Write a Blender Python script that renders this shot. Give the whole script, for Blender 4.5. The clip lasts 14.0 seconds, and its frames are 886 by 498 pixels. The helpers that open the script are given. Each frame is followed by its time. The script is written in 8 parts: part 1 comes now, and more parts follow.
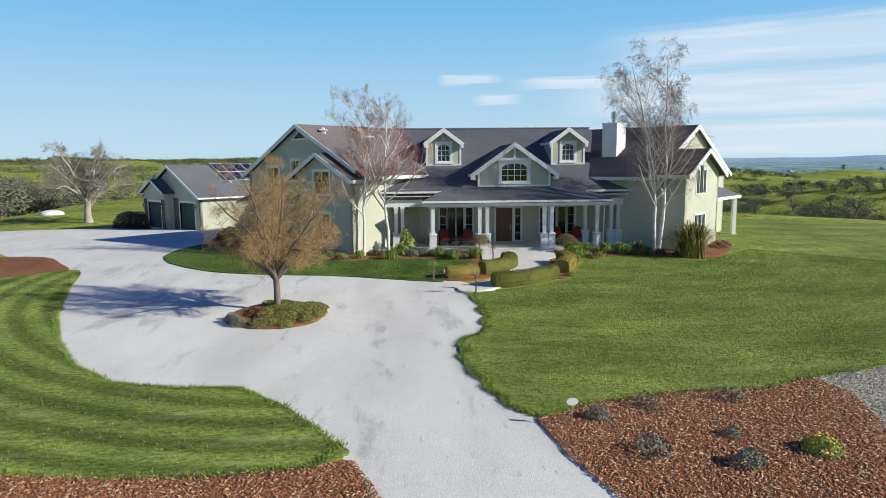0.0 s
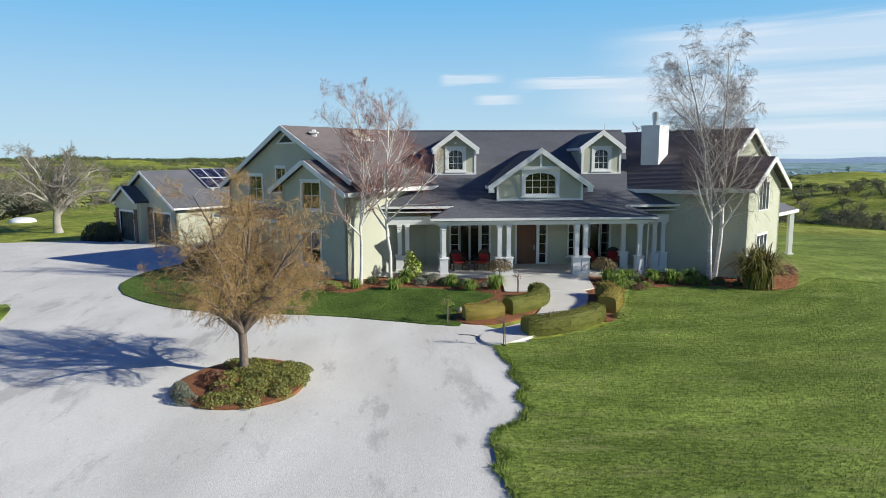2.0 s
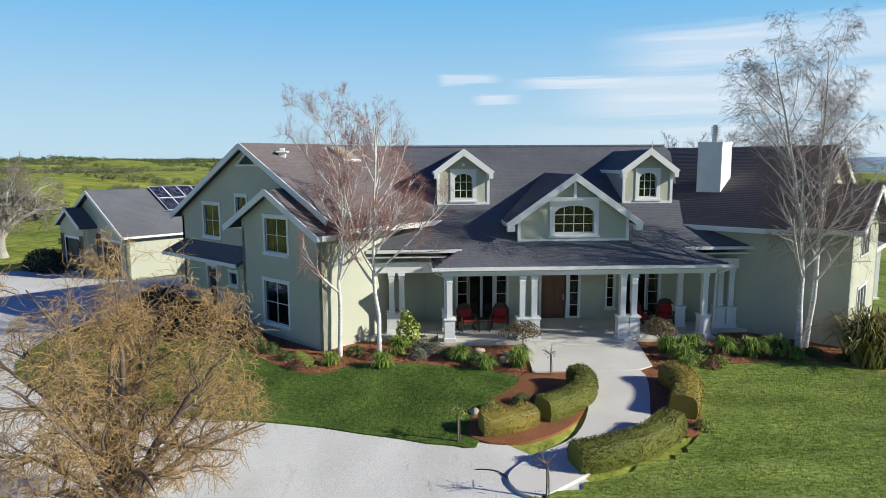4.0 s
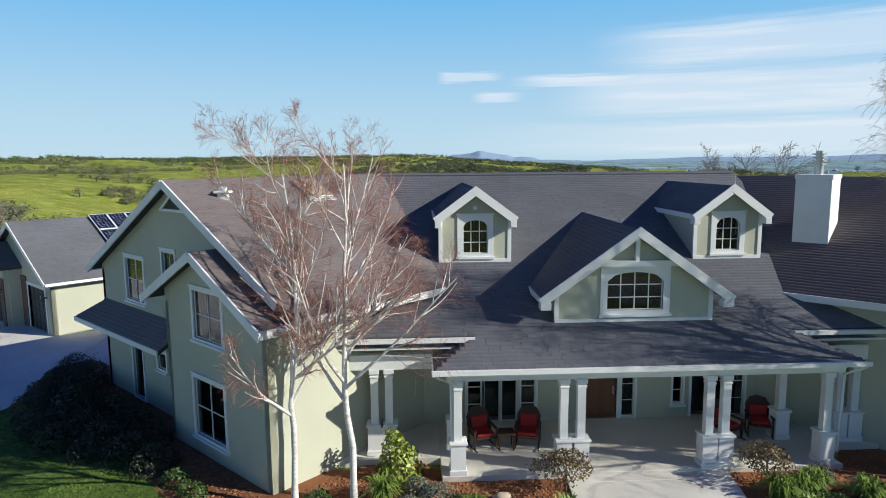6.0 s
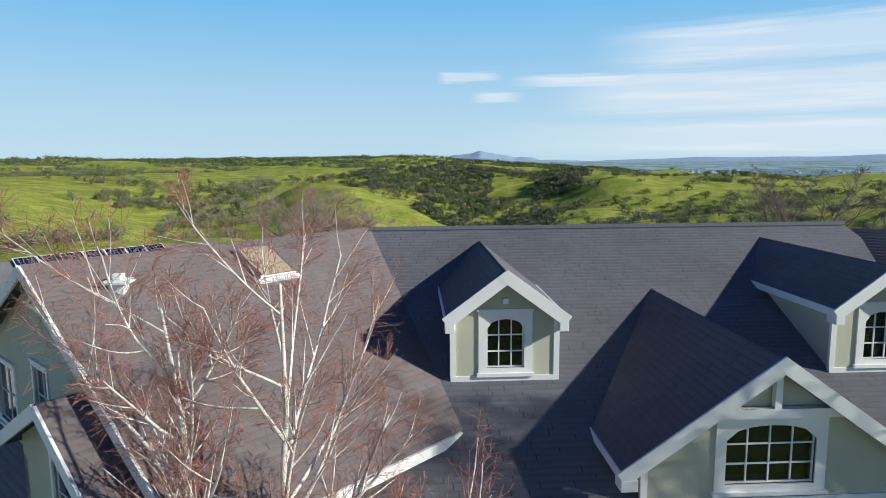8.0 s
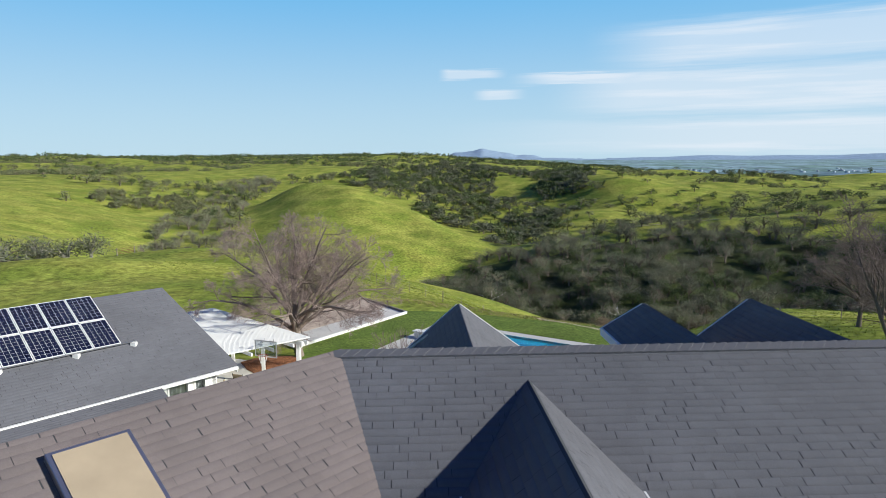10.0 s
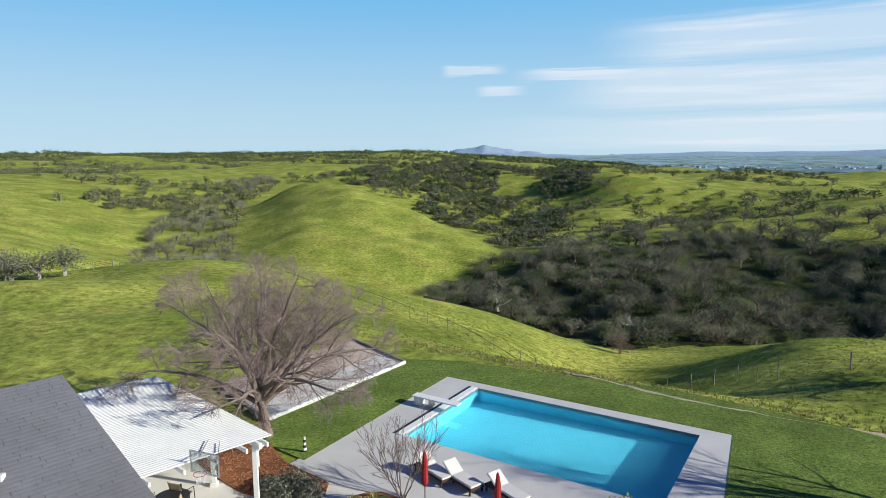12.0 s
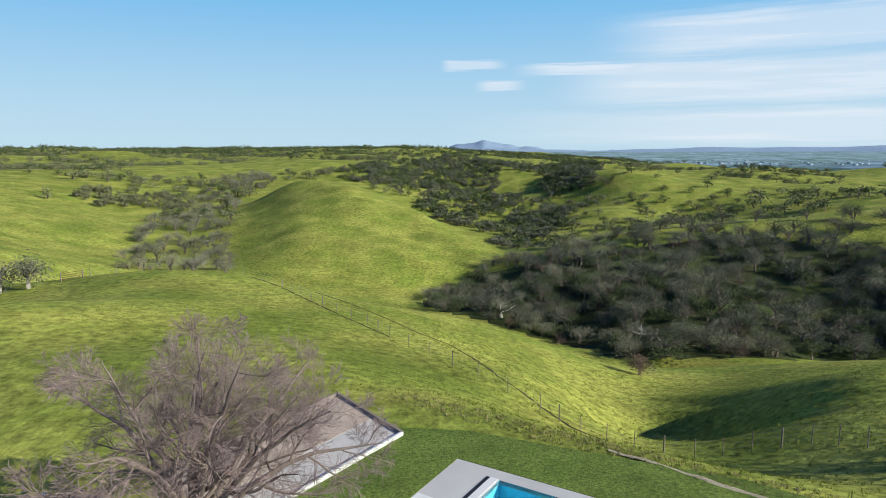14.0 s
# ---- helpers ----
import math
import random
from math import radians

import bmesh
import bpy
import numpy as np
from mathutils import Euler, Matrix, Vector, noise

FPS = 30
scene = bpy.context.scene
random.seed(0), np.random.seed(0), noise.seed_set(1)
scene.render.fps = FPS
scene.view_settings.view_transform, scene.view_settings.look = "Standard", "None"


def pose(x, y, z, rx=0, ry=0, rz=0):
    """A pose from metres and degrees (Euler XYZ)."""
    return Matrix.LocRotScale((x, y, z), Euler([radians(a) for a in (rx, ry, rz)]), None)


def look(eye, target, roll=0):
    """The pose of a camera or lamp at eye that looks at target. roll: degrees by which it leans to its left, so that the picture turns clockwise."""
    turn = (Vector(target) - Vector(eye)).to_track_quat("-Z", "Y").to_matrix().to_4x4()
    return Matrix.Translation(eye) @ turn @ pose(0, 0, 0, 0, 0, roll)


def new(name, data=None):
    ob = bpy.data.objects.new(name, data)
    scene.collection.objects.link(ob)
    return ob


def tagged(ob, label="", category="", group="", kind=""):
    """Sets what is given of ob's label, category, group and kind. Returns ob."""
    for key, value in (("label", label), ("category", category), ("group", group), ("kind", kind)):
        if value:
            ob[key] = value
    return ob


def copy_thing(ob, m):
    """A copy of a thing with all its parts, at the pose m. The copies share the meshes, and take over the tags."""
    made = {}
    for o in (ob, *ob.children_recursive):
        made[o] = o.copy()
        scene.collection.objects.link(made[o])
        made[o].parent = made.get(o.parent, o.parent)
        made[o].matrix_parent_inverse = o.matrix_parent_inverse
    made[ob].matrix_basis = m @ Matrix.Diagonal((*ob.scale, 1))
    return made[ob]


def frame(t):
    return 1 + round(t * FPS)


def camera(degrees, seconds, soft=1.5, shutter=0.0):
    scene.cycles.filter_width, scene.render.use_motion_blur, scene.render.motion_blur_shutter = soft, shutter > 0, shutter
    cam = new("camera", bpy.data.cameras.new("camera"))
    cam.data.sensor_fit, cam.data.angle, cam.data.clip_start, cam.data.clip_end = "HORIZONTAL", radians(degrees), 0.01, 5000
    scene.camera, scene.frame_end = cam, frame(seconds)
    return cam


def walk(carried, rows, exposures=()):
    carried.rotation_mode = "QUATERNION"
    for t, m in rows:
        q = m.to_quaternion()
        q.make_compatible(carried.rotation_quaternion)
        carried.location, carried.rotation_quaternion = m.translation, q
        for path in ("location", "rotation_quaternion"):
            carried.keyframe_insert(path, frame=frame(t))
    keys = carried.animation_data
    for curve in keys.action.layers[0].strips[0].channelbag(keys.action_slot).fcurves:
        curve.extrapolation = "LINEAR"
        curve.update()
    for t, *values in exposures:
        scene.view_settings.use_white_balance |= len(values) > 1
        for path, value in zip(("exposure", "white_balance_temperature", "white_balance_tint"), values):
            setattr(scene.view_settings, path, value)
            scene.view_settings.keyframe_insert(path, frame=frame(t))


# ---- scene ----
cam = camera(69.0, 14.0, soft=0.8)
PATH = [
    (0, (-1.138, -38.192, 5.299), (-1.04, -36.212, 5.035), -0.5),
    (0.5, (-1.282, -36.532, 5.366), (-1.183, -34.552, 5.1), -0.4),
    (1, (-1.378, -34.894, 5.415), (-1.278, -32.915, 5.151), -0.4),
    (1.5, (-1.449, -33.307, 5.587), (-1.348, -31.327, 5.321), -0.3),
    (2, (-1.445, -31.733, 5.78), (-1.347, -29.753, 5.516), -0.3),
    (2.5, (-1.455, -29.973, 5.981), (-1.355, -27.993, 5.721), -0.2),
    (5, (-1.115, -19.771, 7.679), (-1.014, -17.792, 7.412), -0.4),
    (5.5, (-1.036, -17.829, 7.993), (-0.938, -15.849, 7.727), -0.4),
    (6, (-0.986, -15.908, 8.353), (-0.886, -13.929, 8.082), -0.4),
    (6.5, (-0.98, -14.108, 8.716), (-0.88, -12.128, 8.446), -0.3),
    (7, (-0.877, -12.301, 9.072), (-0.785, -10.322, 8.801), -0.5),
    (7.5, (-0.921, -10.539, 9.404), (-0.822, -8.56, 9.135), -0.4),
    (8, (-0.895, -8.745, 9.775), (-0.795, -6.766, 9.504), -0.4),
    (8.5, (-0.848, -6.959, 10.128), (-0.75, -4.979, 9.859), -0.4),
    (10.8, (-0.787, 2.923, 11.601), (-0.692, 4.901, 11.318), -0.2),
    (11, (-0.723, 3.781, 11.72), (-0.631, 5.759, 11.439), -0.5),
    (11.5, (-0.664, 5.79, 12.041), (-0.577, 7.767, 11.753), -0.1),
    (12, (-0.642, 7.897, 12.415), (-0.553, 9.874, 12.125), -0.3),
    (12.5, (-0.678, 9.972, 12.771), (-0.587, 11.948, 12.478), -0.3),
    (13, (-0.66, 12.28, 12.96), (-0.569, 14.256, 12.665), -0.3),
    (13.5, (-0.633, 14.664, 13.13), (-0.542, 16.64, 12.831), -0.2),
    (14, (-0.659, 16.964, 13.237), (-0.568, 18.938, 12.932), -0.2),
]
walk(cam, [(t, look(eye, aim, roll)) for t, eye, aim, roll in PATH])


# ---- light: low winter sun from the east, thin high cloud ----
SUN_AZ, SUN_EL = radians(-19), radians(25)  # angle from +x, height
sun_dir = Vector((math.cos(SUN_EL) * math.cos(SUN_AZ), math.cos(SUN_EL) * math.sin(SUN_AZ), math.sin(SUN_EL)))
sun = new("sun", bpy.data.lights.new("sun", "SUN"))
sun.data.energy, sun.data.angle, sun.data.color = 5.0, radians(0.55), (0.98, 0.965, 0.88)
sun.matrix_world = look(tuple(sun_dir * 200), (0, 0, 0))

world = bpy.data.worlds.new("sky")
scene.world = world
world.use_nodes = True
wn, wl = world.node_tree.nodes, world.node_tree.links
wn.clear()


def wnode(kind, **values):
    n = wn.new(kind)
    for key, value in values.items():
        n.inputs[key].default_value = value
    return n


sky = wn.new("ShaderNodeTexSky")
sky.sky_type, sky.sun_disc = "NISHITA", False
sky.sun_elevation, sky.sun_rotation = SUN_EL, radians(90) - SUN_AZ
sky.air_density, sky.dust_density, sky.ozone_density = 1.0, 0.0, 4.0
# thin cirrus streaks: stretched noise on the direction, kept to a sector of the sky
tc = wn.new("ShaderNodeTexCoord")
sep = wn.new("ShaderNodeSeparateXYZ")
wl.new(tc.outputs["Generated"], sep.inputs[0])


def wmath(op, a, b=None, clamp=False):
    n = wn.new("ShaderNodeMath")
    n.operation, n.use_clamp = op, clamp
    for i, v in enumerate((a, b)):
        if v is None:
            continue
        if isinstance(v, (int, float)):
            n.inputs[i].default_value = v
        else:
            wl.new(v, n.inputs[i])
    return n.outputs[0]


def wramp(v, a, b, lo=0.0, hi=1.0):
    n = wn.new("ShaderNodeMapRange")
    n.interpolation_type = "SMOOTHSTEP"
    for i, k in enumerate((a, b, lo, hi)):
        n.inputs[i + 1].default_value = k
    wl.new(v, n.inputs[0])
    return n.outputs[0]


az = wmath("ARCTAN2", sep.outputs[0], sep.outputs[1])  # bearing from +y towards +x
el = wmath("ARCSINE", sep.outputs[2])
comb = wn.new("ShaderNodeCombineXYZ")
wl.new(wmath("MULTIPLY", az, 1.5), comb.inputs[0])
wl.new(wmath("MULTIPLY", el, 30.0), comb.inputs[1])
cn = wnode("ShaderNodeTexNoise", Scale=1.6, Detail=6.0, Roughness=0.55, Distortion=0.2)
wl.new(comb.outputs[0], cn.inputs["Vector"])
band = wramp(cn.outputs[0], 0.44, 0.62)


def streak(e0, half, a0, a1, a2=2.0, a3=3.0):
    """A level streak of cirrus: its height, half thickness and the bearings between which it fades in."""
    d = wmath("ABSOLUTE", wmath("SUBTRACT", el, e0))
    return wmath("MULTIPLY", wramp(d, half * 0.35, half, 1.0, 0.0), wmath("MULTIPLY", wramp(az, a0, a1), wramp(az, a2, a3, 1.0, 0.0)))


fray = wnode("ShaderNodeTexNoise", Scale=5.0, Detail=5.0, Roughness=0.6)
wl.new(comb.outputs[0], fray.inputs["Vector"])
el = wmath("ADD", el, wmath("MULTIPLY", wmath("SUBTRACT", fray.outputs[0], 0.5), 0.022))
cloud = streak(0.156, 0.040, 0.25, 0.42)
for s in (streak(0.093, 0.042, 0.19, 0.34), streak(0.124, 0.010, 0.04, 0.06, 0.11, 0.15), streak(0.094, 0.010, 0.09, 0.12, 0.14, 0.18), streak(0.115, 0.012, 0.14, 0.22, 0.3, 0.4), streak(0.030, 0.034, 0.0, 0.5)):
    cloud = wmath("MAXIMUM", cloud, s)
cloud = wmath("MULTIPLY", cloud, wmath("ADD", wmath("MULTIPLY", band, 0.35), 0.65), clamp=True)
# clear winter air: the dome goes from a pale horizon to azure overhead
dome_mix = wn.new("ShaderNodeMix")
dome_mix.data_type = "RGBA"
wl.new(wramp(sep.outputs[2], 0.0, 0.30), dome_mix.inputs[0])
dome_mix.inputs[6].default_value = (3.9, 5.6, 6.8, 1)
dome_mix.inputs[7].default_value = (1.05, 3.85, 6.9, 1)
# and deepens towards the zenith, as dry air does
deep = wn.new("ShaderNodeMix")
deep.data_type = "RGBA"
wl.new(wramp(sep.outputs[2], 0.22, 0.44), deep.inputs[0])
wl.new(dome_mix.outputs[2], deep.inputs[6])
deep.inputs[7].default_value = (0.05, 0.26, 1.8, 1)
clear = wn.new("ShaderNodeMix")
clear.data_type = "RGBA"
clear.inputs[0].default_value = 0.94
wl.new(sky.outputs[0], clear.inputs[6])
wl.new(deep.outputs[2], clear.inputs[7])
mixc = wn.new("ShaderNodeMix")
mixc.data_type = "RGBA"
wl.new(wmath("MULTIPLY", cloud, 0.78), mixc.inputs[0])
wl.new(clear.outputs[2], mixc.inputs[6])
mixc.inputs[7].default_value = (6.5, 7.0, 7.6, 1)
bg = wnode("ShaderNodeBackground", Strength=0.106)
wl.new(mixc.outputs[2], bg.inputs["Color"])
wo = wn.new("ShaderNodeOutputWorld")
wl.new(bg.outputs[0], wo.inputs["Surface"])
scene.view_settings.exposure = 0.24


# ---- materials ----
def material(name, color, rough=0.7, metal=0.0, spec=0.5, vary=0.0, scale=4.0, color2=None, fine=0.0, fine_scale=60.0, bump=0.0, bump_scale=40.0,
             stretch=(1, 1, 1), island=0.0, obj=0.0, detail=5.0, coat=0.0, trans=0.0, ior=1.45, sheen=0.0, turn=0.0, deep=0.02, stripe=0.0, stripe_turn=0.0, stripe_ring=None, marks=0.0, straw=None):
    """Principled surface with stains at a large scale, grain at a small one, bump, and piece-to-piece variation, in metres."""
    m = bpy.data.materials.new(name)
    m.use_nodes = True
    n, l = m.node_tree.nodes, m.node_tree.links
    b = n["Principled BSDF"]
    b.inputs["Roughness"].default_value = rough
    b.inputs["Metallic"].default_value = metal
    b.inputs["Specular IOR Level"].default_value = spec
    b.inputs["IOR"].default_value = ior
    b.inputs["Transmission Weight"].default_value = trans
    b.inputs["Coat Weight"].default_value = coat
    b.inputs["Sheen Weight"].default_value = sheen
    geo = n.new("ShaderNodeNewGeometry")
    mp = n.new("ShaderNodeMapping")
    mp.inputs["Scale"].default_value = stretch
    mp.inputs["Rotation"].default_value = (0, 0, turn)
    l.new(geo.outputs["Position"], mp.inputs["Vector"])
    col = None
    rgb = n.new("ShaderNodeRGB")
    rgb.outputs[0].default_value = (*color, 1)
    col = rgb.outputs[0]

    def noise_tex(s, d=detail, r=0.55):
        t = n.new("ShaderNodeTexNoise")
        t.inputs["Scale"].default_value, t.inputs["Detail"].default_value, t.inputs["Roughness"].default_value = s, d, r
        l.new(mp.outputs[0], t.inputs["Vector"])
        return t.outputs[0]

    def ramp(v, a, b2, lo, hi):
        t = n.new("ShaderNodeMapRange")
        for i, k in enumerate((a, b2, lo, hi)):
            t.inputs[i + 1].default_value = k
        l.new(v, t.inputs[0])
        return t.outputs[0]

    def mixed(fac, a, c2, mode="MIX"):
        t = n.new("ShaderNodeMix")
        t.data_type, t.blend_type = "RGBA", mode
        if isinstance(fac, float):
            t.inputs[0].default_value = fac
        else:
            l.new(fac, t.inputs[0])
        l.new(a, t.inputs[6])
        if isinstance(c2, tuple):
            t.inputs[7].default_value = (*c2, 1)
        else:
            l.new(c2, t.inputs[7])
        return t.outputs[2]

    def scaled(c, v):
        t = n.new("ShaderNodeVectorMath")
        t.operation = "SCALE"
        l.new(c, t.inputs[0])
        l.new(v, t.inputs["Scale"])
        return t.outputs[0]

    if color2:
        col = mixed(ramp(noise_tex(scale), 0.38, 0.62, 0.0, 1.0), col, color2)
    if vary:
        col = scaled(col, ramp(noise_tex(scale * 0.37 + 0.05), 0.3, 0.7, 1 - vary, 1 + vary))
    if fine:
        col = scaled(col, ramp(noise_tex(fine_scale, 3.0, 0.7), 0.3, 0.7, 1 - fine, 1 + fine))
    if marks:  # wheel-worn patches drawn out along the drive, and small pits
        m2 = n.new("ShaderNodeMapping")
        m2.inputs["Scale"].default_value, m2.inputs["Rotation"].default_value = (0.75, 0.22, 1), (0, 0, -0.4)
        l.new(geo.outputs["Position"], m2.inputs["Vector"])
        for sc, a, b2, lo in ((0.9, 0.56, 0.64, 1 - marks), (5.0, 0.61, 0.68, 1 - marks * 1.2)):
            t = n.new("ShaderNodeTexNoise")
            t.inputs["Scale"].default_value, t.inputs["Detail"].default_value, t.inputs["Roughness"].default_value = sc, 9.0, 0.72
            l.new(m2.outputs[0], t.inputs["Vector"])
            col = scaled(col, ramp(t.outputs[0], a, b2, 1.0, lo))
    if straw:  # thin dry streaks in the turf, and darker tufts
        m3 = n.new("ShaderNodeMapping")
        m3.inputs["Scale"].default_value, m3.inputs["Rotation"].default_value = (0.35, 1.6, 1), (0, 0, 0.15)
        l.new(geo.outputs["Position"], m3.inputs["Vector"])
        for sc, a, b2, amount, tint in ((1.1, 0.54, 0.70, 0.62, straw), (4.5, 0.56, 0.70, 0.4, straw), (2.6, 0.44, 0.32, 0.5, tuple(0.45 * c for c in color))):
            t = n.new("ShaderNodeTexNoise")
            t.inputs["Scale"].default_value, t.inputs["Detail"].default_value, t.inputs["Roughness"].default_value = sc, 8.0, 0.7
            l.new(m3.outputs[0], t.inputs["Vector"])
            col = mixed(ramp(t.outputs[0], a, b2, 0.0, amount), col, tint)
    if stripe:  # mower passes, about half a metre each way, wandering a little
        wv = n.new("ShaderNodeTexWave")
        wv.bands_direction, wv.wave_profile = "X", "SIN"
        wv.inputs["Scale"].default_value, wv.inputs["Distortion"].default_value, wv.inputs["Detail"].default_value = 0.27, 1.6, 2.0
        wv.inputs["Detail Scale"].default_value = 0.35
        rot = n.new("ShaderNodeVectorRotate")
        rot.rotation_type = "Z_AXIS"
        rot.inputs["Angle"].default_value = -stripe_turn
        l.new(geo.outputs["Position"], rot.inputs["Vector"])
        l.new(rot.outputs[0], wv.inputs["Vector"])
        if stripe_ring:
            wv.wave_type, wv.rings_direction = "RINGS", "Z"
            sh = n.new("ShaderNodeVectorMath")
            sh.operation = "SUBTRACT"
            sh.inputs[1].default_value = (stripe_ring[0], stripe_ring[1], 0.0)
            l.new(geo.outputs["Position"], sh.inputs[0])
            l.new(sh.outputs[0], wv.inputs["Vector"])
        col = scaled(col, ramp(wv.outputs["Fac"], 0.2, 0.8, 1 - stripe, 1 + stripe))
    if island:
        col = scaled(col, ramp(geo.outputs["Random Per Island"], 0, 1, 1 - island, 1 + island))
    if obj:
        oi = n.new("ShaderNodeObjectInfo")
        col = scaled(col, ramp(oi.outputs["Random"], 0, 1, 1 - obj, 1 + obj))
    l.new(col, b.inputs["Base Color"])
    if bump:
        bp = n.new("ShaderNodeBump")
        bp.inputs["Strength"].default_value, bp.inputs["Distance"].default_value = min(1.0, bump), deep
        l.new(noise_tex(bump_scale, 4.0, 0.65), bp.inputs["Height"])
        l.new(bp.outputs[0], b.inputs["Normal"])
    m["nodes_ready"] = True
    return m


SAGE = material("sage stucco", (0.485, 0.485, 0.375), 0.9, vary=0.07, scale=1.5, fine=0.08, fine_scale=70, bump=0.25, bump_scale=90)
TRIM = material("white trim paint", (0.78, 0.78, 0.75), 0.5, vary=0.05, scale=3, fine=0.03)
ROOF = material("roof underlay", (0.06, 0.062, 0.068), 0.9, vary=0.1, fine=0.2)
SHINGLE = material("asphalt shingle", (0.122, 0.124, 0.14), 0.85, spec=0.35, vary=0.13, scale=0.8, fine=0.2, fine_scale=90, island=0.05, bump=0.4, bump_scale=160)
SHINGLE_BROWN = material("brown asphalt shingle", (0.152, 0.128, 0.128), 0.88, spec=0.35, vary=0.13, scale=0.8, fine=0.2, fine_scale=90, island=0.055, bump=0.4, bump_scale=160)
GLASS = material("window glass", (0.55, 0.6, 0.62), 0.03, trans=1.0, ior=1.5)
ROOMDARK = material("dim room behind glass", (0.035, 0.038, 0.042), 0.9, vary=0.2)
DOOR = material("stained wood door", (0.16, 0.065, 0.03), 0.45, vary=0.15, scale=6, stretch=(1, 1, 0.15), fine=0.15, fine_scale=40)
DARKDOOR = material("dark green garage door", (0.035, 0.045, 0.045), 0.55, vary=0.1, fine=0.1)
CONCRETE = material("broom finished concrete", (0.66, 0.625, 0.55), 0.85, vary=0.1, scale=1.0, fine=0.1, fine_scale=80, bump=0.15, bump_scale=120)
DECK = material("pool deck concrete", (0.56, 0.55, 0.52), 0.85, vary=0.1, scale=0.7, fine=0.08, fine_scale=90, bump=0.15, bump_scale=140)
METAL = material("galvanised steel", (0.5, 0.5, 0.5), 0.35, metal=0.9, vary=0.1)
BLACKMETAL = material("black painted metal", (0.02, 0.02, 0.02), 0.5, vary=0.1)
DRIVE = material("pale crushed gravel", (0.66, 0.635, 0.57), 0.95, spec=0.2, vary=0.08, scale=0.5, color2=(0.725, 0.70, 0.635), fine=0.20, fine_scale=30, bump=0.4, bump_scale=40, stretch=(1.3, 0.6, 1), detail=12, deep=0.015, marks=0.24)
LAWN = material("mown lawn", (0.152, 0.21, 0.04), 0.95, spec=0.12, vary=0.25, scale=0.35, color2=(0.225, 0.285, 0.06), straw=(0.32, 0.335, 0.125), fine=0.55, fine_scale=7, bump=1.0, bump_scale=10, stretch=(0.8, 1.5, 1), detail=9, deep=0.04, stripe=0.06, stripe_ring=(9.0, 1.0))
LAWN_HOUSE = material("deep green lawn", (0.075, 0.125, 0.025), 0.95, spec=0.12, vary=0.25, scale=0.5, color2=(0.11, 0.165, 0.034), fine=0.5, fine_scale=7, bump=1.0, bump_scale=10, detail=9, deep=0.04)
LAWN_POOL = material("fresh green lawn", (0.112, 0.168, 0.033), 0.95, spec=0.12, vary=0.25, scale=0.5, color2=(0.155, 0.215, 0.045), fine=0.5, fine_scale=7, bump=1.0, bump_scale=10, detail=9, deep=0.04)
LAWN_WEST = material("striped mown lawn", (0.135, 0.19, 0.038), 0.95, spec=0.12, vary=0.2, scale=0.35, color2=(0.185, 0.24, 0.05), straw=(0.34, 0.35, 0.14), fine=0.55, fine_scale=7, bump=1.0, bump_scale=10, stretch=(0.8, 1.5, 1), detail=9, deep=0.04, stripe=0.3, stripe_ring=(-3.0, -6.0))
TURF_EDGE = material("shaded turf edge", (0.035, 0.045, 0.015), 0.9, fine=0.4, fine_scale=30)
MULCH = material("red bark mulch", (0.30, 0.125, 0.058), 0.95, spec=0.2, vary=0.2, scale=0.8, color2=(0.23, 0.10, 0.048), fine=0.5, fine_scale=35, bump=1.0, bump_scale=40)
CHIP = material("bark chip", (0.335, 0.15, 0.076), 0.9, spec=0.15, island=0.45, fine=0.2)
CHIP_PALE = material("pale wood chip", (0.50, 0.31, 0.18), 0.9, island=0.35)
GRAVEL = material("grey gravel", (0.44, 0.39, 0.31), 0.95, spec=0.2, vary=0.2, color2=(0.30, 0.28, 0.17), scale=1.2, fine=0.5, fine_scale=22, bump=1.0, bump_scale=25)
HEDGE = material("clipped box leaf", (0.15, 0.155, 0.032), 0.7, spec=0.25, island=0.65, vary=0.2, scale=2)
LEAF = material("dark green leaf", (0.065, 0.11, 0.025), 0.5, island=0.45)
LEAF_LIGHT = material("yellow green leaf", (0.26, 0.31, 0.055), 0.5, island=0.4)
LEAF_GREY = material("grey green leaf", (0.16, 0.17, 0.12), 0.7, island=0.35)
LEAF_RED = material("russet leaf", (0.16, 0.07, 0.035), 0.6, island=0.4)
BIRCH = material("white birch bark", (0.74, 0.70, 0.65), 0.8, vary=0.15, scale=3, color2=(0.62, 0.57, 0.52), fine=0.3, fine_scale=12, stretch=(0.6, 0.6, 2.5), bump=0.4, bump_scale=20)
BIRCH_GREY = material("pale grey oak bark", (0.36, 0.33, 0.29), 0.9, vary=0.2, scale=4, fine=0.3, fine_scale=20, bump=0.6, bump_scale=20)
TWIG_RED = material("reddish birch twig", (0.33, 0.155, 0.12), 0.8, island=0.4)
TWIG_GREY = material("grey birch twig", (0.21, 0.155, 0.14), 0.8, island=0.4)
BARK = material("grey brown bark", (0.17, 0.13, 0.105), 0.9, vary=0.2, scale=4, fine=0.4, fine_scale=30, stretch=(1, 1, 0.3), bump=0.8, bump_scale=25)
TWIG_OAK = material("mossy oak twig", (0.22, 0.19, 0.135), 0.9, island=0.35)
BARK_PALE = material("pale tan bark", (0.235, 0.185, 0.15), 0.9, vary=0.2, scale=4, fine=0.3, fine_scale=30, stretch=(1, 1, 0.3), bump=0.6, bump_scale=25)
TWIG_BROWN = material("brown twig", (0.33, 0.245, 0.22), 0.85, island=0.35)
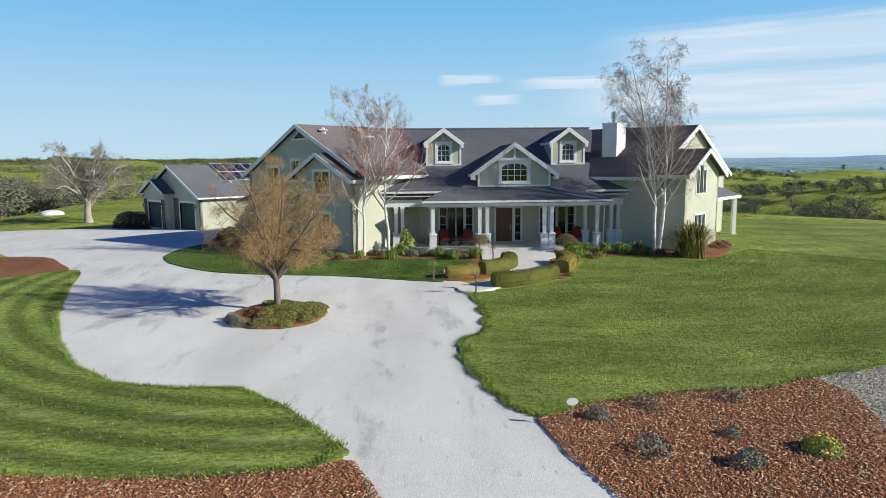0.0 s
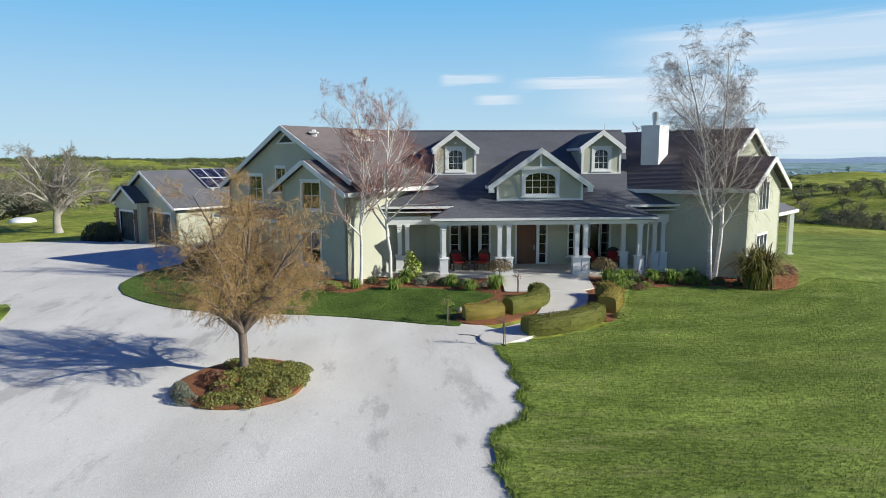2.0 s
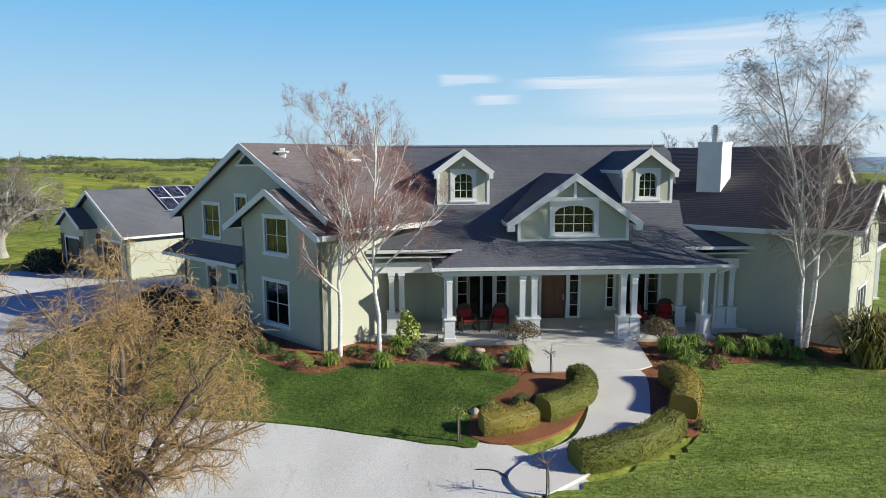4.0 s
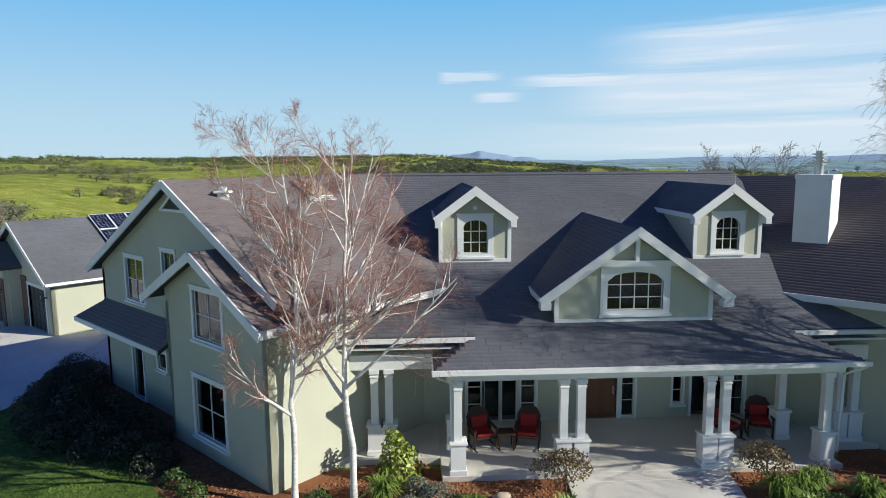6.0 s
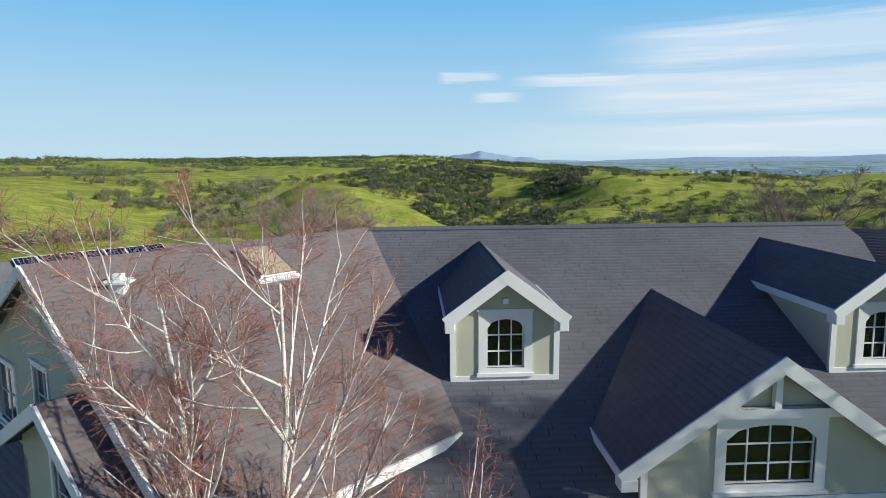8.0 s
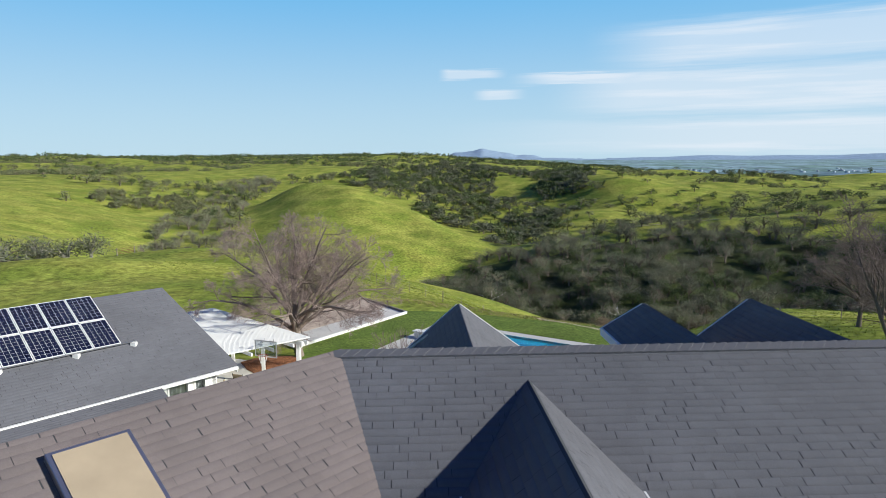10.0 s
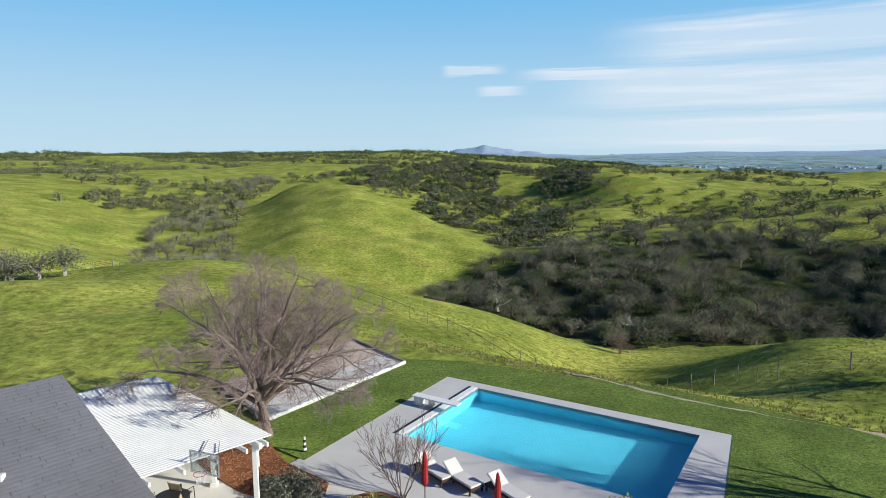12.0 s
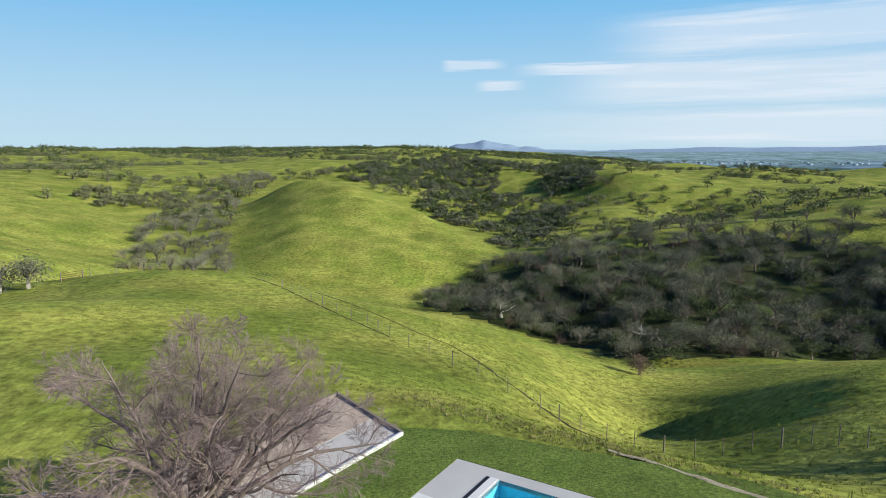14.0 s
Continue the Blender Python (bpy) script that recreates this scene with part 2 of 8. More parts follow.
TWIG_GOLD = material("golden willow twig", (0.44, 0.285, 0.115), 0.75, island=0.5)
OAK = material("bare oak crown", (0.15, 0.158, 0.105), 0.9, spec=0.1, island=0.2)
OAK_FAR = material("far oak crown", (0.19, 0.20, 0.105), 0.9, spec=0.1, island=0.4)
OAK_GREEN = material("live oak leaf", (0.095, 0.125, 0.05), 0.8, spec=0.15, island=0.3)
RUST = material("rusty painted steel", (0.20, 0.085, 0.045), 0.8, vary=0.3, scale=6, fine=0.3, fine_scale=40)
VENEER = material("brown stone veneer", (0.155, 0.10, 0.075), 0.9, vary=0.25, scale=3, fine=0.35, fine_scale=14, bump=0.8, bump_scale=14)
SOLAR = material("solar cell", (0.012, 0.016, 0.04), 0.18, spec=0.6, vary=0.15, scale=2)
WATER = material("pool water", (0.75, 0.95, 1.0), 0.02, trans=1.0, ior=1.33, bump=0.12, bump_scale=5)
POOLTILE = material("pool plaster", (0.11, 0.54, 0.69), 0.4, vary=0.05)
RED = material("red cushion cloth", (0.32, 0.018, 0.018), 0.8, vary=0.1)
WICKER = material("brown wicker", (0.06, 0.03, 0.02), 0.7, fine=0.4, fine_scale=60)
SANDSTONE = material("garden stone", (0.42, 0.34, 0.26), 0.9, vary=0.15, scale=3, bump=0.6, bump_scale=15)
CLAY = material("court clay", (0.50, 0.40, 0.31), 0.95, vary=0.15, fine=0.2, fine_scale=20)
CLOTH_TAN = material("tan sling cloth", (0.40, 0.32, 0.22), 0.8, vary=0.1)
CLOTH_WHITE = material("off white cushion", (0.66, 0.64, 0.6), 0.85, vary=0.06)
POSTWOOD = material("weathered fence wood", (0.25, 0.21, 0.17), 0.9, vary=0.2, fine=0.3)
# distance haze is put into the blue base colours of these three
FARHILL = material("far hill with blue haze tint", (0.32, 0.43, 0.55), 1.0, vary=0.12, scale=0.004, spec=0.0)
FARTOWN = material("far valley floor with haze tint", (0.30, 0.42, 0.48), 1.0, vary=0.25, scale=0.012, color2=(0.20, 0.31, 0.27), fine=0.4, fine_scale=0.03, spec=0.0, stretch=(1, 0.35, 1))
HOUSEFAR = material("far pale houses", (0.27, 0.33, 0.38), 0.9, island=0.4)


def pasture(name):
    """Winter hill grass: green with yellow and straw patches and darker hollows of herb growth."""
    m = material(name, (0.20, 0.252, 0.04), 0.95, spec=0.1, vary=0.24, scale=0.09, color2=(0.335, 0.345, 0.07), fine=0.5, fine_scale=1.1, bump=0.8, bump_scale=1.5, detail=11, deep=0.18)
    return m


PASTURE = pasture("hill pasture")


# ---- building tools ----
R2 = math.sqrt(2)


def obj_of(name, bm, mat, parent=None, label="", category="", kind="", group="", smooth=False):
    me = bpy.data.meshes.new(name)
    bm.normal_update()
    bm.to_mesh(me)
    bm.free()
    if smooth:
        me.shade_smooth()
    for mt in (mat if isinstance(mat, (list, tuple)) else [mat]):
        me.materials.append(mt)
    ob = new(name, me)
    ob.parent = parent
    return tagged(ob, label, category, group, kind)


def part(name, bm, mat, parent, label="", smooth=False, kind=""):
    return obj_of(name, bm, mat, parent, label, smooth=smooth, kind=kind)


def thing(name, label, category, group="", kind="", at=None):
    e = new(name)
    e.empty_display_size = 0.3
    if at is not None:
        e.matrix_world = at
    return tagged(e, label, category, group, kind)


def raw(name, verts, faces, mat, parent=None, label="", category="", kind="", group="", smooth=False):
    """A mesh from arrays: verts (n, 3); faces (m, 3) or (m, 4)."""
    verts, faces = np.asarray(verts, np.float32), np.asarray(faces, np.int32)
    me = bpy.data.meshes.new(name)
    k = faces.shape[1]
    me.vertices.add(len(verts))
    me.vertices.foreach_set("co", verts.ravel())
    me.loops.add(faces.size)
    me.loops.foreach_set("vertex_index", faces.ravel())
    me.polygons.add(len(faces))
    me.polygons.foreach_set("loop_start", np.arange(0, faces.size, k, dtype=np.int32))
    me.polygons.foreach_set("loop_total", np.full(len(faces), k, np.int32))
    me.update(calc_edges=True)
    if smooth:
        me.shade_smooth()
    me.materials.append(mat)
    ob = new(name, me)
    ob.parent = parent
    return tagged(ob, label, category, group, kind)


def box(bm, x0, x1, y0, y1, z0, z1, m=None, bevel=0.0):
    vs = [bm.verts.new(((m @ Vector(p)) if m else p)) for p in
          ((x0, y0, z0), (x1, y0, z0), (x1, y1, z0), (x0, y1, z0), (x0, y0, z1), (x1, y0, z1), (x1, y1, z1), (x0, y1, z1))]
    fs = [bm.faces.new([vs[i] for i in q]) for q in ((3, 2, 1, 0), (4, 5, 6, 7), (0, 1, 5, 4), (1, 2, 6, 5), (2, 3, 7, 6), (3, 0, 4, 7))]
    if bevel:
        es = {e for fc in fs for e in fc.edges}
        bmesh.ops.bevel(bm, geom=list(es), offset=bevel, segments=1, affect="EDGES", profile=0.5)
    return vs


def boxed(x0, x1, y0, y1, z0, z1, m=None, bevel=0.0):
    bm = bmesh.new()
    box(bm, x0, x1, y0, y1, z0, z1, m, bevel)
    return bm


def prism(bm, pts, off, m=None):
    """A polygon pushed along a vector: a closed solid."""
    pts = [Vector(p) for p in pts]
    off = Vector(off)
    if m:
        pts, off = [m @ p for p in pts], m.to_3x3() @ off
    a, b = [bm.verts.new(p) for p in pts], [bm.verts.new(p + off) for p in pts]
    n = len(pts)
    bm.faces.new(a)
    bm.faces.new(b[::-1])
    for i in range(n):
        bm.faces.new((a[(i + 1) % n], a[i], b[i], b[(i + 1) % n]))
    bmesh.ops.recalc_face_normals(bm, faces=bm.faces)


def bar(bm, p, q, w, h, up=(0, 0, 1)):
    """A square bar from p to q, w wide and h high, centred."""
    p, q, up = Vector(p), Vector(q), Vector(up)
    d = (q - p).normalized()
    s = d.cross(up).normalized() * w / 2
    t = s.cross(d).normalized() * h / 2
    a = [bm.verts.new(p + i * s + j * t) for i, j in ((-1, -1), (1, -1), (1, 1), (-1, 1))]
    b = [bm.verts.new(q + i * s + j * t) for i, j in ((-1, -1), (1, -1), (1, 1), (-1, 1))]
    bm.faces.new(a), bm.faces.new(b[::-1])
    for i in range(4):
        bm.faces.new((a[i], b[i], b[(i + 1) % 4], a[(i + 1) % 4]))
    bmesh.ops.recalc_face_normals(bm, faces=bm.faces)


def tube(bm, pts, rads, sides=8):
    """A round pipe along points."""
    rings = []
    for i, p in enumerate(pts):
        p = Vector(p)
        d = (Vector(pts[min(i + 1, len(pts) - 1)]) - Vector(pts[max(i - 1, 0)])).normalized()
        s = d.orthogonal().normalized() if abs(d.z) < 0.9 else d.cross(Vector((1, 0, 0))).normalized()
        t = d.cross(s)
        r = rads[i] if hasattr(rads, "__len__") else rads
        rings.append([bm.verts.new(p + r * (math.cos(a) * s + math.sin(a) * t)) for a in (2 * math.pi * k / sides for k in range(sides))])
    for r0, r1 in zip(rings, rings[1:]):
        for k in range(sides):
            bm.faces.new((r0[k], r0[(k + 1) % sides], r1[(k + 1) % sides], r1[k]))
    bm.faces.new(rings[0][::-1]), bm.faces.new(rings[-1])
    bmesh.ops.recalc_face_normals(bm, faces=bm.faces)


def smooth01(t):
    t = np.clip(t, 0, 1)
    return t * t * (3 - 2 * t)


# ---- ground: one sheet to the horizon ----
# rolling hills, from the yard outwards: x, y, spread, height over the base level
HILLS_YARD = [
    (-120, -130, 81, -1.01), (120, -130, 81, -1.35), (-60, -60, 65.5, 4.2), (60, -60, 63, 3.34), (200, 0, 72.6, -20.92), (-60, 20, 48.5, 2.58), (50, 35, 25.6, 4.97),
    (12.6, 47, 9.4, -7.06), (24, 53, 11.2, 5.34), (16.2, 59, 11.2, 0.38), (300, 60, 81, -0.62), (-300, 60, 81, 1.4), (31.4, 61, 9.8, -5.01), (-4.1, 63, 11.6, 1.97),
    (-27.4, 65, 23.7, -3.91), (-40, 70, 14.4, 8.02), (37.3, 73, 9.6, 2.19), (7.3, 77, 10, 0.46), (28.5, 77, 10.5, -2.2), (-17.9, 79, 13.9, 3.13), (19.9, 85, 13, -2.04),
    (-38.3, 85, 16.2, -1.57), (30.4, 95, 15, -4.22), (-51.6, 97, 16.7, -3.23),
]
HILLS_RAVINE = [
    (49.5, 112, 24.1, -6.44), (-40.6, 112, 16.7, 8.05), (-15.2, 112, 18.3, 1.28), (14.1, 114, 15.1, 0.06), (30.1, 119, 9.6, -1.74), (84.3, 125, 20.6, -4.38), (47.5, 133, 12.1, -5.5),
    (-32.8, 134, 20.5, -0.13), (-4.1, 134, 19.4, -4.25), (-49.9, 134, 21.5, -8.36), (29.2, 139, 14.4, -6.79), (-90, 140, 26.9, 6.39), (100, 145, 24.1, -8.6), (79.2, 145, 18.7, -3.63),
    (50.2, 149, 14.6, -3.84), (-200, 150, 81, 7.15), (-80.4, 162, 21.6, -6.48), (-63.8, 167, 22.7, -9.9), (-5.1, 167, 24.4, -9.86), (8.4, 167, 12.7, -2.31), (37.3, 172, 13.9, -9.23),
    (123.2, 177, 35.7, -13.21), (42.9, 197, 45.7, -15.78), (300, 200, 81, -4.19),
]
HILLS_VALLEY = [
    (1.4, 205, 10.8, 2.22), (-23.1, 207, 22.1, -7.37), (11.1, 212, 16.4, -9.09), (-115.2, 227, 50.1, -5.97), (-11, 241.6, 18.6, 1.13), (170.2, 242, 44, 6.79), (16.8, 245, 14.9, -2.57),
    (38, 247, 19.1, -5.05), (-64, 249, 42.6, -18.1), (-330, 250, 81, 3.42), (98.1, 252, 38.2, 1.68), (-42.9, 255.5, 19.9, 5.29), (21.5, 272, 15.2, 2.31), (-12.3, 272.1, 20.9, -4.93),
    (-31.4, 284, 21.7, 4.07), (152.6, 292, 42.4, -13.28), (-62.6, 296.2, 27, 2.54), (66.4, 297, 29.3, -8.67), (6.3, 297, 18.2, 6.43), (35.5, 307, 27.7, -18.62), (-182.1, 317, 65.9, -1.12),
    (-14.5, 327, 24.2, 6.41), (-111.7, 337, 39.6, -10.47), (-38.2, 347, 21.4, 10.45),
]
HILLS_FAR = [
    (7.6, 347, 27.9, -4.65), (198.1, 347, 54, -3.52), (-59.8, 357, 13.3, 6.25), (-74.5, 357, 13.3, 2.19), (-16.8, 377, 33.2, -9.2), (130.7, 387, 64.6, -10.1), (73, 397, 52.7, -23.45),
    (106.8, 397, 30.4, 10.69), (-250, 420, 70.2, 5.74), (-120.4, 437, 54.1, -5.89), (218.1, 447, 49, -6.64), (109.1, 447, 45, 7.36), (312.5, 457, 50.3, -7.66), (-13.2, 477, 80.7, -2.75),
    (135.8, 487, 36.4, 1.34), (420, 500, 81, -7.22), (163.3, 507, 37.2, 8.65), (85.7, 537, 66, -17.03), (-170.2, 537, 81, 4), (-330, 580, 81, 3.79), (24.1, 597, 81, 9.48),
    (300, 600, 81, -2.13), (-74, 667, 81, 6.74), (102.6, 717, 81, 2.35),
]
HILLS_HOLLOW = [(20, 66, 6, -4.0), (24, 74, 7, -3.0), (34, 66, 7, 3.0), (30, 80, 6, 1.2)]  # the shaded hollow below the yard
HILLS_LOBES = [(150, 470, 24, 8), (112, 450, 20, -7), (128, 520, 20, 6), (190, 430, 24, 6), (160, 390, 20, -6), (235, 480, 26, 7), (205, 520, 24, -5), (270, 430, 28, 6), (95, 560, 24, 6),
               (60, 520, 22, -6), (70, 600, 24, 5), (180, 600, 30, 7), (300, 560, 34, 7)]  # spurs and gullies beyond the ravine


def waves(x, y, s, k=0.0):
    """Smooth rolling relief from a few crossed sines, about -1 to 1."""
    return (np.sin(x / s + 1.3 + k) * np.cos(y / (s * 1.3) + 0.7 * k) + 0.6 * np.sin((x + y) / (s * 0.61) + 2.1 + k) + 0.4 * np.cos((x * 0.8 - y) / (s * 0.43) + k)) / 2.0


def ground_z(x, y):
    x, y = np.asarray(x, float), np.asarray(y, float)
    yard = 0.037 * np.minimum(y + 1, 0) * (y > -60) - (y <= -60) * 2.18 - 0.4 * smooth01((y - 14) / 10)
    h = np.full(np.broadcast(x, y).shape, -6.0)
    for hx, hy, hs, ha in HILLS_YARD + HILLS_RAVINE + HILLS_VALLEY + HILLS_HOLLOW + HILLS_LOBES + HILLS_FAR:
        h = h + ha * np.exp(-((x - hx) ** 2 + (y - hy) ** 2) / (2 * hs * hs))
    r = np.hypot(x, y)
    far = 12 - 46 * smooth01((x / np.maximum(r, 1) + 0.05) / 0.55) + 5 * waves(x, y, 150) - 42 * smooth01((-y / np.maximum(r, 1) - 0.3) / 0.4)
    h = h + (far - h) * smooth01((r - 650) / 600)
    h = h + waves(x, y, 46) * 7.0 * smooth01((r - 480) / 250) + waves(x, y, 24, 3.0) * smooth01((r - 200) / 200) * (1 - np.exp(-((x + 30) ** 2 + (y - 300) ** 2) / (2 * 70 ** 2))) + waves(x, y, 9, 2.0) * 0.3 * smooth01((r - 50) / 60)
    h = h + 0.6 * np.sin((x * 0.95 + y * 0.3) / 4.6 + waves(x, y, 20)) * np.exp(-((x + 8) ** 2 + (y - 285) ** 2) / (2 * 34 ** 2))  # runnels on the green hill
    h = h + 0.3 * np.sin((x + 0.8 * y) / 1.1 + 2 * waves(x, y, 7)) * np.exp(-((x - 26) ** 2 + (y - 72) ** 2) / (2 * 11 ** 2))  # slips on the flank of the hollow
    out = np.maximum.reduce([(0.577 * x + 0.816 * y - 40.4), np.abs(x + 2) - 42, -62 - y, y - 58])
    w = smooth01(out / 16.0)
    return yard + (h - yard) * w


def gz(x, y):
    return float(ground_z(x, y))


def axis(lo, hi, step, reach, growth):
    a, s = list(np.arange(lo, hi + 0.01, step)), step
    p = hi
    while p < reach:
        s *= growth
        p += s
        a.append(p)
    p, s = lo, step
    while p > -reach:
        s *= growth
        p -= s
        a.insert(0, p)
    return np.array(a)


POOL = [Vector(p) for p in ((2.80, 41.82), (12.30, 35.24), (8.31, 29.44), (-1.19, 36.05))]  # far left, far right, near right, near left


def in_pool(x, y, grow):
    a, u = POOL[3], (POOL[2] - POOL[3]).normalized()
    v = (POOL[0] - POOL[3]).normalized()
    p, q = (x - a.x) * u.x + (y - a.y) * u.y, (x - a.x) * v.x + (y - a.y) * v.y
    return (p > -grow) & (p < (POOL[2] - POOL[3]).length + grow) & (q > -grow) & (q < (POOL[0] - POOL[3]).length + grow)


gx, gy = axis(-61, 61, 1.5, 4600, 1.04), axis(-49, 131, 1.5, 4600, 1.035)
GX, GY = np.meshgrid(gx, gy)
GV = np.stack([GX, GY, ground_z(GX, GY)], -1).reshape(-1, 3)
ni, nj = len(gx), len(gy)
qi = (np.arange(nj - 1)[:, None] * ni + np.arange(ni - 1)[None, :]).ravel()
GF = np.stack([qi, qi + 1, qi + 1 + ni, qi + ni], 1)
mid = GV[GF].mean(1)
GF = GF[~in_pool(mid[:, 0], mid[:, 1], 0.95)]
ground = raw("ground", GV, GF, PASTURE, label="green winter pasture on rolling hills, reaching the horizon", category="ground", kind="structure", smooth=True)


def loop_of(pts, n=5, ragged=0.0, seed=1):
    """A closed smooth outline through plan points."""
    rnd = random.Random(seed)
    p = [Vector(q) for q in pts]
    out = []
    for i in range(len(p)):
        a, b, c, d = p[i - 1], p[i], p[(i + 1) % len(p)], p[(i + 2) % len(p)]
        for k in range(n):
            t = k / n
            q = 0.5 * ((2 * b) + (c - a) * t + (2 * a - 5 * b + 4 * c - d) * t * t + (3 * b - a - 3 * c + d) * t ** 3)
            out.append(q + Vector((rnd.uniform(-ragged, ragged), rnd.uniform(-ragged, ragged))))
    return out


def sheet(name, pts, lift, mat, label, category, n=5, ragged=0.0, kind="structure", skirt=0.05, parent=None, top=None):
    """A ground cover that follows the ground, a little proud of it, with an edge."""
    out = loop_of(pts, n, ragged) if n > 1 else [Vector(q) for q in pts]
    bm = bmesh.new()
    f = bm.faces.new([bm.verts.new((q.x, q.y, 0)) for q in out])
    bmesh.ops.triangulate(bm, faces=[f])
    ys = [q.y for q in out]
    for y in [-1.0] + [14 + 1.25 * k for k in range(9)]:
        if min(ys) < y < max(ys):
            bmesh.ops.bisect_plane(bm, geom=bm.verts[:] + bm.edges[:] + bm.faces[:], plane_co=(0, y, 0), plane_no=(0, 1, 0))
    for y in range(46, 60, 2):
        if min(ys) < y < max(ys):
            bmesh.ops.bisect_plane(bm, geom=bm.verts[:] + bm.edges[:] + bm.faces[:], plane_co=(0, y, 0), plane_no=(0, 1, 0))
    bm.normal_update()
    if sum(f.normal.z for f in bm.faces) < 0:
        bmesh.ops.reverse_faces(bm, faces=bm.faces)
    rim = [e for e in bm.edges if e.is_boundary]
    r = bmesh.ops.extrude_edge_only(bm, edges=rim)
    low = {v for v in r["geom"] if isinstance(v, bmesh.types.BMVert)}
    for v in bm.verts:
        v.co.z = (gz(v.co.x, v.co.y) if top is None else top) + (lift if v not in low else lift - skirt - 0.03)
    ob = obj_of(name, bm, mat, parent, label, category, kind)
    return ob


sheet("driveway", [(-36, 18), (-28, 4.5), (-23.5, -1), (-22, -6), (-17, -13), (-14.5, -19), (-10, -23), (-5, -24), (-4, -27), (-4, -40), (9, -40), (5, -28), (3.5, -24), (3, -18),
                   (3, -11), (1.6, -8.6), (-2, -6), (-9, -4), (-12.5, -1), (-12, 6), (-10.5, 11), (-13, 17), (-18, 23), (-24.5, 26), (-28, 22)],
      0.012, DRIVE, "pale crushed gravel driveway, wide and sunlit with faint tyre tracks", "driveway", ragged=0.05)
sheet("lawn", [(1.36, -10.63), (1.5, -12.0), (1.72, -12.7), (1.48, -13.5), (1.76, -14.5), (1.42, -15.1), (1.6, -15.8), (1.15, -16.75), (0.62, -17.1), (0.38, -17.8), (0.66, -18.35), (0.34, -18.85), (0.58, -19.9), (0.56, -20.3), (0.92, -21.0), (0.86, -21.5), (1.18, -22.1), (1.28, -22.7), (1.98, -23.42), (3.44, -22.67), (5.85, -22.16),
               (8.21, -22.05), (9.85, -21.41), (12.77, -20.52), (25, -16), (38, -5), (40, 8), (33, 16), (25, 19), (20, 16), (19.5, 5), (15.5, -3.4), (12.3, -2.4), (10, -2.7), (8.5, -2.8), (7.4, -5.2), (6.0, -8.5), (4.46, -9.4), (2.4, -10.4)],
      0.06, LAWN, "mown green lawn with ragged edge along the gravel drive", "lawn", n=6, ragged=0.12)
sheet("lawn", [(-15.6, 0), (-13.94, -2.97), (-10.5, -5.4), (-4.7, -6.62), (-0.3, -8.2), (0.5, -7.9), (2, -5.4), (2.4, -3.9), (1.2, -2.8), (0, -2.4), (-1.6, -2.0), (-3.2, -2.0), (-4.4, -2.9), (-5.8, -2.0), (-7.2, -0.5), (-9, 2.0), (-11.5, 6), (-13.6, 8), (-15.6, 4)],
      0.055, LAWN_HOUSE, "small green front lawn between drive and planting bed", "lawn", ragged=0.04)
sheet("lawn", [(-18.6, -4.1), (-16.6, -9), (-14.9, -13.1), (-13.3, -16.1), (-11.3, -19), (-9.5, -20.5), (-7.7, -21), (-5.9, -21.1), (-4.4, -22.5), (-2.8, -24.6), (-2.6, -25.1), (-3.2, -25.5), (-4.9, -25.75), (-7.3, -25.7), (-9.5, -25.4), (-16, -24), (-26, -18), (-34, -9), (-29, -4.5), (-22, -6)],
      0.06, LAWN_WEST, "mown green lawn with mowing stripes in the bend of the drive", "lawn", ragged=0.05)
sheet("mulch_bed", [(-23.5, 0.6), (-20.3, -2.3), (-19.2, -4.3), (-22, -6.6), (-29, -5.2), (-30, -1)], 0.05, MULCH, "orange brown bark mulch strip beside the drive", "mulch bed")
sheet("mulch_bed", [(-2.0, -26.7), (-2.55, -25.3), (-3.2, -25.3), (-4.9, -25.6), (-7.3, -25.5), (-9.5, -25.2), (-16, -23.8), (-24, -20), (-22, -30), (-14, -35), (-1.2, -35), (-1.3, -30)], 0.04, MULCH, "red brown bark mulch bed at the lawn's edge", "mulch bed", ragged=0.05)
sheet("mulch_bed", [(1.9, -23.6), (3.44, -22.5), (5.85, -22.0), (8.21, -21.9), (9.85, -21.3), (10.2, -22.56), (9.7, -23.9), (9.15, -25.3), (8.6, -29), (4.4, -31), (3.2, -28), (2.3, -25.2)], 0.04, MULCH, "red brown bark mulch bed with small young shrubs", "mulch bed", ragged=0.05)
sheet("gravel_patch", [(9.6, -21.6), (12.77, -20.4), (22, -16.8), (24, -30), (8.2, -31), (8.5, -26)], 0.03, GRAVEL, "grey gravel strip with sparse weeds", "gravel")
sheet("mulch_bed", [(-9.2, 2.2), (-7.2, -0.6), (-5.8, -2.1), (-4.4, -3.0), (-3.2, -2.1), (-1.6, -2.1), (0, -2.5), (1.2, -2.9), (2.3, -3.9), (2.9, -3.0), (3.2, 0.4), (0, 0.4), (-1.4, 1.6), (-3.4, 0.8), (-7.5, 4.5)], 0.05, MULCH, "red bark mulch planting bed along the house front", "mulch bed", n=4)
sheet("mulch_bed", [(-14.4, 4.3), (-12.5, 2.1), (-9.95, 1.3), (-8.7, 1.3), (-9.3, 2.25), (-7.6, 4.6), (-12.0, 9.0), (-14.6, 11.4), (-15.5, 9.9), (-15.0, 6.8)], 0.045, MULCH, "dark bark mulch bed shaded by the west wing", "mulch bed", n=4)
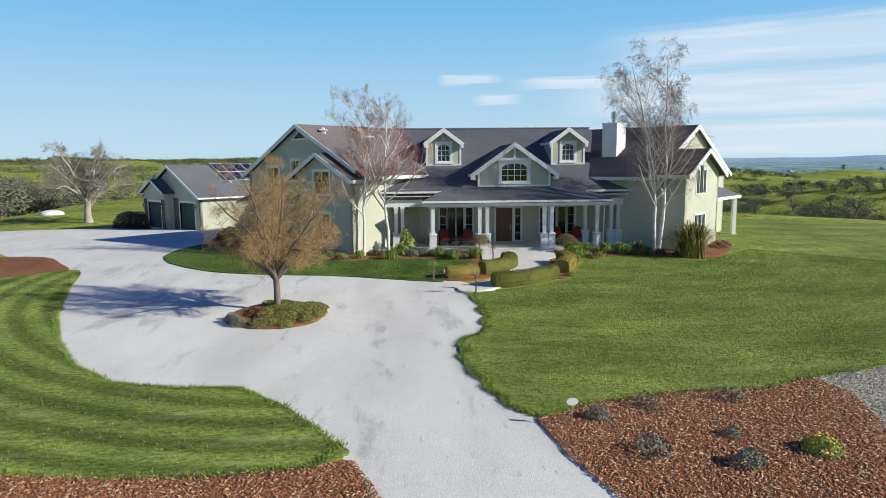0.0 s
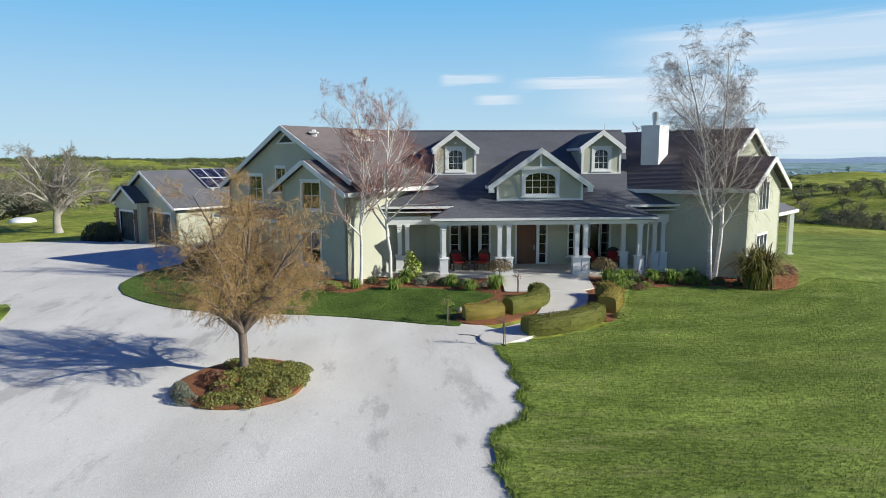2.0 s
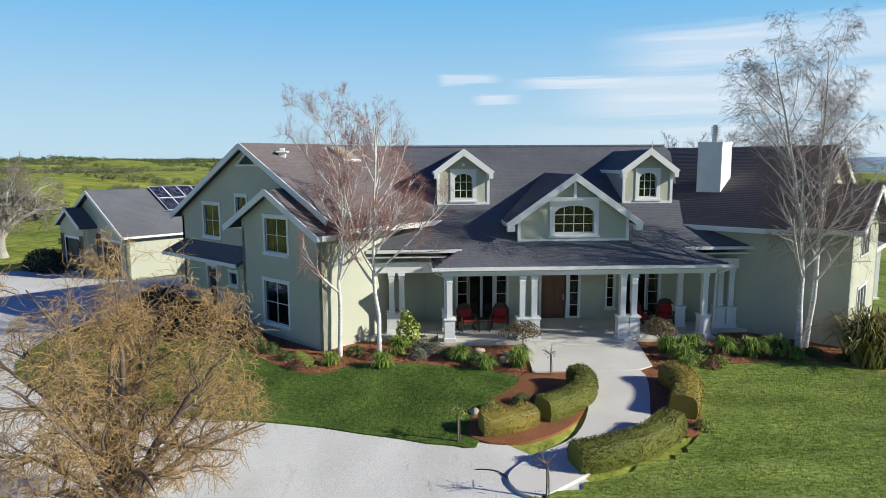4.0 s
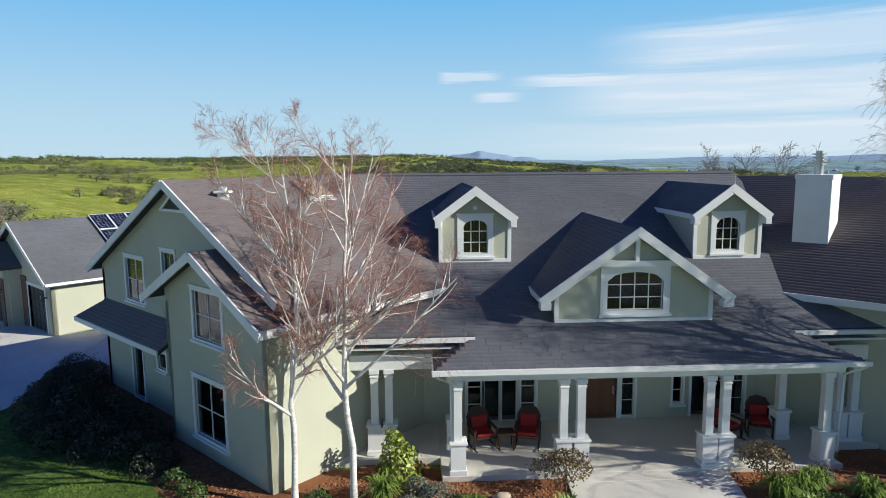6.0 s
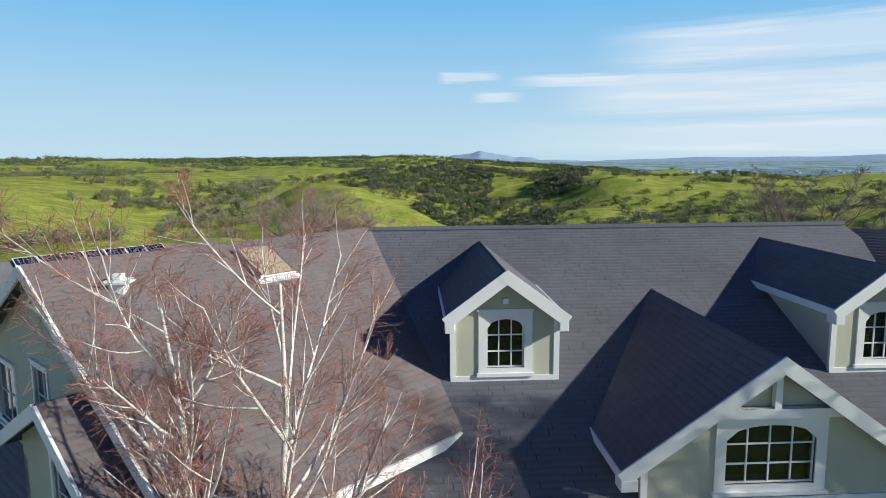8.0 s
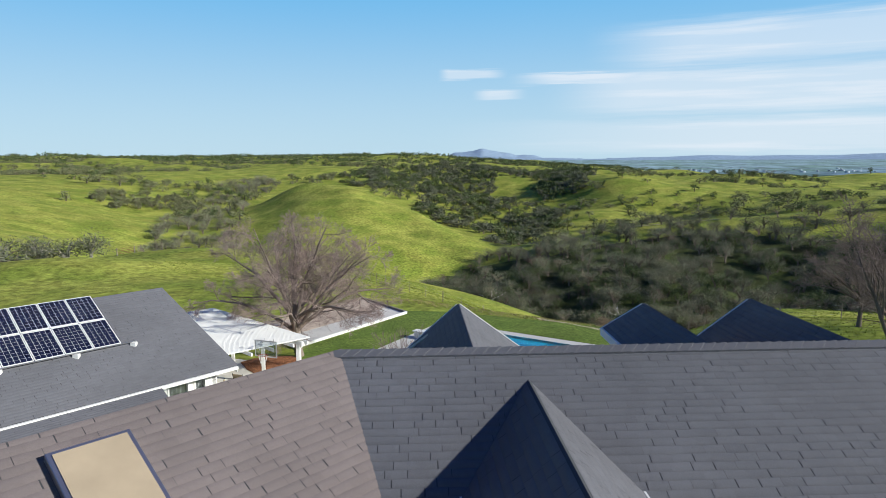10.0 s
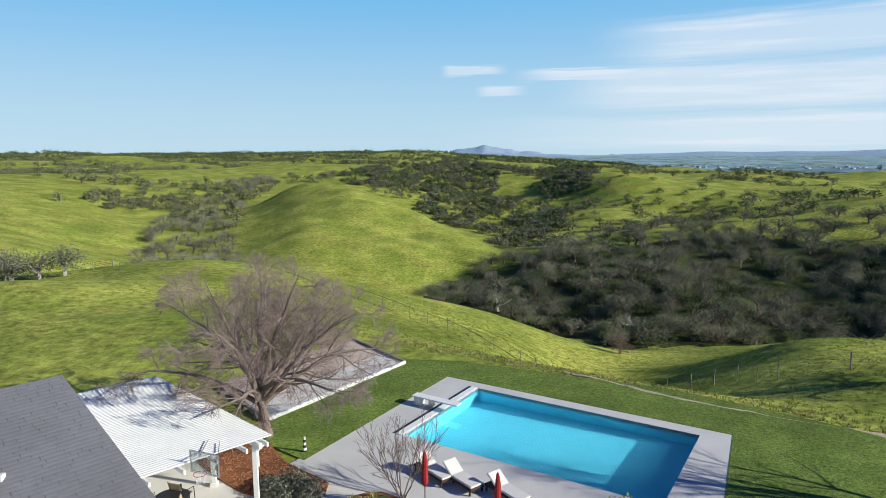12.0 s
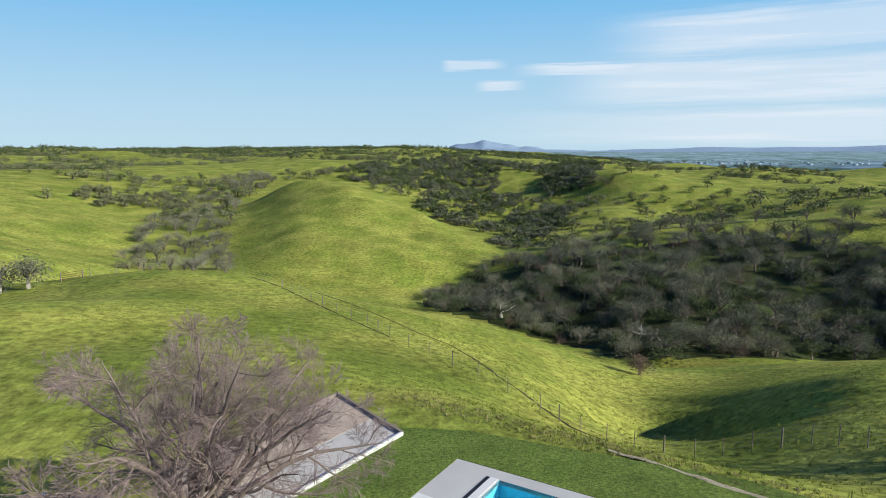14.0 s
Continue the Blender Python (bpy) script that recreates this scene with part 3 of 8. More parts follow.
sheet("mulch_bed", [(0.2, -7.7), (1.46, -8.2), (3.0, -7.3), (4.0, -5.6), (4.4, -4.1), (3.6, -2.9), (2.6, -3.1), (1.9, -4.4), (0.7, -5.9)], 0.07, MULCH, "red bark mulch bed inside the clipped hedge", "mulch bed", n=4)
sheet("mulch_bed", [(6.3, -8.0), (7.45, -5.2), (8.5, -2.9), (10, -2.8), (12.3, -2.5), (15.5, -3.6), (17.5, -1.5), (19.8, 3), (18.5, 3.5), (15, 0.2), (12, 1.5), (10.3, 0.2), (7.3, 0.0), (6.9, -2.7), (6.2, -3.4), (5.8, -5.0), (5.1, -7.2)], 0.07, MULCH, "red bark mulch planting bed below the porch", "mulch bed", n=4)
sheet("front_walk", [(4.5, -3.2), (6.4, -3.2), (5.75, -5.9), (4.6, -8.3), (2.2, -10.3), (1.3, -10.75), (0.9, -9.9), (1.6, -9.0), (3.0, -7.9), (3.95, -5.8)], 0.09, CONCRETE, "curved pale concrete garden walk to the porch", "walk", n=4)
sheet("porch_landing", [(2.75, -3.25), (3.05, 0.15), (7.35, 0.15), (7.3, -0.6), (6.95, -2.9), (6.4, -3.25)], 0.12, CONCRETE, "pale concrete landing before the porch steps", "landing", n=1, skirt=0.12)
sheet("lawn", [(-3, 47.4), (2, 46.6), (7.5, 43.9), (13, 41.4), (17, 38), (19.7, 35.4), (26, 28), (28, 20), (21, 16), (10, 21), (9.4, 27.3), (13.8, 35.2), (1.2, 43.8), (-5.4, 33.8), (-7.4, 35.5), (-8, 37.9), (-4.5, 42.4), (-1.5, 46.3)], 0.075, LAWN_POOL, "mown green lawn strip round the pool deck", "lawn", n=1)


# ---- pool, deck and patio ----
DZ = -0.34


def slab(name, pts, z, thick, mat, parent, label=""):
    bm = bmesh.new()
    prism(bm, [(x, y, z) for x, y in pts], (0, 0, -thick))
    return part(name, bm, mat, parent, label)


deck = thing("pool_deck", "pale grey concrete pool deck with patio", "pool deck", kind="structure")
A, B, C, D = [tuple(p) for p in POOL]
slab("deck_slab", [(1.28, 44.45), (14.52, 35.21), B, A], DZ, 0.25, DECK, deck)
slab("deck_slab", [(14.52, 35.21), (9.9, 27.2), C, B], DZ, 0.25, DECK, deck)
slab("deck_slab", [(1.28, 44.45), A, D, (-6.0, 33.43), (-5.2, 34.65)], DZ, 0.25, DECK, deck)
slab("deck_slab", [D, C, (9.9, 27.2), (8.5, 24.9), (-4.1, 31.95), (-6.0, 33.43)], DZ, 0.25, DECK, deck)
slab("patio_slab", [(8.5, 24.9), (7.5, 19), (-12.5, 19), (-16.5, 36.5), (-10.9, 36.0), (-4.1, 31.95)], DZ - 0.02, 0.25, CONCRETE, deck)

pool = thing("swimming_pool", "rectangular blue swimming pool with clear water", "swimming pool", kind="structure")
bm = bmesh.new()
ring = [bm.verts.new((p[0], p[1], DZ - 0.01)) for p in (A, B, C, D)]
low = [bm.verts.new((p[0], p[1], -2.0 if i in (0, 3) else -1.5)) for i, p in enumerate((A, B, C, D))]
for i in range(4):
    bm.faces.new((ring[i], low[i], low[(i + 1) % 4], ring[(i + 1) % 4]))
bm.faces.new(low)
bmesh.ops.recalc_face_normals(bm, faces=bm.faces)
bmesh.ops.reverse_faces(bm, faces=bm.faces)
part("pool_basin", bm, POOLTILE, pool)
bm = bmesh.new()
bm.faces.new([bm.verts.new((p[0], p[1], DZ - 0.13)) for p in (D, C, B, A)])
bm.normal_update()
if bm.faces[:][0].normal.z < 0:
    bmesh.ops.reverse_faces(bm, faces=bm.faces)
water = part("water", bm, WATER, pool, "clear rippled blue water")
water.visible_shadow = False
# white coping strip and dark cover track on the left edge
ev, eu = (POOL[0] - POOL[3]).normalized(), (POOL[2] - POOL[3]).normalized()


def along(p, a, b, z):
    q = Vector(p) + eu * a + ev * b
    return (q.x, q.y, z)


bm = bmesh.new()
L = (POOL[0] - POOL[3]).length
prism(bm, [along(D, -0.42, -0.1, DZ + 0.004), along(D, -0.06, -0.1, DZ + 0.004), along(D, -0.06, L, DZ + 0.004), along(D, -0.42, L, DZ + 0.004)], (0, 0, 0.03))
part("coping", bm, TRIM, pool, "white coping strip")
bm = bmesh.new()
prism(bm, [along(D, -0.60, -0.1, DZ + 0.002), along(D, -0.43, -0.1, DZ + 0.002), along(D, -0.43, L, DZ + 0.002), along(D, -0.60, L, DZ + 0.002)], (0, 0, 0.015))
part("cover_track", bm, BLACKMETAL, pool, "dark cover track")
board = thing("diving_board", "white diving board on a low stand at the pool edge", "diving board")
bm = bmesh.new()
bp = Vector((-0.72, 39.95))
bd = eu


def bpt(a, b, z):
    q = bp + bd * a + ev * b
    return (q.x, q.y, z)


prism(bm, [bpt(0, -0.25, DZ + 0.42), bpt(2.7, -0.25, DZ + 0.42), bpt(2.7, 0.25, DZ + 0.42), bpt(0, 0.25, DZ + 0.42)], (0, 0, 0.06))
part("plank", bm, TRIM, board)
bm = bmesh.new()
prism(bm, [bpt(0.1, -0.22, DZ), bpt(0.5, -0.22, DZ), bpt(0.5, 0.22, DZ), bpt(0.1, 0.22, DZ)], (0, 0, 0.40))
part("stand", bm, TRIM, board)
bm = bmesh.new()
prism(bm, [bpt(1.0, -0.2, DZ), bpt(1.15, -0.2, DZ), bpt(1.15, 0.2, DZ), bpt(1.0, 0.2, DZ)], (0, 0, 0.41))
part("fulcrum", bm, METAL, board)


# ---- the house: a centre block with a porch and two wings turned by 45 degrees ----
def xy(u, v):
    """West wing: u goes in along its ridge, v to the right along its gable."""
    return ((u + v) / R2, (u - v) / R2)


def wq(w, q):
    """East wing: w goes out along its ridge, q to the back along its gable."""
    return ((q + w) / R2, (q - w) / R2)


def frame_at(x, y, turn):
    """A wall's own axes: x along it as seen from outside, y inwards, z up."""
    return pose(x, y, 0, 0, 0, turn)


def wall(parent, m, a0, a1, z0, top, holes=(), thick=0.2, mat=None, name="wall", breaks=(), label=""):
    """A wall with its openings cut through; top is a height or a function of the place along the wall."""
    f = top if callable(top) else (lambda a: top)
    cuts = sorted({a0, a1, *breaks, *(h[0] for h in holes), *(h[1] for h in holes)})
    cuts = [c for c in cuts if a0 - 1e-6 <= c <= a1 + 1e-6]
    bm = bmesh.new()
    for p, q in zip(cuts, cuts[1:]):
        if q - p < 1e-4:
            continue
        inside = sorted((h[2], h[3]) for h in holes if h[0] < (p + q) / 2 < h[1])
        z = z0
        for lo, hi in inside:
            if lo > z:
                prism(bm, [(p, 0, z), (q, 0, z), (q, 0, lo), (p, 0, lo)], (0, thick, 0), m)
            z = hi
        prism(bm, [(p, 0, z), (q, 0, z), (q, 0, f(q)), (p, 0, f(p))], (0, thick, 0), m)
    bmesh.ops.remove_doubles(bm, verts=bm.verts, dist=1e-4)
    return part(name, bm, mat or SAGE, parent, label)


def window(parent, m, a0, a1, z0, z1, cols, rows, trim=0.12, arch=0.0, sill=True, name="window", frame_mat=None, label=""):
    """A window in an opening: flat casing, sill, sash bars and a glass pane set back; arch is the rise of its curved head."""
    fm = frame_mat or TRIM
    n = 9
    inner = [(a0, z0), (a1, z0)]
    outer = [(a0 - trim, z0 - trim * 0.6), (a1 + trim, z0 - trim * 0.6)]
    ca, half = (a0 + a1) / 2, (a1 - a0) / 2
    head = lambda a: z1 - arch + (arch * math.sqrt(max(0.0, 1 - ((a - ca) / half) ** 2)) if arch else 0.0)
    for k in range(n):
        a = a1 + (a0 - a1) * k / (n - 1)
        inner.append((a, head(a)))
        outer.append((ca + (a - ca) * (half + trim) / half, z1 + trim))
    bm = bmesh.new()
    N = len(inner)
    for y0, y1 in ((-0.035, 0.07),):
        vi = [[bm.verts.new(m @ Vector((a, y, z))) for a, z in ring] for ring in (inner, outer) for y in (y0, y1)]
        i0, i1, o0, o1 = vi
        for k in range(N):
            j = (k + 1) % N
            for quad in ((o0[k], o0[j], i0[j], i0[k]), (o1[j], o1[k], i1[k], i1[j]), (o0[j], o0[k], o1[k], o1[j]), (i0[k], i0[j], i1[j], i1[k])):
                bm.faces.new(quad)
    bmesh.ops.recalc_face_normals(bm, faces=bm.faces)
    box(bm, a0 - trim - 0.03, a1 + trim + 0.03, -0.06, 0.0, z1 + trim, z1 + trim + 0.05, m)
    w = part(name, bm, fm, parent, label)
    if sill:
        part("sill", boxed(a0 - trim - 0.04, a1 + trim + 0.04, -0.09, 0.02, z0 - trim * 0.6 - 0.07, z0 - trim * 0.6, m), fm, w)
    bm = bmesh.new()
    for k in range(cols + 1):
        a = a0 + (a1 - a0) * k / cols
        h = 0.03 if k in (0, cols) else 0.013
        box(bm, max(a0, a - h), min(a1, a + h), 0.035, 0.075, z0, max(z0 + 0.05, head(min(max(a, a0 + 0.01), a1 - 0.01))), m)
    for k in range(rows + 1):
        z = z0 + (z1 - arch - z0 if arch and k == rows else (z1 - z0)) * k / rows
        if arch and k == rows:
            continue
        h = 0.03 if k in (0, rows) else 0.013
        box(bm, a0, a1, 0.036, 0.074, max(z0, z - h), min(z1, z + h), m)
    part("sash", bm, fm, w)
    bm = bmesh.new()
    prism(bm, [(a, 0.055, z) for a, z in inner], (0, 0.008, 0), m)
    part("pane", bm, GLASS, w, "dark reflecting glass")
    # dark panel added behind the glass so the open interior looks unlit
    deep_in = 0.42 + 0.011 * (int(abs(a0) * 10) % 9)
    part("blind", boxed(a0 - 0.08, a1 + 0.08, deep_in, deep_in + 0.02, z0 - 0.08, z1 + 0.05, m), ROOMDARK, w, "dark panel added in place of an unlit room")
    return w


def roof(parent, pts, mat=None, thick=0.14, exposure=0.15, tab=0.31, seed=3, name="roof_slope", label=""):
    """A sloping roof: a solid deck, and rows of overlapping shingles laid on it from eave to ridge."""
    pts = [Vector(p) for p in pts]
    nrm = Vector((0, 0, 0))
    for i in range(len(pts)):
        nrm += pts[i].cross(pts[(i + 1) % len(pts)])
    nrm.normalize()
    if nrm.z < 0:
        nrm, pts = -nrm, pts[::-1]
    bm = bmesh.new()
    prism(bm, pts, (0, 0, -thick))
    ob = part(name, bm, ROOF, parent, label)
    e = Vector((0, 0, 1)).cross(nrm).normalized()
    s = nrm.cross(e).normalized()
    o = pts[0]
    flat = [((p - o).dot(e), (p - o).dot(s)) for p in pts]
    rng = random.Random(seed)
    lo, hi = min(b for a, b in flat), max(b for a, b in flat)
    V, F = [], []
    r = 0
    y = lo
    while y < hi - 0.02:
        yc = y + exposure * 0.5
        xs = []
        for (ax, ay), (bx, by) in zip(flat, flat[1:] + flat[:1]):
            if (ay <= yc) != (by <= yc):
                xs.append(ax + (bx - ax) * (yc - ay) / (by - ay))
        xs.sort()
        for xa, xb in zip(xs[::2], xs[1::2]):
            x = xa - (tab * 0.5 if r % 2 else 0.0) - rng.random() * 0.05
            while x < xb:
                p, q = max(x + 0.0012, xa), min(x + tab - 0.0012, xb)
                x += tab * (1 + rng.uniform(-0.06, 0.06))
                if q - p < 0.02:
                    continue
                t = 0.0052 + rng.random() * 0.002
                y1 = min(y + exposure + 0.01, hi)
                d = rng.uniform(-0.006, 0.006)
                c = [o + e * a + s * b + nrm * h for a, b, h in ((p, y + d, 0.002), (q, y + d, 0.002), (p, y + d, t), (q, y + d, t), (q, y1, 0.004), (p, y1, 0.004))]
                k = len(V)
                V += [tuple(v) for v in c]
                F += [(k, k + 1, k + 3, k + 2), (k + 2, k + 3, k + 4, k + 5)]
        y += exposure
        r += 1
    raw("shingles", V, F, mat or SHINGLE, ob, kind="stuff")
    return ob


def boards(parent, name, segs, w, h, mat=None, label=""):
    for p, q in segs:
        bm = bmesh.new()
        bar(bm, p, q, w, h)
        part(name, bm, mat or TRIM, parent, label)


house = thing("house", "sage green stucco house with white trim and dark shingle roofs", "house")

# -- centre block --
RY, RZ, K = 10.12, 7.81, 0.462
mz = lambda y: RZ - K * abs(RY - y)
MF = frame_at(0, 3.4, 0)
wall(house, MF, -3.6, 13.6, -0.3, 3.3, holes=[(0.72, 2.86, 0.2, 2.45), (4.38, 5.46, 0.2, 2.4), (5.6, 6.05, 0.2, 2.4), (7.25, 7.6, 0.6, 2.4), (7.85, 9.6, 0.2, 2.45)])
window(house, MF, 0.72, 1.16, 0.2, 2.45, 1, 4, 0.08, sill=False, name="sidelight")
window(house, MF, 1.24, 1.74, 0.2, 2.45, 1, 1, 0.07, sill=False, name="french_door", label="white framed glazed french door")
window(house, MF, 1.78, 2.28, 0.2, 2.45, 1, 1, 0.07, sill=False, name="french_door", label="white framed glazed french door")
window(house, MF, 2.40, 2.86, 0.2, 2.45, 1, 4, 0.08, sill=False, name="sidelight")
window(house, MF, 5.62, 6.03, 0.25, 2.38, 1, 4, 0.07, sill=False, name="sidelight")
window(house, MF, 7.27, 7.58, 0.65, 2.38, 1, 4, 0.07, name="sidelight")
window(house, MF, 7.87, 8.35, 0.2, 2.45, 1, 1, 0.08, sill=False, name="french_door", label="white framed glazed french door")
window(house, MF, 8.47, 9.0, 0.2, 2.45, 1, 1, 0.08, sill=False, name="french_door", label="white framed glazed french door")
window(house, MF, 9.1, 9.58, 0.2, 2.45, 1, 4, 0.08, sill=False, name="sidelight")
bm = boxed(4.40, 5.44, 0.05, 0.10, 0.2, 2.38, MF)
for zz in (0.35, 1.35):
    for aa in (4.5, 4.96):
        box(bm, aa, aa + 0.38, 0.03, 0.06, zz, zz + 0.85, MF, 0.008)
fd = part("front_door", bm, DOOR, house, "brown stained wooden front door")
part("handle", boxed(5.33, 5.37, -0.02, 0.05, 1.0, 1.25, MF), METAL, fd)
bm = bmesh.new()
for a, b, c, d in ((4.28, 4.38, 0.2, 2.5), (5.46, 5.56, 0.2, 2.5), (4.28, 5.56, 2.4, 2.5)):
    box(bm, a, b, -0.03, 0.08, c, d, MF)
part("door_frame", bm, TRIM, fd)
part("floor_slab", boxed(-3.4, 13.4, 3.6, 18.0, -0.35, 0.18), CONCRETE, house)
part("back_wall", boxed(-6, 16, 17.6, 17.8, -0.5, 4.2), SAGE, house)
part("porch_ceiling", boxed(-0.3, 10.8, 0.0, 3.39, 2.86, 2.92), TRIM, house, "white boarded porch ceiling")
roof(house, [(-3.3, 1.03, mz(1.03)), (0.69, 1.03, mz(1.03)), (-0.42, -0.145, mz(-0.145)), (10.94, -0.145, mz(-0.145)), (9.65, 1.03, mz(1.03)), (13.3, 1.03, mz(1.03)), (12.2, RY, RZ), (-2.2, RY, RZ)], name="roof_slope", label="dark grey shingle front slope")
roof(house, [(-2.2, RY, RZ), (12.2, RY, RZ), (13.6, 18.3, mz(18.3)), (-3.6, 18.3, mz(18.3))])
roof(house, [(0.69, 1.03, mz(1.03) - 0.01), (-0.42, -0.145, mz(-0.145) - 0.01), (-0.42, 2.6, mz(-0.145) - 0.01), (0.69, 2.6, mz(1.03) - 0.01)])
roof(house, [(9.65, 1.03, mz(1.03) - 0.01), (10.94, -0.145, mz(-0.145) - 0.01), (10.94, 2.6, mz(-0.145) - 0.01), (9.65, 2.6, mz(1.03) - 0.01)])
z_e = mz(-0.145)
boards(house, "gutter", [((-0.5, -0.20, z_e - 0.05), (11.02, -0.20, z_e - 0.05))], 0.11, 0.12, label="white porch gutter")
boards(house, "beam", [((-0.1, 0.16, 2.80), (10.5, 0.16, 2.80)), ((0.1, 0.2, 2.80), (0.1, 3.4, 2.80)), ((10.3, 0.2, 2.80), (10.3, 3.4, 2.80))], 0.24, 0.18)
boards(house, "fascia", [((-0.46, -0.14, z_e - 0.1), (-0.46, 2.6, z_e - 0.1)), ((10.98, -0.14, z_e - 0.1), (10.98, 2.6, z_e - 0.1))], 0.03, 0.16)
for x0, x1 in ((-3.0, 0.72), (9.62, 12.9)):
    boards(house, "gutter", [((x0, 0.98, mz(1.03) - 0.06), (x1, 0.98, mz(1.03) - 0.06))], 0.11, 0.12)
    boards(house, "beam", [((x0 + 0.2, 1.45, 2.86), (x1 - 0.2, 1.45, 2.86))], 0.26, 0.42)
    part("soffit", boxed(x0, x1, 1.04, 3.4, mz(1.03) - 0.32, mz(1.03) - 0.26), TRIM, house)
for x, sgn in ((-0.42, 1), (10.94, -1)):
    bm = bmesh.new()
    tube(bm, [(x, -0.18, z_e - 0.12), (x + sgn * 0.1, -0.1, z_e - 0.22), (x + sgn * 0.42, 0.1, z_e - 0.42), (x + sgn * 0.46, 0.12, 0.5)], 0.04, 6)
    part("downpipe", bm, TRIM, house)

porch = part("porch_floor", boxed(-0.25, 10.55, -0.1, 3.4, -0.4, 0.2, bevel=0.015), CONCRETE, house, "pale concrete porch floor")
part("step", boxed(3.4, 6.75, -0.48, -0.1, -0.3, 0.13, bevel=0.012), CONCRETE, house)


def post(x, y, z0=0.2, z1=2.72, ped=True):
    bm = boxed(x - 0.105, x + 0.105, y - 0.105, y + 0.105, z0, z1)
    box(bm, x - 0.14, x + 0.14, y - 0.14, y + 0.14, z1 - 0.14, z1, bevel=0.01)
    box(bm, x - 0.125, x + 0.125, y - 0.125, y + 0.125, z1 - 0.24, z1 - 0.2)
    p = part("post", bm, TRIM, house, "square white porch post")
    if ped:
        bm = boxed(x - 0.2, x + 0.2, y - 0.2, y + 0.2, -0.3, z0 + 0.82)
        box(bm, x - 0.24, x + 0.24, y - 0.24, y + 0.24, z0 + 0.82, z0 + 0.89, bevel=0.012)
        box(bm, x - 0.23, x + 0.23, y - 0.23, y + 0.23, -0.3, z0 + 0.14, bevel=0.01)
        part("pedestal", bm, TRIM, p)


for px, py in ((0.18, 0.14), (2.97, 0.14), (3.43, 0.14), (6.88, 0.14), (7.32, 0.14), (9.78, 1.7), (10.1, 0.14), (0.18, 1.7)):
    post(px, py)
for px in (-2.05, -1.65, 11.35, 11.8):
    post(px, 1.45, 0.2, 2.66)
part("porch_floor", boxed(-3.0, -0.25, 1.0, 3.4, -0.4, 0.2), CONCRETE, house)
part("porch_floor", boxed(10.55, 12.6, 1.0, 3.4, -0.4, 0.2), CONCRETE, house)


# -- dormers --
def dormer(cx, wy, half, base, apex, eave_half, slope, back, win, truss):
    m = frame_at(cx, wy, 0)
    tip = apex - slope * eave_half
    a0, a1, z0, z1, cols, rows, arch, trim = win
    top = lambda a: apex - slope * abs(a) - 0.1
    wall(house, m, -half, half, base - 0.25, top, [(a0, a1, z0, z1)], 0.16, breaks=(0,), name="dormer_wall")
    window(house, m, a0, a1, z0, z1, cols, rows, trim, arch, name="dormer_window", label="white arched dormer window with small panes")
    yb = lambda z: RY - (RZ - z) / K
    for sg in (-1, 1):
        bm = bmesh.new()
        zt = apex - slope * half - 0.1
        prism(bm, [(sg * half, 0.17, base - 0.4), (sg * half, 0.17, zt), (sg * half, yb(zt) - wy, zt)], (-sg * 0.15, 0, 0), m)
        part("dormer_cheek", bm, SAGE, house)
        y0, rk = wy - 0.30, -sg
        zz = apex
        roof(house, [(cx, y0, apex), (cx + sg * eave_half, y0, tip), (cx + sg * eave_half, yb(tip) + 0.25, tip), (cx, yb(apex) + 0.2, apex)], thick=0.1)
        boards(house, "bargeboard", [((cx - sg * 0.07, y0 - 0.02 - 0.002 * sg, apex - 0.09 + slope * 0.07), (cx + sg * (eave_half + 0.02), y0 - 0.02, tip - 0.09))], 0.045, 0.25)
        boards(house, "eave_board", [((cx + sg * (eave_half + 0.01), y0, tip - 0.06), (cx + sg * (eave_half + 0.01), yb(tip) + 0.1, tip - 0.06))], 0.03, 0.16)
        rw = 0.16 if half < 1.5 else 0.26
        part("eave_return", boxed(sg * (eave_half - rw) if sg > 0 else -eave_half - 0.03, eave_half + 0.03 if sg > 0 else -eave_half + rw, -0.345, -0.02, tip - 0.30, tip - 0.09, m, 0.008), TRIM, house, "white boxed eave end")
        bm = boxed(sg * half - 0.06, sg * half + 0.06, -0.03, 0.05, base - 0.1, apex - slope * half - 0.12, m)
        part("corner_board", bm, TRIM, house)
    part("skirt_board", boxed(-half - 0.05, half + 0.05, -0.04, 0.03, base - 0.05, base + 0.07, m), TRIM, house)
    if truss:
        zt = apex - 0.95
        hw = (apex - zt) / slope - 0.16
        bm = boxed(-hw, hw, -0.2, -0.06, zt - 0.1, zt + 0.06, m)
        box(bm, -0.06, 0.06, -0.19, -0.08, zt + 0.06, apex - 0.2, m)
        part("gable_truss", bm, TRIM, house)
        bm = bmesh.new()
        prism(bm, [(-hw + 0.25, -0.03, zt + 0.06), (hw - 0.25, -0.03, zt + 0.06), (0, -0.03, apex - 0.28)], (0, 0.03, 0), m)
        part("gable_vent", bm, SAGE, house)
    return m


WS = (-0.39, 0.41, 5.42, 6.48, 3, 3, 0.22, 0.17)
md = dormer(1.06, 4.38, 1.10, 5.18, 7.51, 1.25, 0.75, 9.5, WS, False)
dormer(9.28, 4.38, 1.07, 5.18, 7.51, 1.23, 0.75, 9.5, (-0.38, 0.40, 5.42, 6.48, 3, 3, 0.22, 0.17), False)
dormer(5.26, 1.54, 2.2, 3.86, 6.48, 2.68, 0.715, 7.3, (-0.78, 0.82, 4.16, 5.24, 4, 3, 0.26, 0.19), True)
# small security camera under the west dormer's peak, rod on the east one
bm = boxed(-0.06, 0.06, -0.12, 0.0, 6.82, 6.94, md, 0.01)
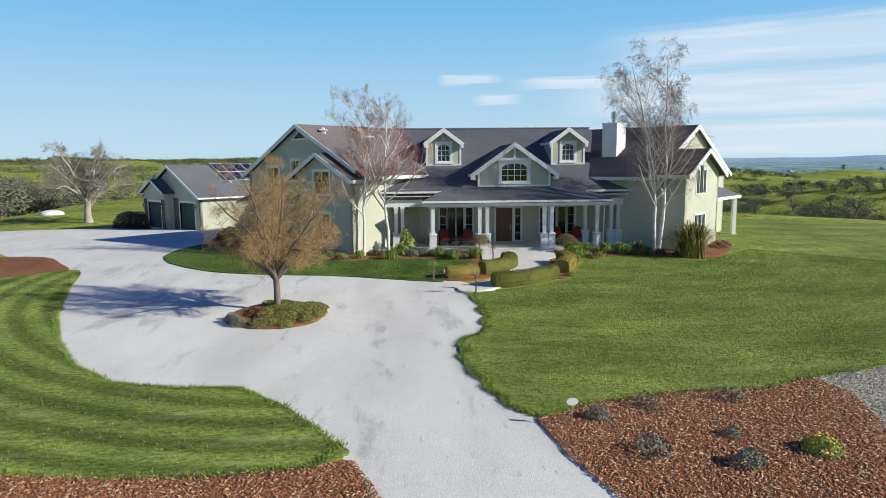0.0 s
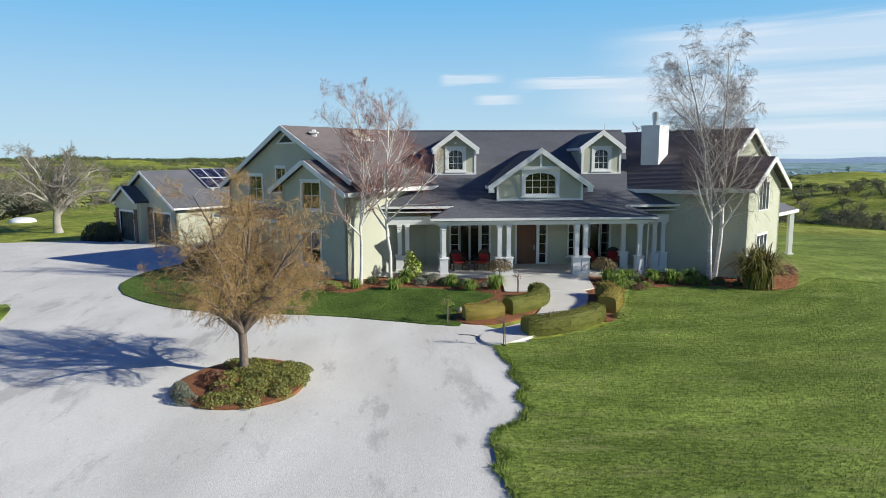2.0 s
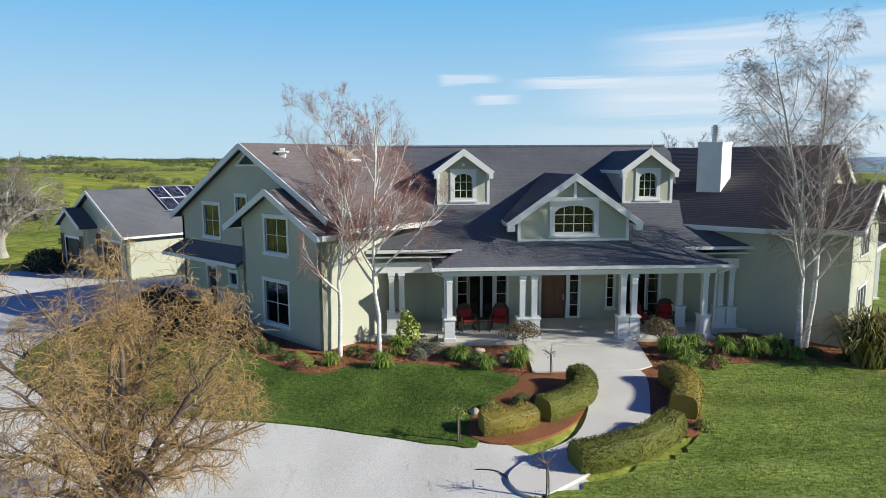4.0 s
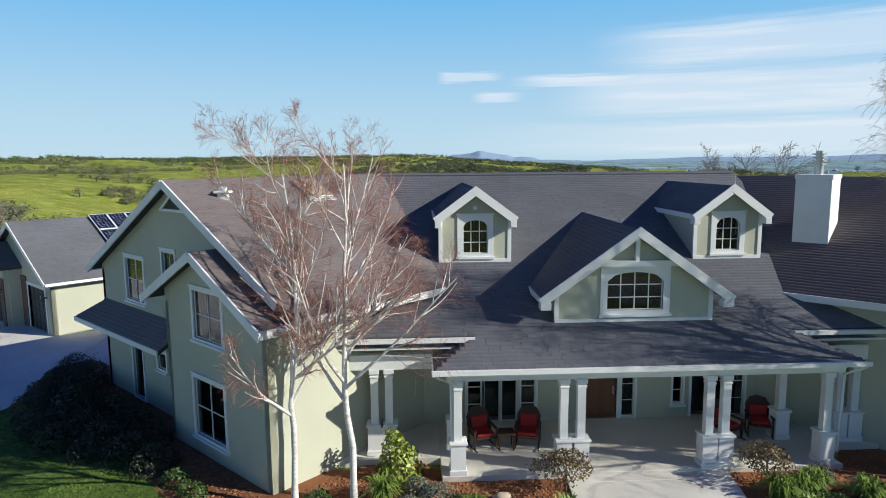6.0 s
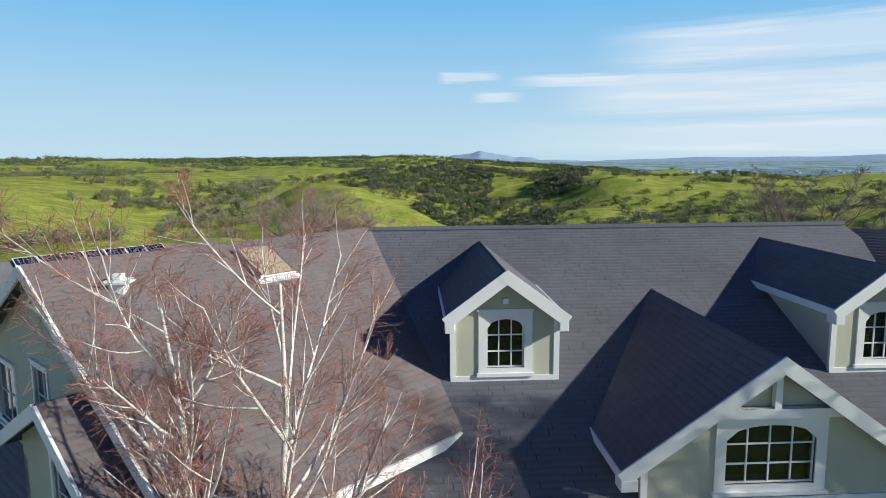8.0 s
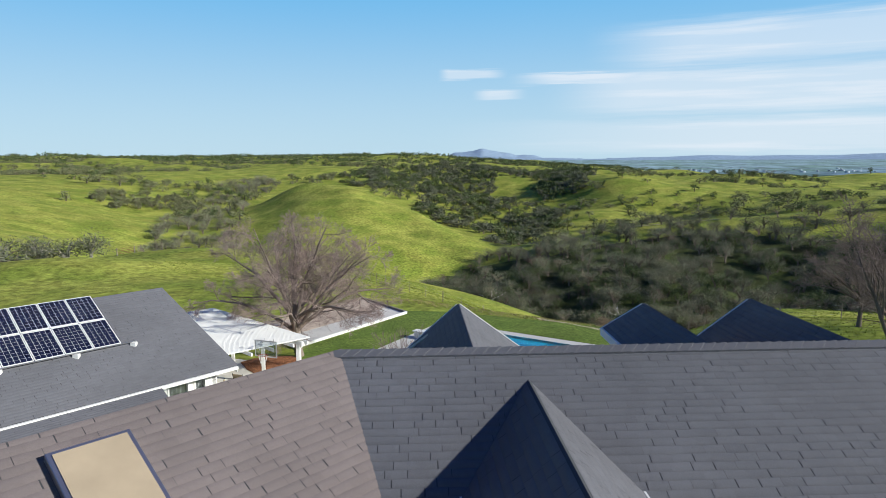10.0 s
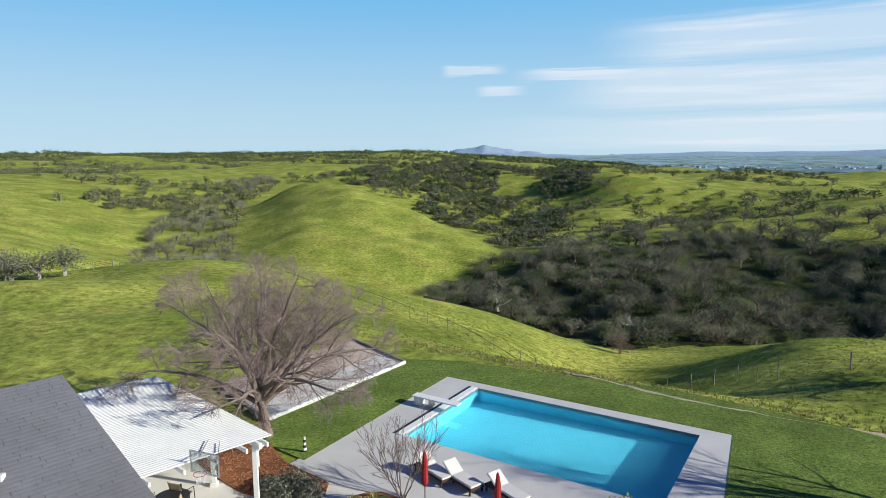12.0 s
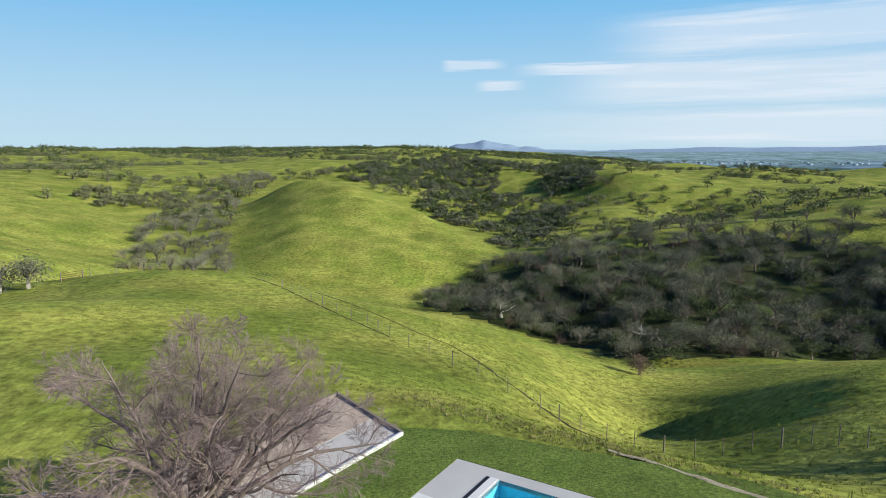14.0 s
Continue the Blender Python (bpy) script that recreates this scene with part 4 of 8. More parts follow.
part("security_camera", bm, TRIM, house, "small white camera box")
bm = bmesh.new()
tube(bm, [(9.36, 4.2, 7.4), (9.36, 4.2, 7.85)], 0.015, 6)
part("roof_rod", bm, METAL, house)
# ridge caps along the main ridge
capbm = bmesh.new()
prism(capbm, [(-0.16, -0.14, -0.075), (0, 0, 0.0), (0, 0, 0.03), (-0.16, -0.15, -0.045)], (0.26, 0, 0))
prism(capbm, [(-0.16, 0.14, -0.075), (0, 0, 0.0), (0, 0, 0.03), (-0.16, 0.15, -0.045)], (0.26, 0, 0))
capme = bpy.data.meshes.new("ridge_cap")
capbm.to_mesh(capme)
capbm.free()
capme.materials.append(SHINGLE)
for k in range(72):
    c = new("ridge_cap", capme)
    c.parent = house
    c.matrix_basis = pose(-2.15 + k * 0.2, RY, RZ + 0.025, 0, -4, 0)

# -- west wing --
def gable(apex, centre, drop=0.12):
    return lambda a: apex - 0.5 * abs(a - centre) - drop


wm = frame_at(*xy(-3.55, 0), -45)
wall(house, wm, -8.2, -2.85, -0.4, gable(6.0, -5.85), [(-6.45, -4.95, 3.5, 4.85), (-6.65, -5.0, 0.62, 2.3)], breaks=(-5.85,))
window(house, wm, -6.45, -4.95, 3.5, 4.85, 2, 2, 0.11, label="white framed upper window")
window(house, wm, -6.65, -5.0, 0.62, 2.3, 2, 2, 0.11, label="white framed lower window")
gm = frame_at(*xy(-2.85, 0), -45)
wall(house, gm, -14.85, -2.9, -0.4, gable(7.85, -8.7), [(-12.65, -11.25, 3.65, 5.1), (-9.75, -8.9, 4.3, 5.55), (-12.55, -11.75, 0.1, 2.2), (-10.55, -9.95, 1.55, 2.1)], breaks=(-8.7,))
window(house, gm, -12.65, -11.25, 3.65, 5.1, 2, 2, 0.11, label="white framed upper window")
window(house, gm, -9.75, -8.9, 4.3, 5.55, 2, 2, 0.1)
window(house, gm, -12.55, -11.75, 0.1, 2.2, 1, 1, 0.1, sill=False, name="glazed_door", label="white framed glazed side door")
window(house, gm, -10.55, -9.95, 1.55, 2.1, 1, 1, 0.1)
cm = frame_at(*xy(0, -2.85), 45)
wall(house, cm, -3.55, 3.4, -0.4, 4.42)
part("side_wall", boxed(-11.0, 2.85, 0, 0.2, -0.4, 4.45, frame_at(*xy(0, -14.85), -135)), SAGE, house)
part("side_wall", boxed(2.85, 3.55, 0, 0.2, -0.4, 4.3, frame_at(*xy(0, -8.2), -135)), SAGE, house)
part("end_wall", boxed(-14.85, -6, 11.2, 11.4, -0.4, 4.45, gm), SAGE, house)
part("floor_slab", boxed(-14.6, -3.0, 0.3, 11.0, -0.4, 0.1, gm), CONCRETE, house)


def P(u, v, z):
    x, y = xy(u, v)
    return (x, y, z)


roof(house, [P(-3.2, -8.7, 7.85), P(-3.2, -2.18, 4.59), P(2.7, -2.18, 4.59), P(5.8, -8.7, 7.85)], SHINGLE_BROWN, label="brown grey shingle slope of the west wing")
roof(house, [P(-3.2, -8.7, 7.85), P(5.7, -8.7, 7.85), P(9.0, -15.3, 4.55), P(-3.2, -15.3, 4.55)])
roof(house, [P(-3.9, -5.85, 6.0), P(-3.9, -2.6, 4.375), P(-2.66, -2.6, 4.375), P(-2.66, -5.85, 6.0)], SHINGLE_BROWN)
roof(house, [P(-3.9, -5.85, 6.0), P(-3.9, -9.0, 4.425), P(-2.86, -9.0, 4.425), P(-2.86, -5.85, 6.0)])
roof(house, [P(-3.85, -15.0, 2.80), P(-3.85, -8.22, 2.80), P(-2.86, -8.22, 3.36), P(-2.86, -14.6, 3.36)], label="shingled canopy over the side door")
boards(house, "bargeboard", [(P(-3.22, -8.7, 7.73), P(-3.22, -15.34, 4.41)), (P(-3.22, -8.7, 7.73), P(-3.22, -2.9, 4.83))], 0.05, 0.24)
boards(house, "bargeboard", [(P(-3.92, -5.85, 5.88), P(-3.92, -9.04, 4.28)), (P(-3.92, -5.85, 5.88), P(-3.92, -2.56, 4.24))], 0.05, 0.24)
boards(house, "fascia", [(P(-3.9, -2.57, 4.28), P(-2.7, -2.57, 4.28)), (P(-3.15, -2.15, 4.49), P(2.2, -2.15, 4.49))], 0.06, 0.2)
boards(house, "fascia", [(P(-3.87, -15.02, 2.72), P(-3.87, -8.24, 2.72)), (P(-3.2, -15.33, 4.45), P(9.0, -15.33, 4.45))], 0.05, 0.16)
part("soffit", boxed(-3.4, 2.4, -0.62, 0.0, 4.36, 4.4, cm), TRIM, house)
boards(house, "corner_board", [(P(-3.57, -2.87, -0.3), P(-3.57, -2.87, 4.2)), (P(-3.57, -8.18, -0.3), P(-3.57, -8.18, 4.25)), (P(-2.87, -14.83, -0.3), P(-2.87, -14.83, 4.5))], 0.1, 0.1)
bm = bmesh.new()
prism(bm, [(-9.35, -0.03, 6.95), (-8.05, -0.03, 6.95), (-8.7, -0.03, 7.35)], (0, 0.03, 0), gm)
part("gable_vent", bm, BLACKMETAL, house, "dark triangular vent")
boards(house, "vent_frame", [(P(-2.9, -9.6, 6.9), P(-2.9, -7.8, 6.9)), (P(-2.9, -8.7, 6.9), P(-2.9, -8.7, 7.6)), (P(-2.9, -9.5, 6.93), P(-2.9, -8.7, 7.42)), (P(-2.9, -7.9, 6.93), P(-2.9, -8.7, 7.42))], 0.05, 0.08)
# roof vent and skylight on the west wing
vx, vy = xy(-1.82, -7.6)
bm = boxed(vx - 0.14, vx + 0.14, vy - 0.14, vy + 0.14, 7.15, 7.42)
box(bm, vx - 0.24, vx + 0.24, vy - 0.24, vy + 0.24, 7.42, 7.5, bevel=0.02)
box(bm, vx - 0.1, vx + 0.1, vy - 0.1, vy + 0.1, 7.5, 7.62, bevel=0.02)
part("roof_vent", bm, TRIM, house, "white metal roof vent")
sk = frame_at(*xy(1.55, -7.75), 45)
tilt = sk @ pose(0, 0, 7.85 - 0.5 * 0.95, math.degrees(math.atan(0.5)), 0, 0)
bm = boxed(-0.48, 0.48, -0.62, 0.62, 0.0, 0.12, tilt, 0.01)
sky_l = part("skylight", bm, METAL, house, "roof skylight in a metal frame")
# the pane's tan reflection is painted as a plain opaque colour
bm = boxed(-0.42, 0.42, -0.56, 0.56, 0.12, 0.135, tilt)
part("pane", bm, CLOTH_TAN, sky_l, "opaque pane in the tan of its reflection")
part("flashing", boxed(-0.55, 0.55, -0.74, -0.62, 0.0, 0.07, tilt), TRIM, sky_l)

# -- east wing --
em = frame_at(*wq(11.5, 0), 45)
wall(house, em, 9.4, 14.7, -0.5, gable(6.05, 12.05), [(11.0, 11.42, 3.35, 4.75), (11.5, 12.0, 3.35, 5.05), (12.08, 12.5, 3.35, 4.75), (10.9, 11.35, 0.9, 2.05), (11.45, 12.0, 0.9, 2.05), (12.1, 12.55, 0.9, 2.05)], breaks=(12.05,))
for a, b, c, d in ((11.0, 11.42, 3.35, 4.75), (11.5, 12.0, 3.35, 5.05), (12.08, 12.5, 3.35, 4.75), (10.9, 11.35, 0.9, 2.05), (11.45, 12.0, 0.9, 2.05), (12.1, 12.55, 0.9, 2.05)):
    window(house, em, a, b, c, d, 1, 2, 0.075, sill=False, label="white framed narrow window")
fm = frame_at(*wq(0, 9.45), -45)
wall(house, fm, 3.0, 11.5, -0.5, 4.35)
gm2 = frame_at(*wq(9.4, 0), 45)
wall(house, gm2, 9.5, 22.0, -0.5, gable(7.68, 15.75), breaks=(15.75,))
part("side_wall", boxed(-9.4, 2.0, 0, 0.2, -0.5, 4.3, frame_at(*wq(0, 22.0), 135)), SAGE, house)
part("side_wall", boxed(-11.5, -9.4, 0, 0.2, -0.5, 4.3, frame_at(*wq(0, 14.7), 135)), SAGE, house)
part("floor_slab", boxed(9.6, 21.8, 0.3, 9.0, -0.4, 0.1, gm2), CONCRETE, house)


def Q(w, q, z):
    x, y = wq(w, q)
    return (x, y, z)


roof(house, [Q(9.72, 15.75, 7.68), Q(9.72, 9.1, 4.355), Q(4.4, 9.1, 4.355), Q(1.2, 15.75, 7.68)], SHINGLE_BROWN, label="brown shingle slope of the east wing")
roof(house, [Q(9.72, 15.75, 7.68), Q(9.72, 22.4, 4.355), Q(-2.5, 22.4, 4.355), Q(1.05, 15.75, 7.68)])
roof(house, [Q(11.87, 12.05, 6.05), Q(11.87, 8.95, 4.5), Q(9.42, 8.95, 4.5), Q(9.42, 12.05, 6.05)], SHINGLE_BROWN)
roof(house, [Q(11.87, 12.05, 6.05), Q(11.87, 15.15, 4.5), Q(9.42, 15.15, 4.5), Q(9.42, 12.05, 6.05)], SHINGLE_BROWN)
boards(house, "bargeboard", [(Q(11.9, 12.05, 5.93), Q(11.9, 8.9, 4.36)), (Q(11.9, 12.05, 5.93), Q(11.9, 15.2, 4.36))], 0.05, 0.26)
boards(house, "bargeboard", [(Q(9.75, 15.75, 7.56), Q(9.75, 12.0, 5.7)), (Q(9.75, 15.75, 7.56), Q(9.75, 22.42, 4.24))], 0.05, 0.26)
boards(house, "fascia", [(Q(11.87, 8.92, 4.4), Q(9.4, 8.92, 4.4)), (Q(9.7, 9.07, 4.26), Q(4.6, 9.07, 4.26)), (Q(11.87, 15.18, 4.4), Q(9.5, 15.18, 4.4))], 0.06, 0.2)
boards(house, "corner_board", [(Q(11.52, 9.42, -0.3), Q(11.52, 9.42, 4.3)), (Q(11.52, 14.68, -0.3), Q(11.52, 14.68, 4.3))], 0.1, 0.1)
roof(house, [Q(10.95, 14.8, 2.84), Q(10.95, 20.9, 2.84), Q(9.42, 20.9, 3.42), Q(9.42, 14.8, 3.42)], label="low side porch roof")
boards(house, "fascia", [(Q(10.97, 14.8, 2.76), Q(10.97, 20.95, 2.76)), (Q(10.95, 20.92, 2.74), Q(9.5, 20.92, 3.28))], 0.05, 0.2)
px, py = wq(10.7, 20.4)
bm = boxed(px - 0.13, px + 0.13, py - 0.13, py + 0.13, -0.4, 2.7)
box(bm, px - 0.2, px + 0.2, py - 0.2, py + 0.2, -0.4, 0.15, bevel=0.01)
part("post", bm, TRIM, house, "square white side porch post")
# chimney
ch = frame_at(*xy(11.6, 4.9), -45)
bm = boxed(0, 1.05, 0, 1.25, 4.2, 7.75, ch)
box(bm, -0.03, 1.08, -0.03, 1.28, 7.68, 7.83, ch, 0.01)
box(bm, -0.02, 1.07, -0.02, 1.27, 5.2, 5.36, ch)
chim = part("chimney", bm, TRIM, house, "white boxed chimney with steel flue")
bm = bmesh.new()
c0 = ch @ Vector((0.52, 0.6, 7.8))
tube(bm, [c0, c0 + Vector((0, 0, 0.35))], 0.14, 12)
for k in range(4):
    tube(bm, [c0 + Vector((0, 0, 0.33 + 0.11 * k)), c0 + Vector((0, 0, 0.38 + 0.11 * k))], 0.21, 12)
tube(bm, [c0 + Vector((0, 0, 0.3)), c0 + Vector((0, 0, 0.8))], 0.12, 10)
part("flue", bm, METAL, chim, "banded steel flue cap")


# -- rear gables --
def rear_gable(cx, half, apex, slope, yend, ystart, east=None):
    for sg in (-1, 1):
        tip = apex - (east if east and sg > 0 else slope) * half
        roof(house, [(cx, yend + 0.3, apex), (cx + sg * half, yend + 0.3, tip), (cx + sg * half, ystart, tip), (cx, ystart, apex)])
        boards(house, "bargeboard", [((cx, yend + 0.32, apex - 0.1), (cx + sg * half, yend + 0.32, tip - 0.1))], 0.05, 0.2)
        boards(house, "fascia", [((cx + sg * (half + 0.01), ystart + 1.0, tip - 0.08), (cx + sg * (half + 0.01), yend + 0.3, tip - 0.08))], 0.05, 0.2)
    m = frame_at(cx, yend, 180)
    wall(house, m, -half + 0.3, half - 0.3, -0.6, lambda a: apex - (east or slope) * abs(a) - 0.12, breaks=(0,))
    tip = apex - (east or slope) * half
    for sg in (-1, 1):
        part("side_wall", boxed(sg * (half - 0.3) - 0.1, sg * (half - 0.3) + 0.1, 0.0, yend - ystart - 1.0, -0.5, tip + 0.05, frame_at(cx, ystart + 1.0, 0)), SAGE, house)


rear_gable(0.5, 3.15, 6.96, 0.88, 17.2, 11.0, 0.74)
rear_gable(5.2, 1.1, 7.36, 0.6, 15.2, 11.0, 0.9)
rear_gable(8.4, 3.0, 7.28, 0.74, 15.9, 11.0)


# ---- garage, terrace roof and back yard ----
garage = thing("garage", "sage green detached garage with grey shingle roof", "garage")
GV0 = -24.1
roof(garage, [P(-2.3, -29.0, 5.33), P(11.7, -29.0, 5.33), P(12.3, -23.7, 2.68), P(-2.3, -23.7, 2.68)], label="grey shingle slope")
roof(garage, [P(-2.3, -29.0, 5.33), P(11.6, -29.0, 5.33), P(11.6, -34.3, 2.68), P(-2.3, -34.3, 2.68)])
ggm = frame_at(*xy(-1.95, 0), -45)
wall(garage, ggm, -33.9, GV0, -0.5, lambda a: 5.21 - 0.5 * abs(a + 29.0), [(-27.6, -25.0, -0.1, 2.15)], breaks=(-29.0,))
gsm = frame_at(*xy(0, GV0), 45)
wall(garage, gsm, -1.95, 9.0, -0.6, 2.62)
for a, b in ((9.0, 9.55), (10.3, 10.62), (11.02, 11.5)):
    part("white_wall", boxed(a, b, 0.0, 0.16, -0.6, 2.62, gsm), TRIM, garage, "white painted wall")
for a, b in ((9.55, 10.3), (10.62, 11.02)):
    part("white_wall", boxed(a, b, 0.0, 0.16, 2.35, 2.62, gsm), TRIM, garage)
    part("white_wall", boxed(a, b, 0.0, 0.16, -0.6, 0.1, gsm), TRIM, garage)
    gw = window(garage, gsm, a, b, 0.1, 2.35, 1, 1, 0.06, sill=False, name="glazed_door", label="white glazed door with pale curtain")
    bm = bmesh.new()
    n_f = 9
    for k in range(n_f):
        x0, x1 = a + (b - a) * k / n_f, a + (b - a) * (k + 1) / n_f
        prism(bm, [(x0, 0.16 + 0.03 * (k % 2), 0.12), (x1, 0.16 + 0.03 * ((k + 1) % 2), 0.12), (x1, 0.17 + 0.03 * ((k + 1) % 2), 0.12), (x0, 0.17 + 0.03 * (k % 2), 0.12)], (0, 0, 2.2), gsm)
    part("curtain", bm, CLOTH_WHITE, gw, "pale folded curtain")
part("end_wall", boxed(-33.9, GV0, 13.3, 13.5, -0.6, 2.7, ggm), TRIM, garage)
bm = bmesh.new()
prism(bm, [(-33.9, 13.3, 2.7), (GV0, 13.3, 2.7), (-29.0, 13.3, 5.15)], (0, 0.2, 0), ggm)
part("end_gable", bm, TRIM, garage)
part("back_wall", boxed(-33.9, -33.7, 0.2, 13.3, -0.6, 2.7, ggm), SAGE, garage)


def garage_door(a0, a1, u, z0, z1):
    m = frame_at(*xy(u, 0), -45)
    bm = boxed(a0, a1, 0.1, 0.16, z0, z1, m)
    d = part("garage_door", bm, DARKDOOR, garage, "dark panelled garage door")
    n = 4
    for r in range(4):
        h = (z1 - z0) / 4
        for c in range(n):
            w = (a1 - a0) / n
            part("panel", boxed(a0 + c * w + 0.07, a0 + (c + 1) * w - 0.07, 0.075, 0.11, z0 + r * h + 0.07, z0 + (r + 1) * h - 0.07, m, 0.01), DARKDOOR, d)
    for x0, x1, y0, y1 in ((a0 - 0.16, a0, z0, z1 + 0.16), (a1, a1 + 0.16, z0, z1 + 0.16), (a0, a1, z1, z1 + 0.16)):
        part("door_casing", boxed(x0, x1, -0.03, 0.12, y0, y1, m), TRIM, d)


garage_door(-27.6, -25.0, -1.95, -0.1, 2.15)
roof(garage, [P(-3.05, -30.7, 4.17), P(-1.9, -30.7, 4.17), P(-1.9, -28.4, 3.02), P(-3.05, -28.4, 3.02)])
roof(garage, [P(-3.05, -30.7, 4.17), P(-1.9, -30.7, 4.17), P(-1.9, -33.0, 3.02), P(-3.05, -33.0, 3.02)])
wall(garage, frame_at(*xy(-2.75, 0), -45), -32.7, -28.7, -0.5, lambda a: 4.05 - 0.5 * abs(a + 30.7), [(-31.9, -29.4, -0.1, 2.15)], breaks=(-30.7,))
veneer_at = frame_at(*xy(-2.75, 0), -45)
for a0, a1 in ((-32.68, -32.05), (-29.25, -28.72)):
    part("stone_pier", boxed(a0, a1, -0.07, 0.0, -0.5, 2.4, veneer_at, bevel=0.02), VENEER, garage, "brown stone veneer pier")
part("stone_pier", boxed(-28.7, -27.78, -0.06, 0.0, -0.5, 2.55, ggm, bevel=0.02), VENEER, garage)
for a, m_ in ((-24.72, ggm), (-28.95, veneer_at), (-32.35, veneer_at)):
    lamp = part("carriage_lamp", boxed(a - 0.07, a + 0.07, -0.30, -0.16, 1.72, 1.98, m_, bevel=0.02), GLASS, garage, "small black carriage lamp")
    bm = boxed(a - 0.10, a + 0.10, -0.33, -0.13, 1.98, 2.03, m_)
    box(bm, a - 0.09, a + 0.09, -0.32, -0.14, 1.68, 1.72, m_)
    box(bm, a - 0.03, a + 0.03, -0.16, 0.01, 1.80, 1.86, m_)
    part("lamp_frame", bm, BLACKMETAL, lamp)
garage_door(-31.9, -29.4, -2.75, -0.1, 2.15)
for v in (-32.7, -28.7):
    part("side_wall", boxed(-0.1, 0.1, 0.2, 0.8, -0.5, 3.0, frame_at(*xy(-2.75, v), -45)), SAGE, garage)
for p, q in ((P(-2.33, -29, 5.22), P(-2.33, -23.68, 2.57)), (P(-2.33, -29, 5.22), P(-2.33, -34.3, 2.57)), (P(-3.08, -30.7, 4.06), P(-3.08, -28.37, 2.9)), (P(-3.08, -30.7, 4.06), P(-3.08, -33.03, 2.9)),
             (P(11.68, -29, 5.12), P(12.26, -23.68, 2.47))):
    boards(garage, "bargeboard", [(p, q)], 0.05, 0.2)
boards(garage, "gutter", [(P(-2.3, -23.64, 2.6), P(12.25, -23.64, 2.6))], 0.1, 0.13)
for u, v in ((-1.97, GV0), (-2.77, -28.7), (-2.77, -32.7)):
    boards(garage, "corner_board", [(P(u, v, -0.4), P(u, v, 2.7))], 0.1, 0.1)
roof(garage, [P(3.0, -23.75, 2.62), P(9.1, -23.75, 2.62), P(8.5, -20.2, 2.15), P(3.0, -20.2, 2.15)], label="low connecting roof")
part("link_wall", boxed(3.2, 8.3, -0.2, 0.0, -0.6, 2.1, frame_at(*xy(0, -20.6), 45)), TRIM, garage)

# solar panels, two rows on the garage's sunny slope
RS = math.degrees(math.atan(0.5))
array = thing("solar_array", "dark blue solar panels in pale frames on the garage roof", "solar array")
for r in range(2):
    for c in range(7):
        u0, v0 = 1.65 + c * 1.0, -29.55 + 0.62 + r * 1.5
        zc = 5.33 - 0.5 * (v0 + 29.0) + 0.13
        x, y = xy(u0, v0)
        tl = frame_at(x, y, 45) @ pose(0, 0, zc, RS, 0, 0)
        pn = part("solar_panel", boxed(0.01, 0.98, -1.62, 0.0, 0.0, 0.04, tl), TRIM, array, "pale framed solar panel")
        bm = bmesh.new()
        for i in range(5):
            for j in range(8):
                box(bm, 0.04 + i * 0.183, 0.04 + i * 0.183 + 0.172, -1.58 + j * 0.193, -1.58 + j * 0.193 + 0.182, 0.041, 0.045, tl)
        part("cell_sheet", bm, SOLAR, pn, kind="stuff")
bm = bmesh.new()
tube(bm, [P(1.4, -25.95, 3.95), P(9.2, -25.95, 3.95)], 0.025, 6)
part("rail", bm, METAL, array)
for u in (2, 4.5, 7, 9.1):
    x, y, z = P(u, -25.95, 3.9)
    part("bracket", boxed(x - 0.1, x + 0.1, y - 0.1, y + 0.1, z - 0.15, z + 0.02), TRIM, array)

# slatted white patio cover
per = thing("patio_cover", "white slatted patio cover on white posts beside the pool", "patio cover")
for k in range(62):
    v = -34.5 + k * 0.15
    bm = bmesh.new()
    bar(bm, P(12.3, v, 2.72), P(17.05 + (k % 2) * 0.02, v, 2.55), 0.105, 0.05)
    part("slat", bm, TRIM, per)
for u in (12.6, 13.7, 14.8, 15.9, 16.7):
    boards(per, "rafter", [(P(u, -34.7, 2.70 - 0.036 * (u - 12.3) - 0.12), P(u, -24.95, 2.70 - 0.036 * (u - 12.3) - 0.12))], 0.07, 0.15)
for u, v in ((16.5, -25.5), (16.5, -28.6), (16.5, -31.6), (16.5, -34.3)):
    x, y = xy(u, v)
    bm = boxed(x - 0.08, x + 0.08, y - 0.08, y + 0.08, -0.42, 2.42)
    box(bm, x - 0.13, x + 0.13, y - 0.13, y + 0.13, -0.42, -0.2)
    part("post", bm, TRIM, per, "white square post")
boards(per, "beam", [(P(16.5, -34.6, 2.38), P(16.5, -25.1, 2.38))], 0.12, 0.2)
x, y = xy(16.5, -25.5)
bm = bmesh.new()
tube(bm, [(x + 0.35, y + 0.1, 2.42), (x + 0.3, y + 0.08, 2.28), (x + 0.1, y, 2.08), (x + 0.1, y, 1.5)], 0.05, 6)
part("downpipe", bm, TRIM, per)

# gravel court with a low white kerb
court = thing("bocce_court", "sandy game court with low white timber edging", "court", kind="structure")
c0 = [Vector(p) for p in ((-1.3, 46.3), (-7.9, 37.9), (-11.6, 42.9), (-5.0, 51.6))]


def court_slab(name, pts, z, t, mat, label=""):
    bm = bmesh.new()
    prism(bm, [(p[0], p[1], z) for p in pts], (0, 0, -t))
    return part(name, bm, mat, court, label)


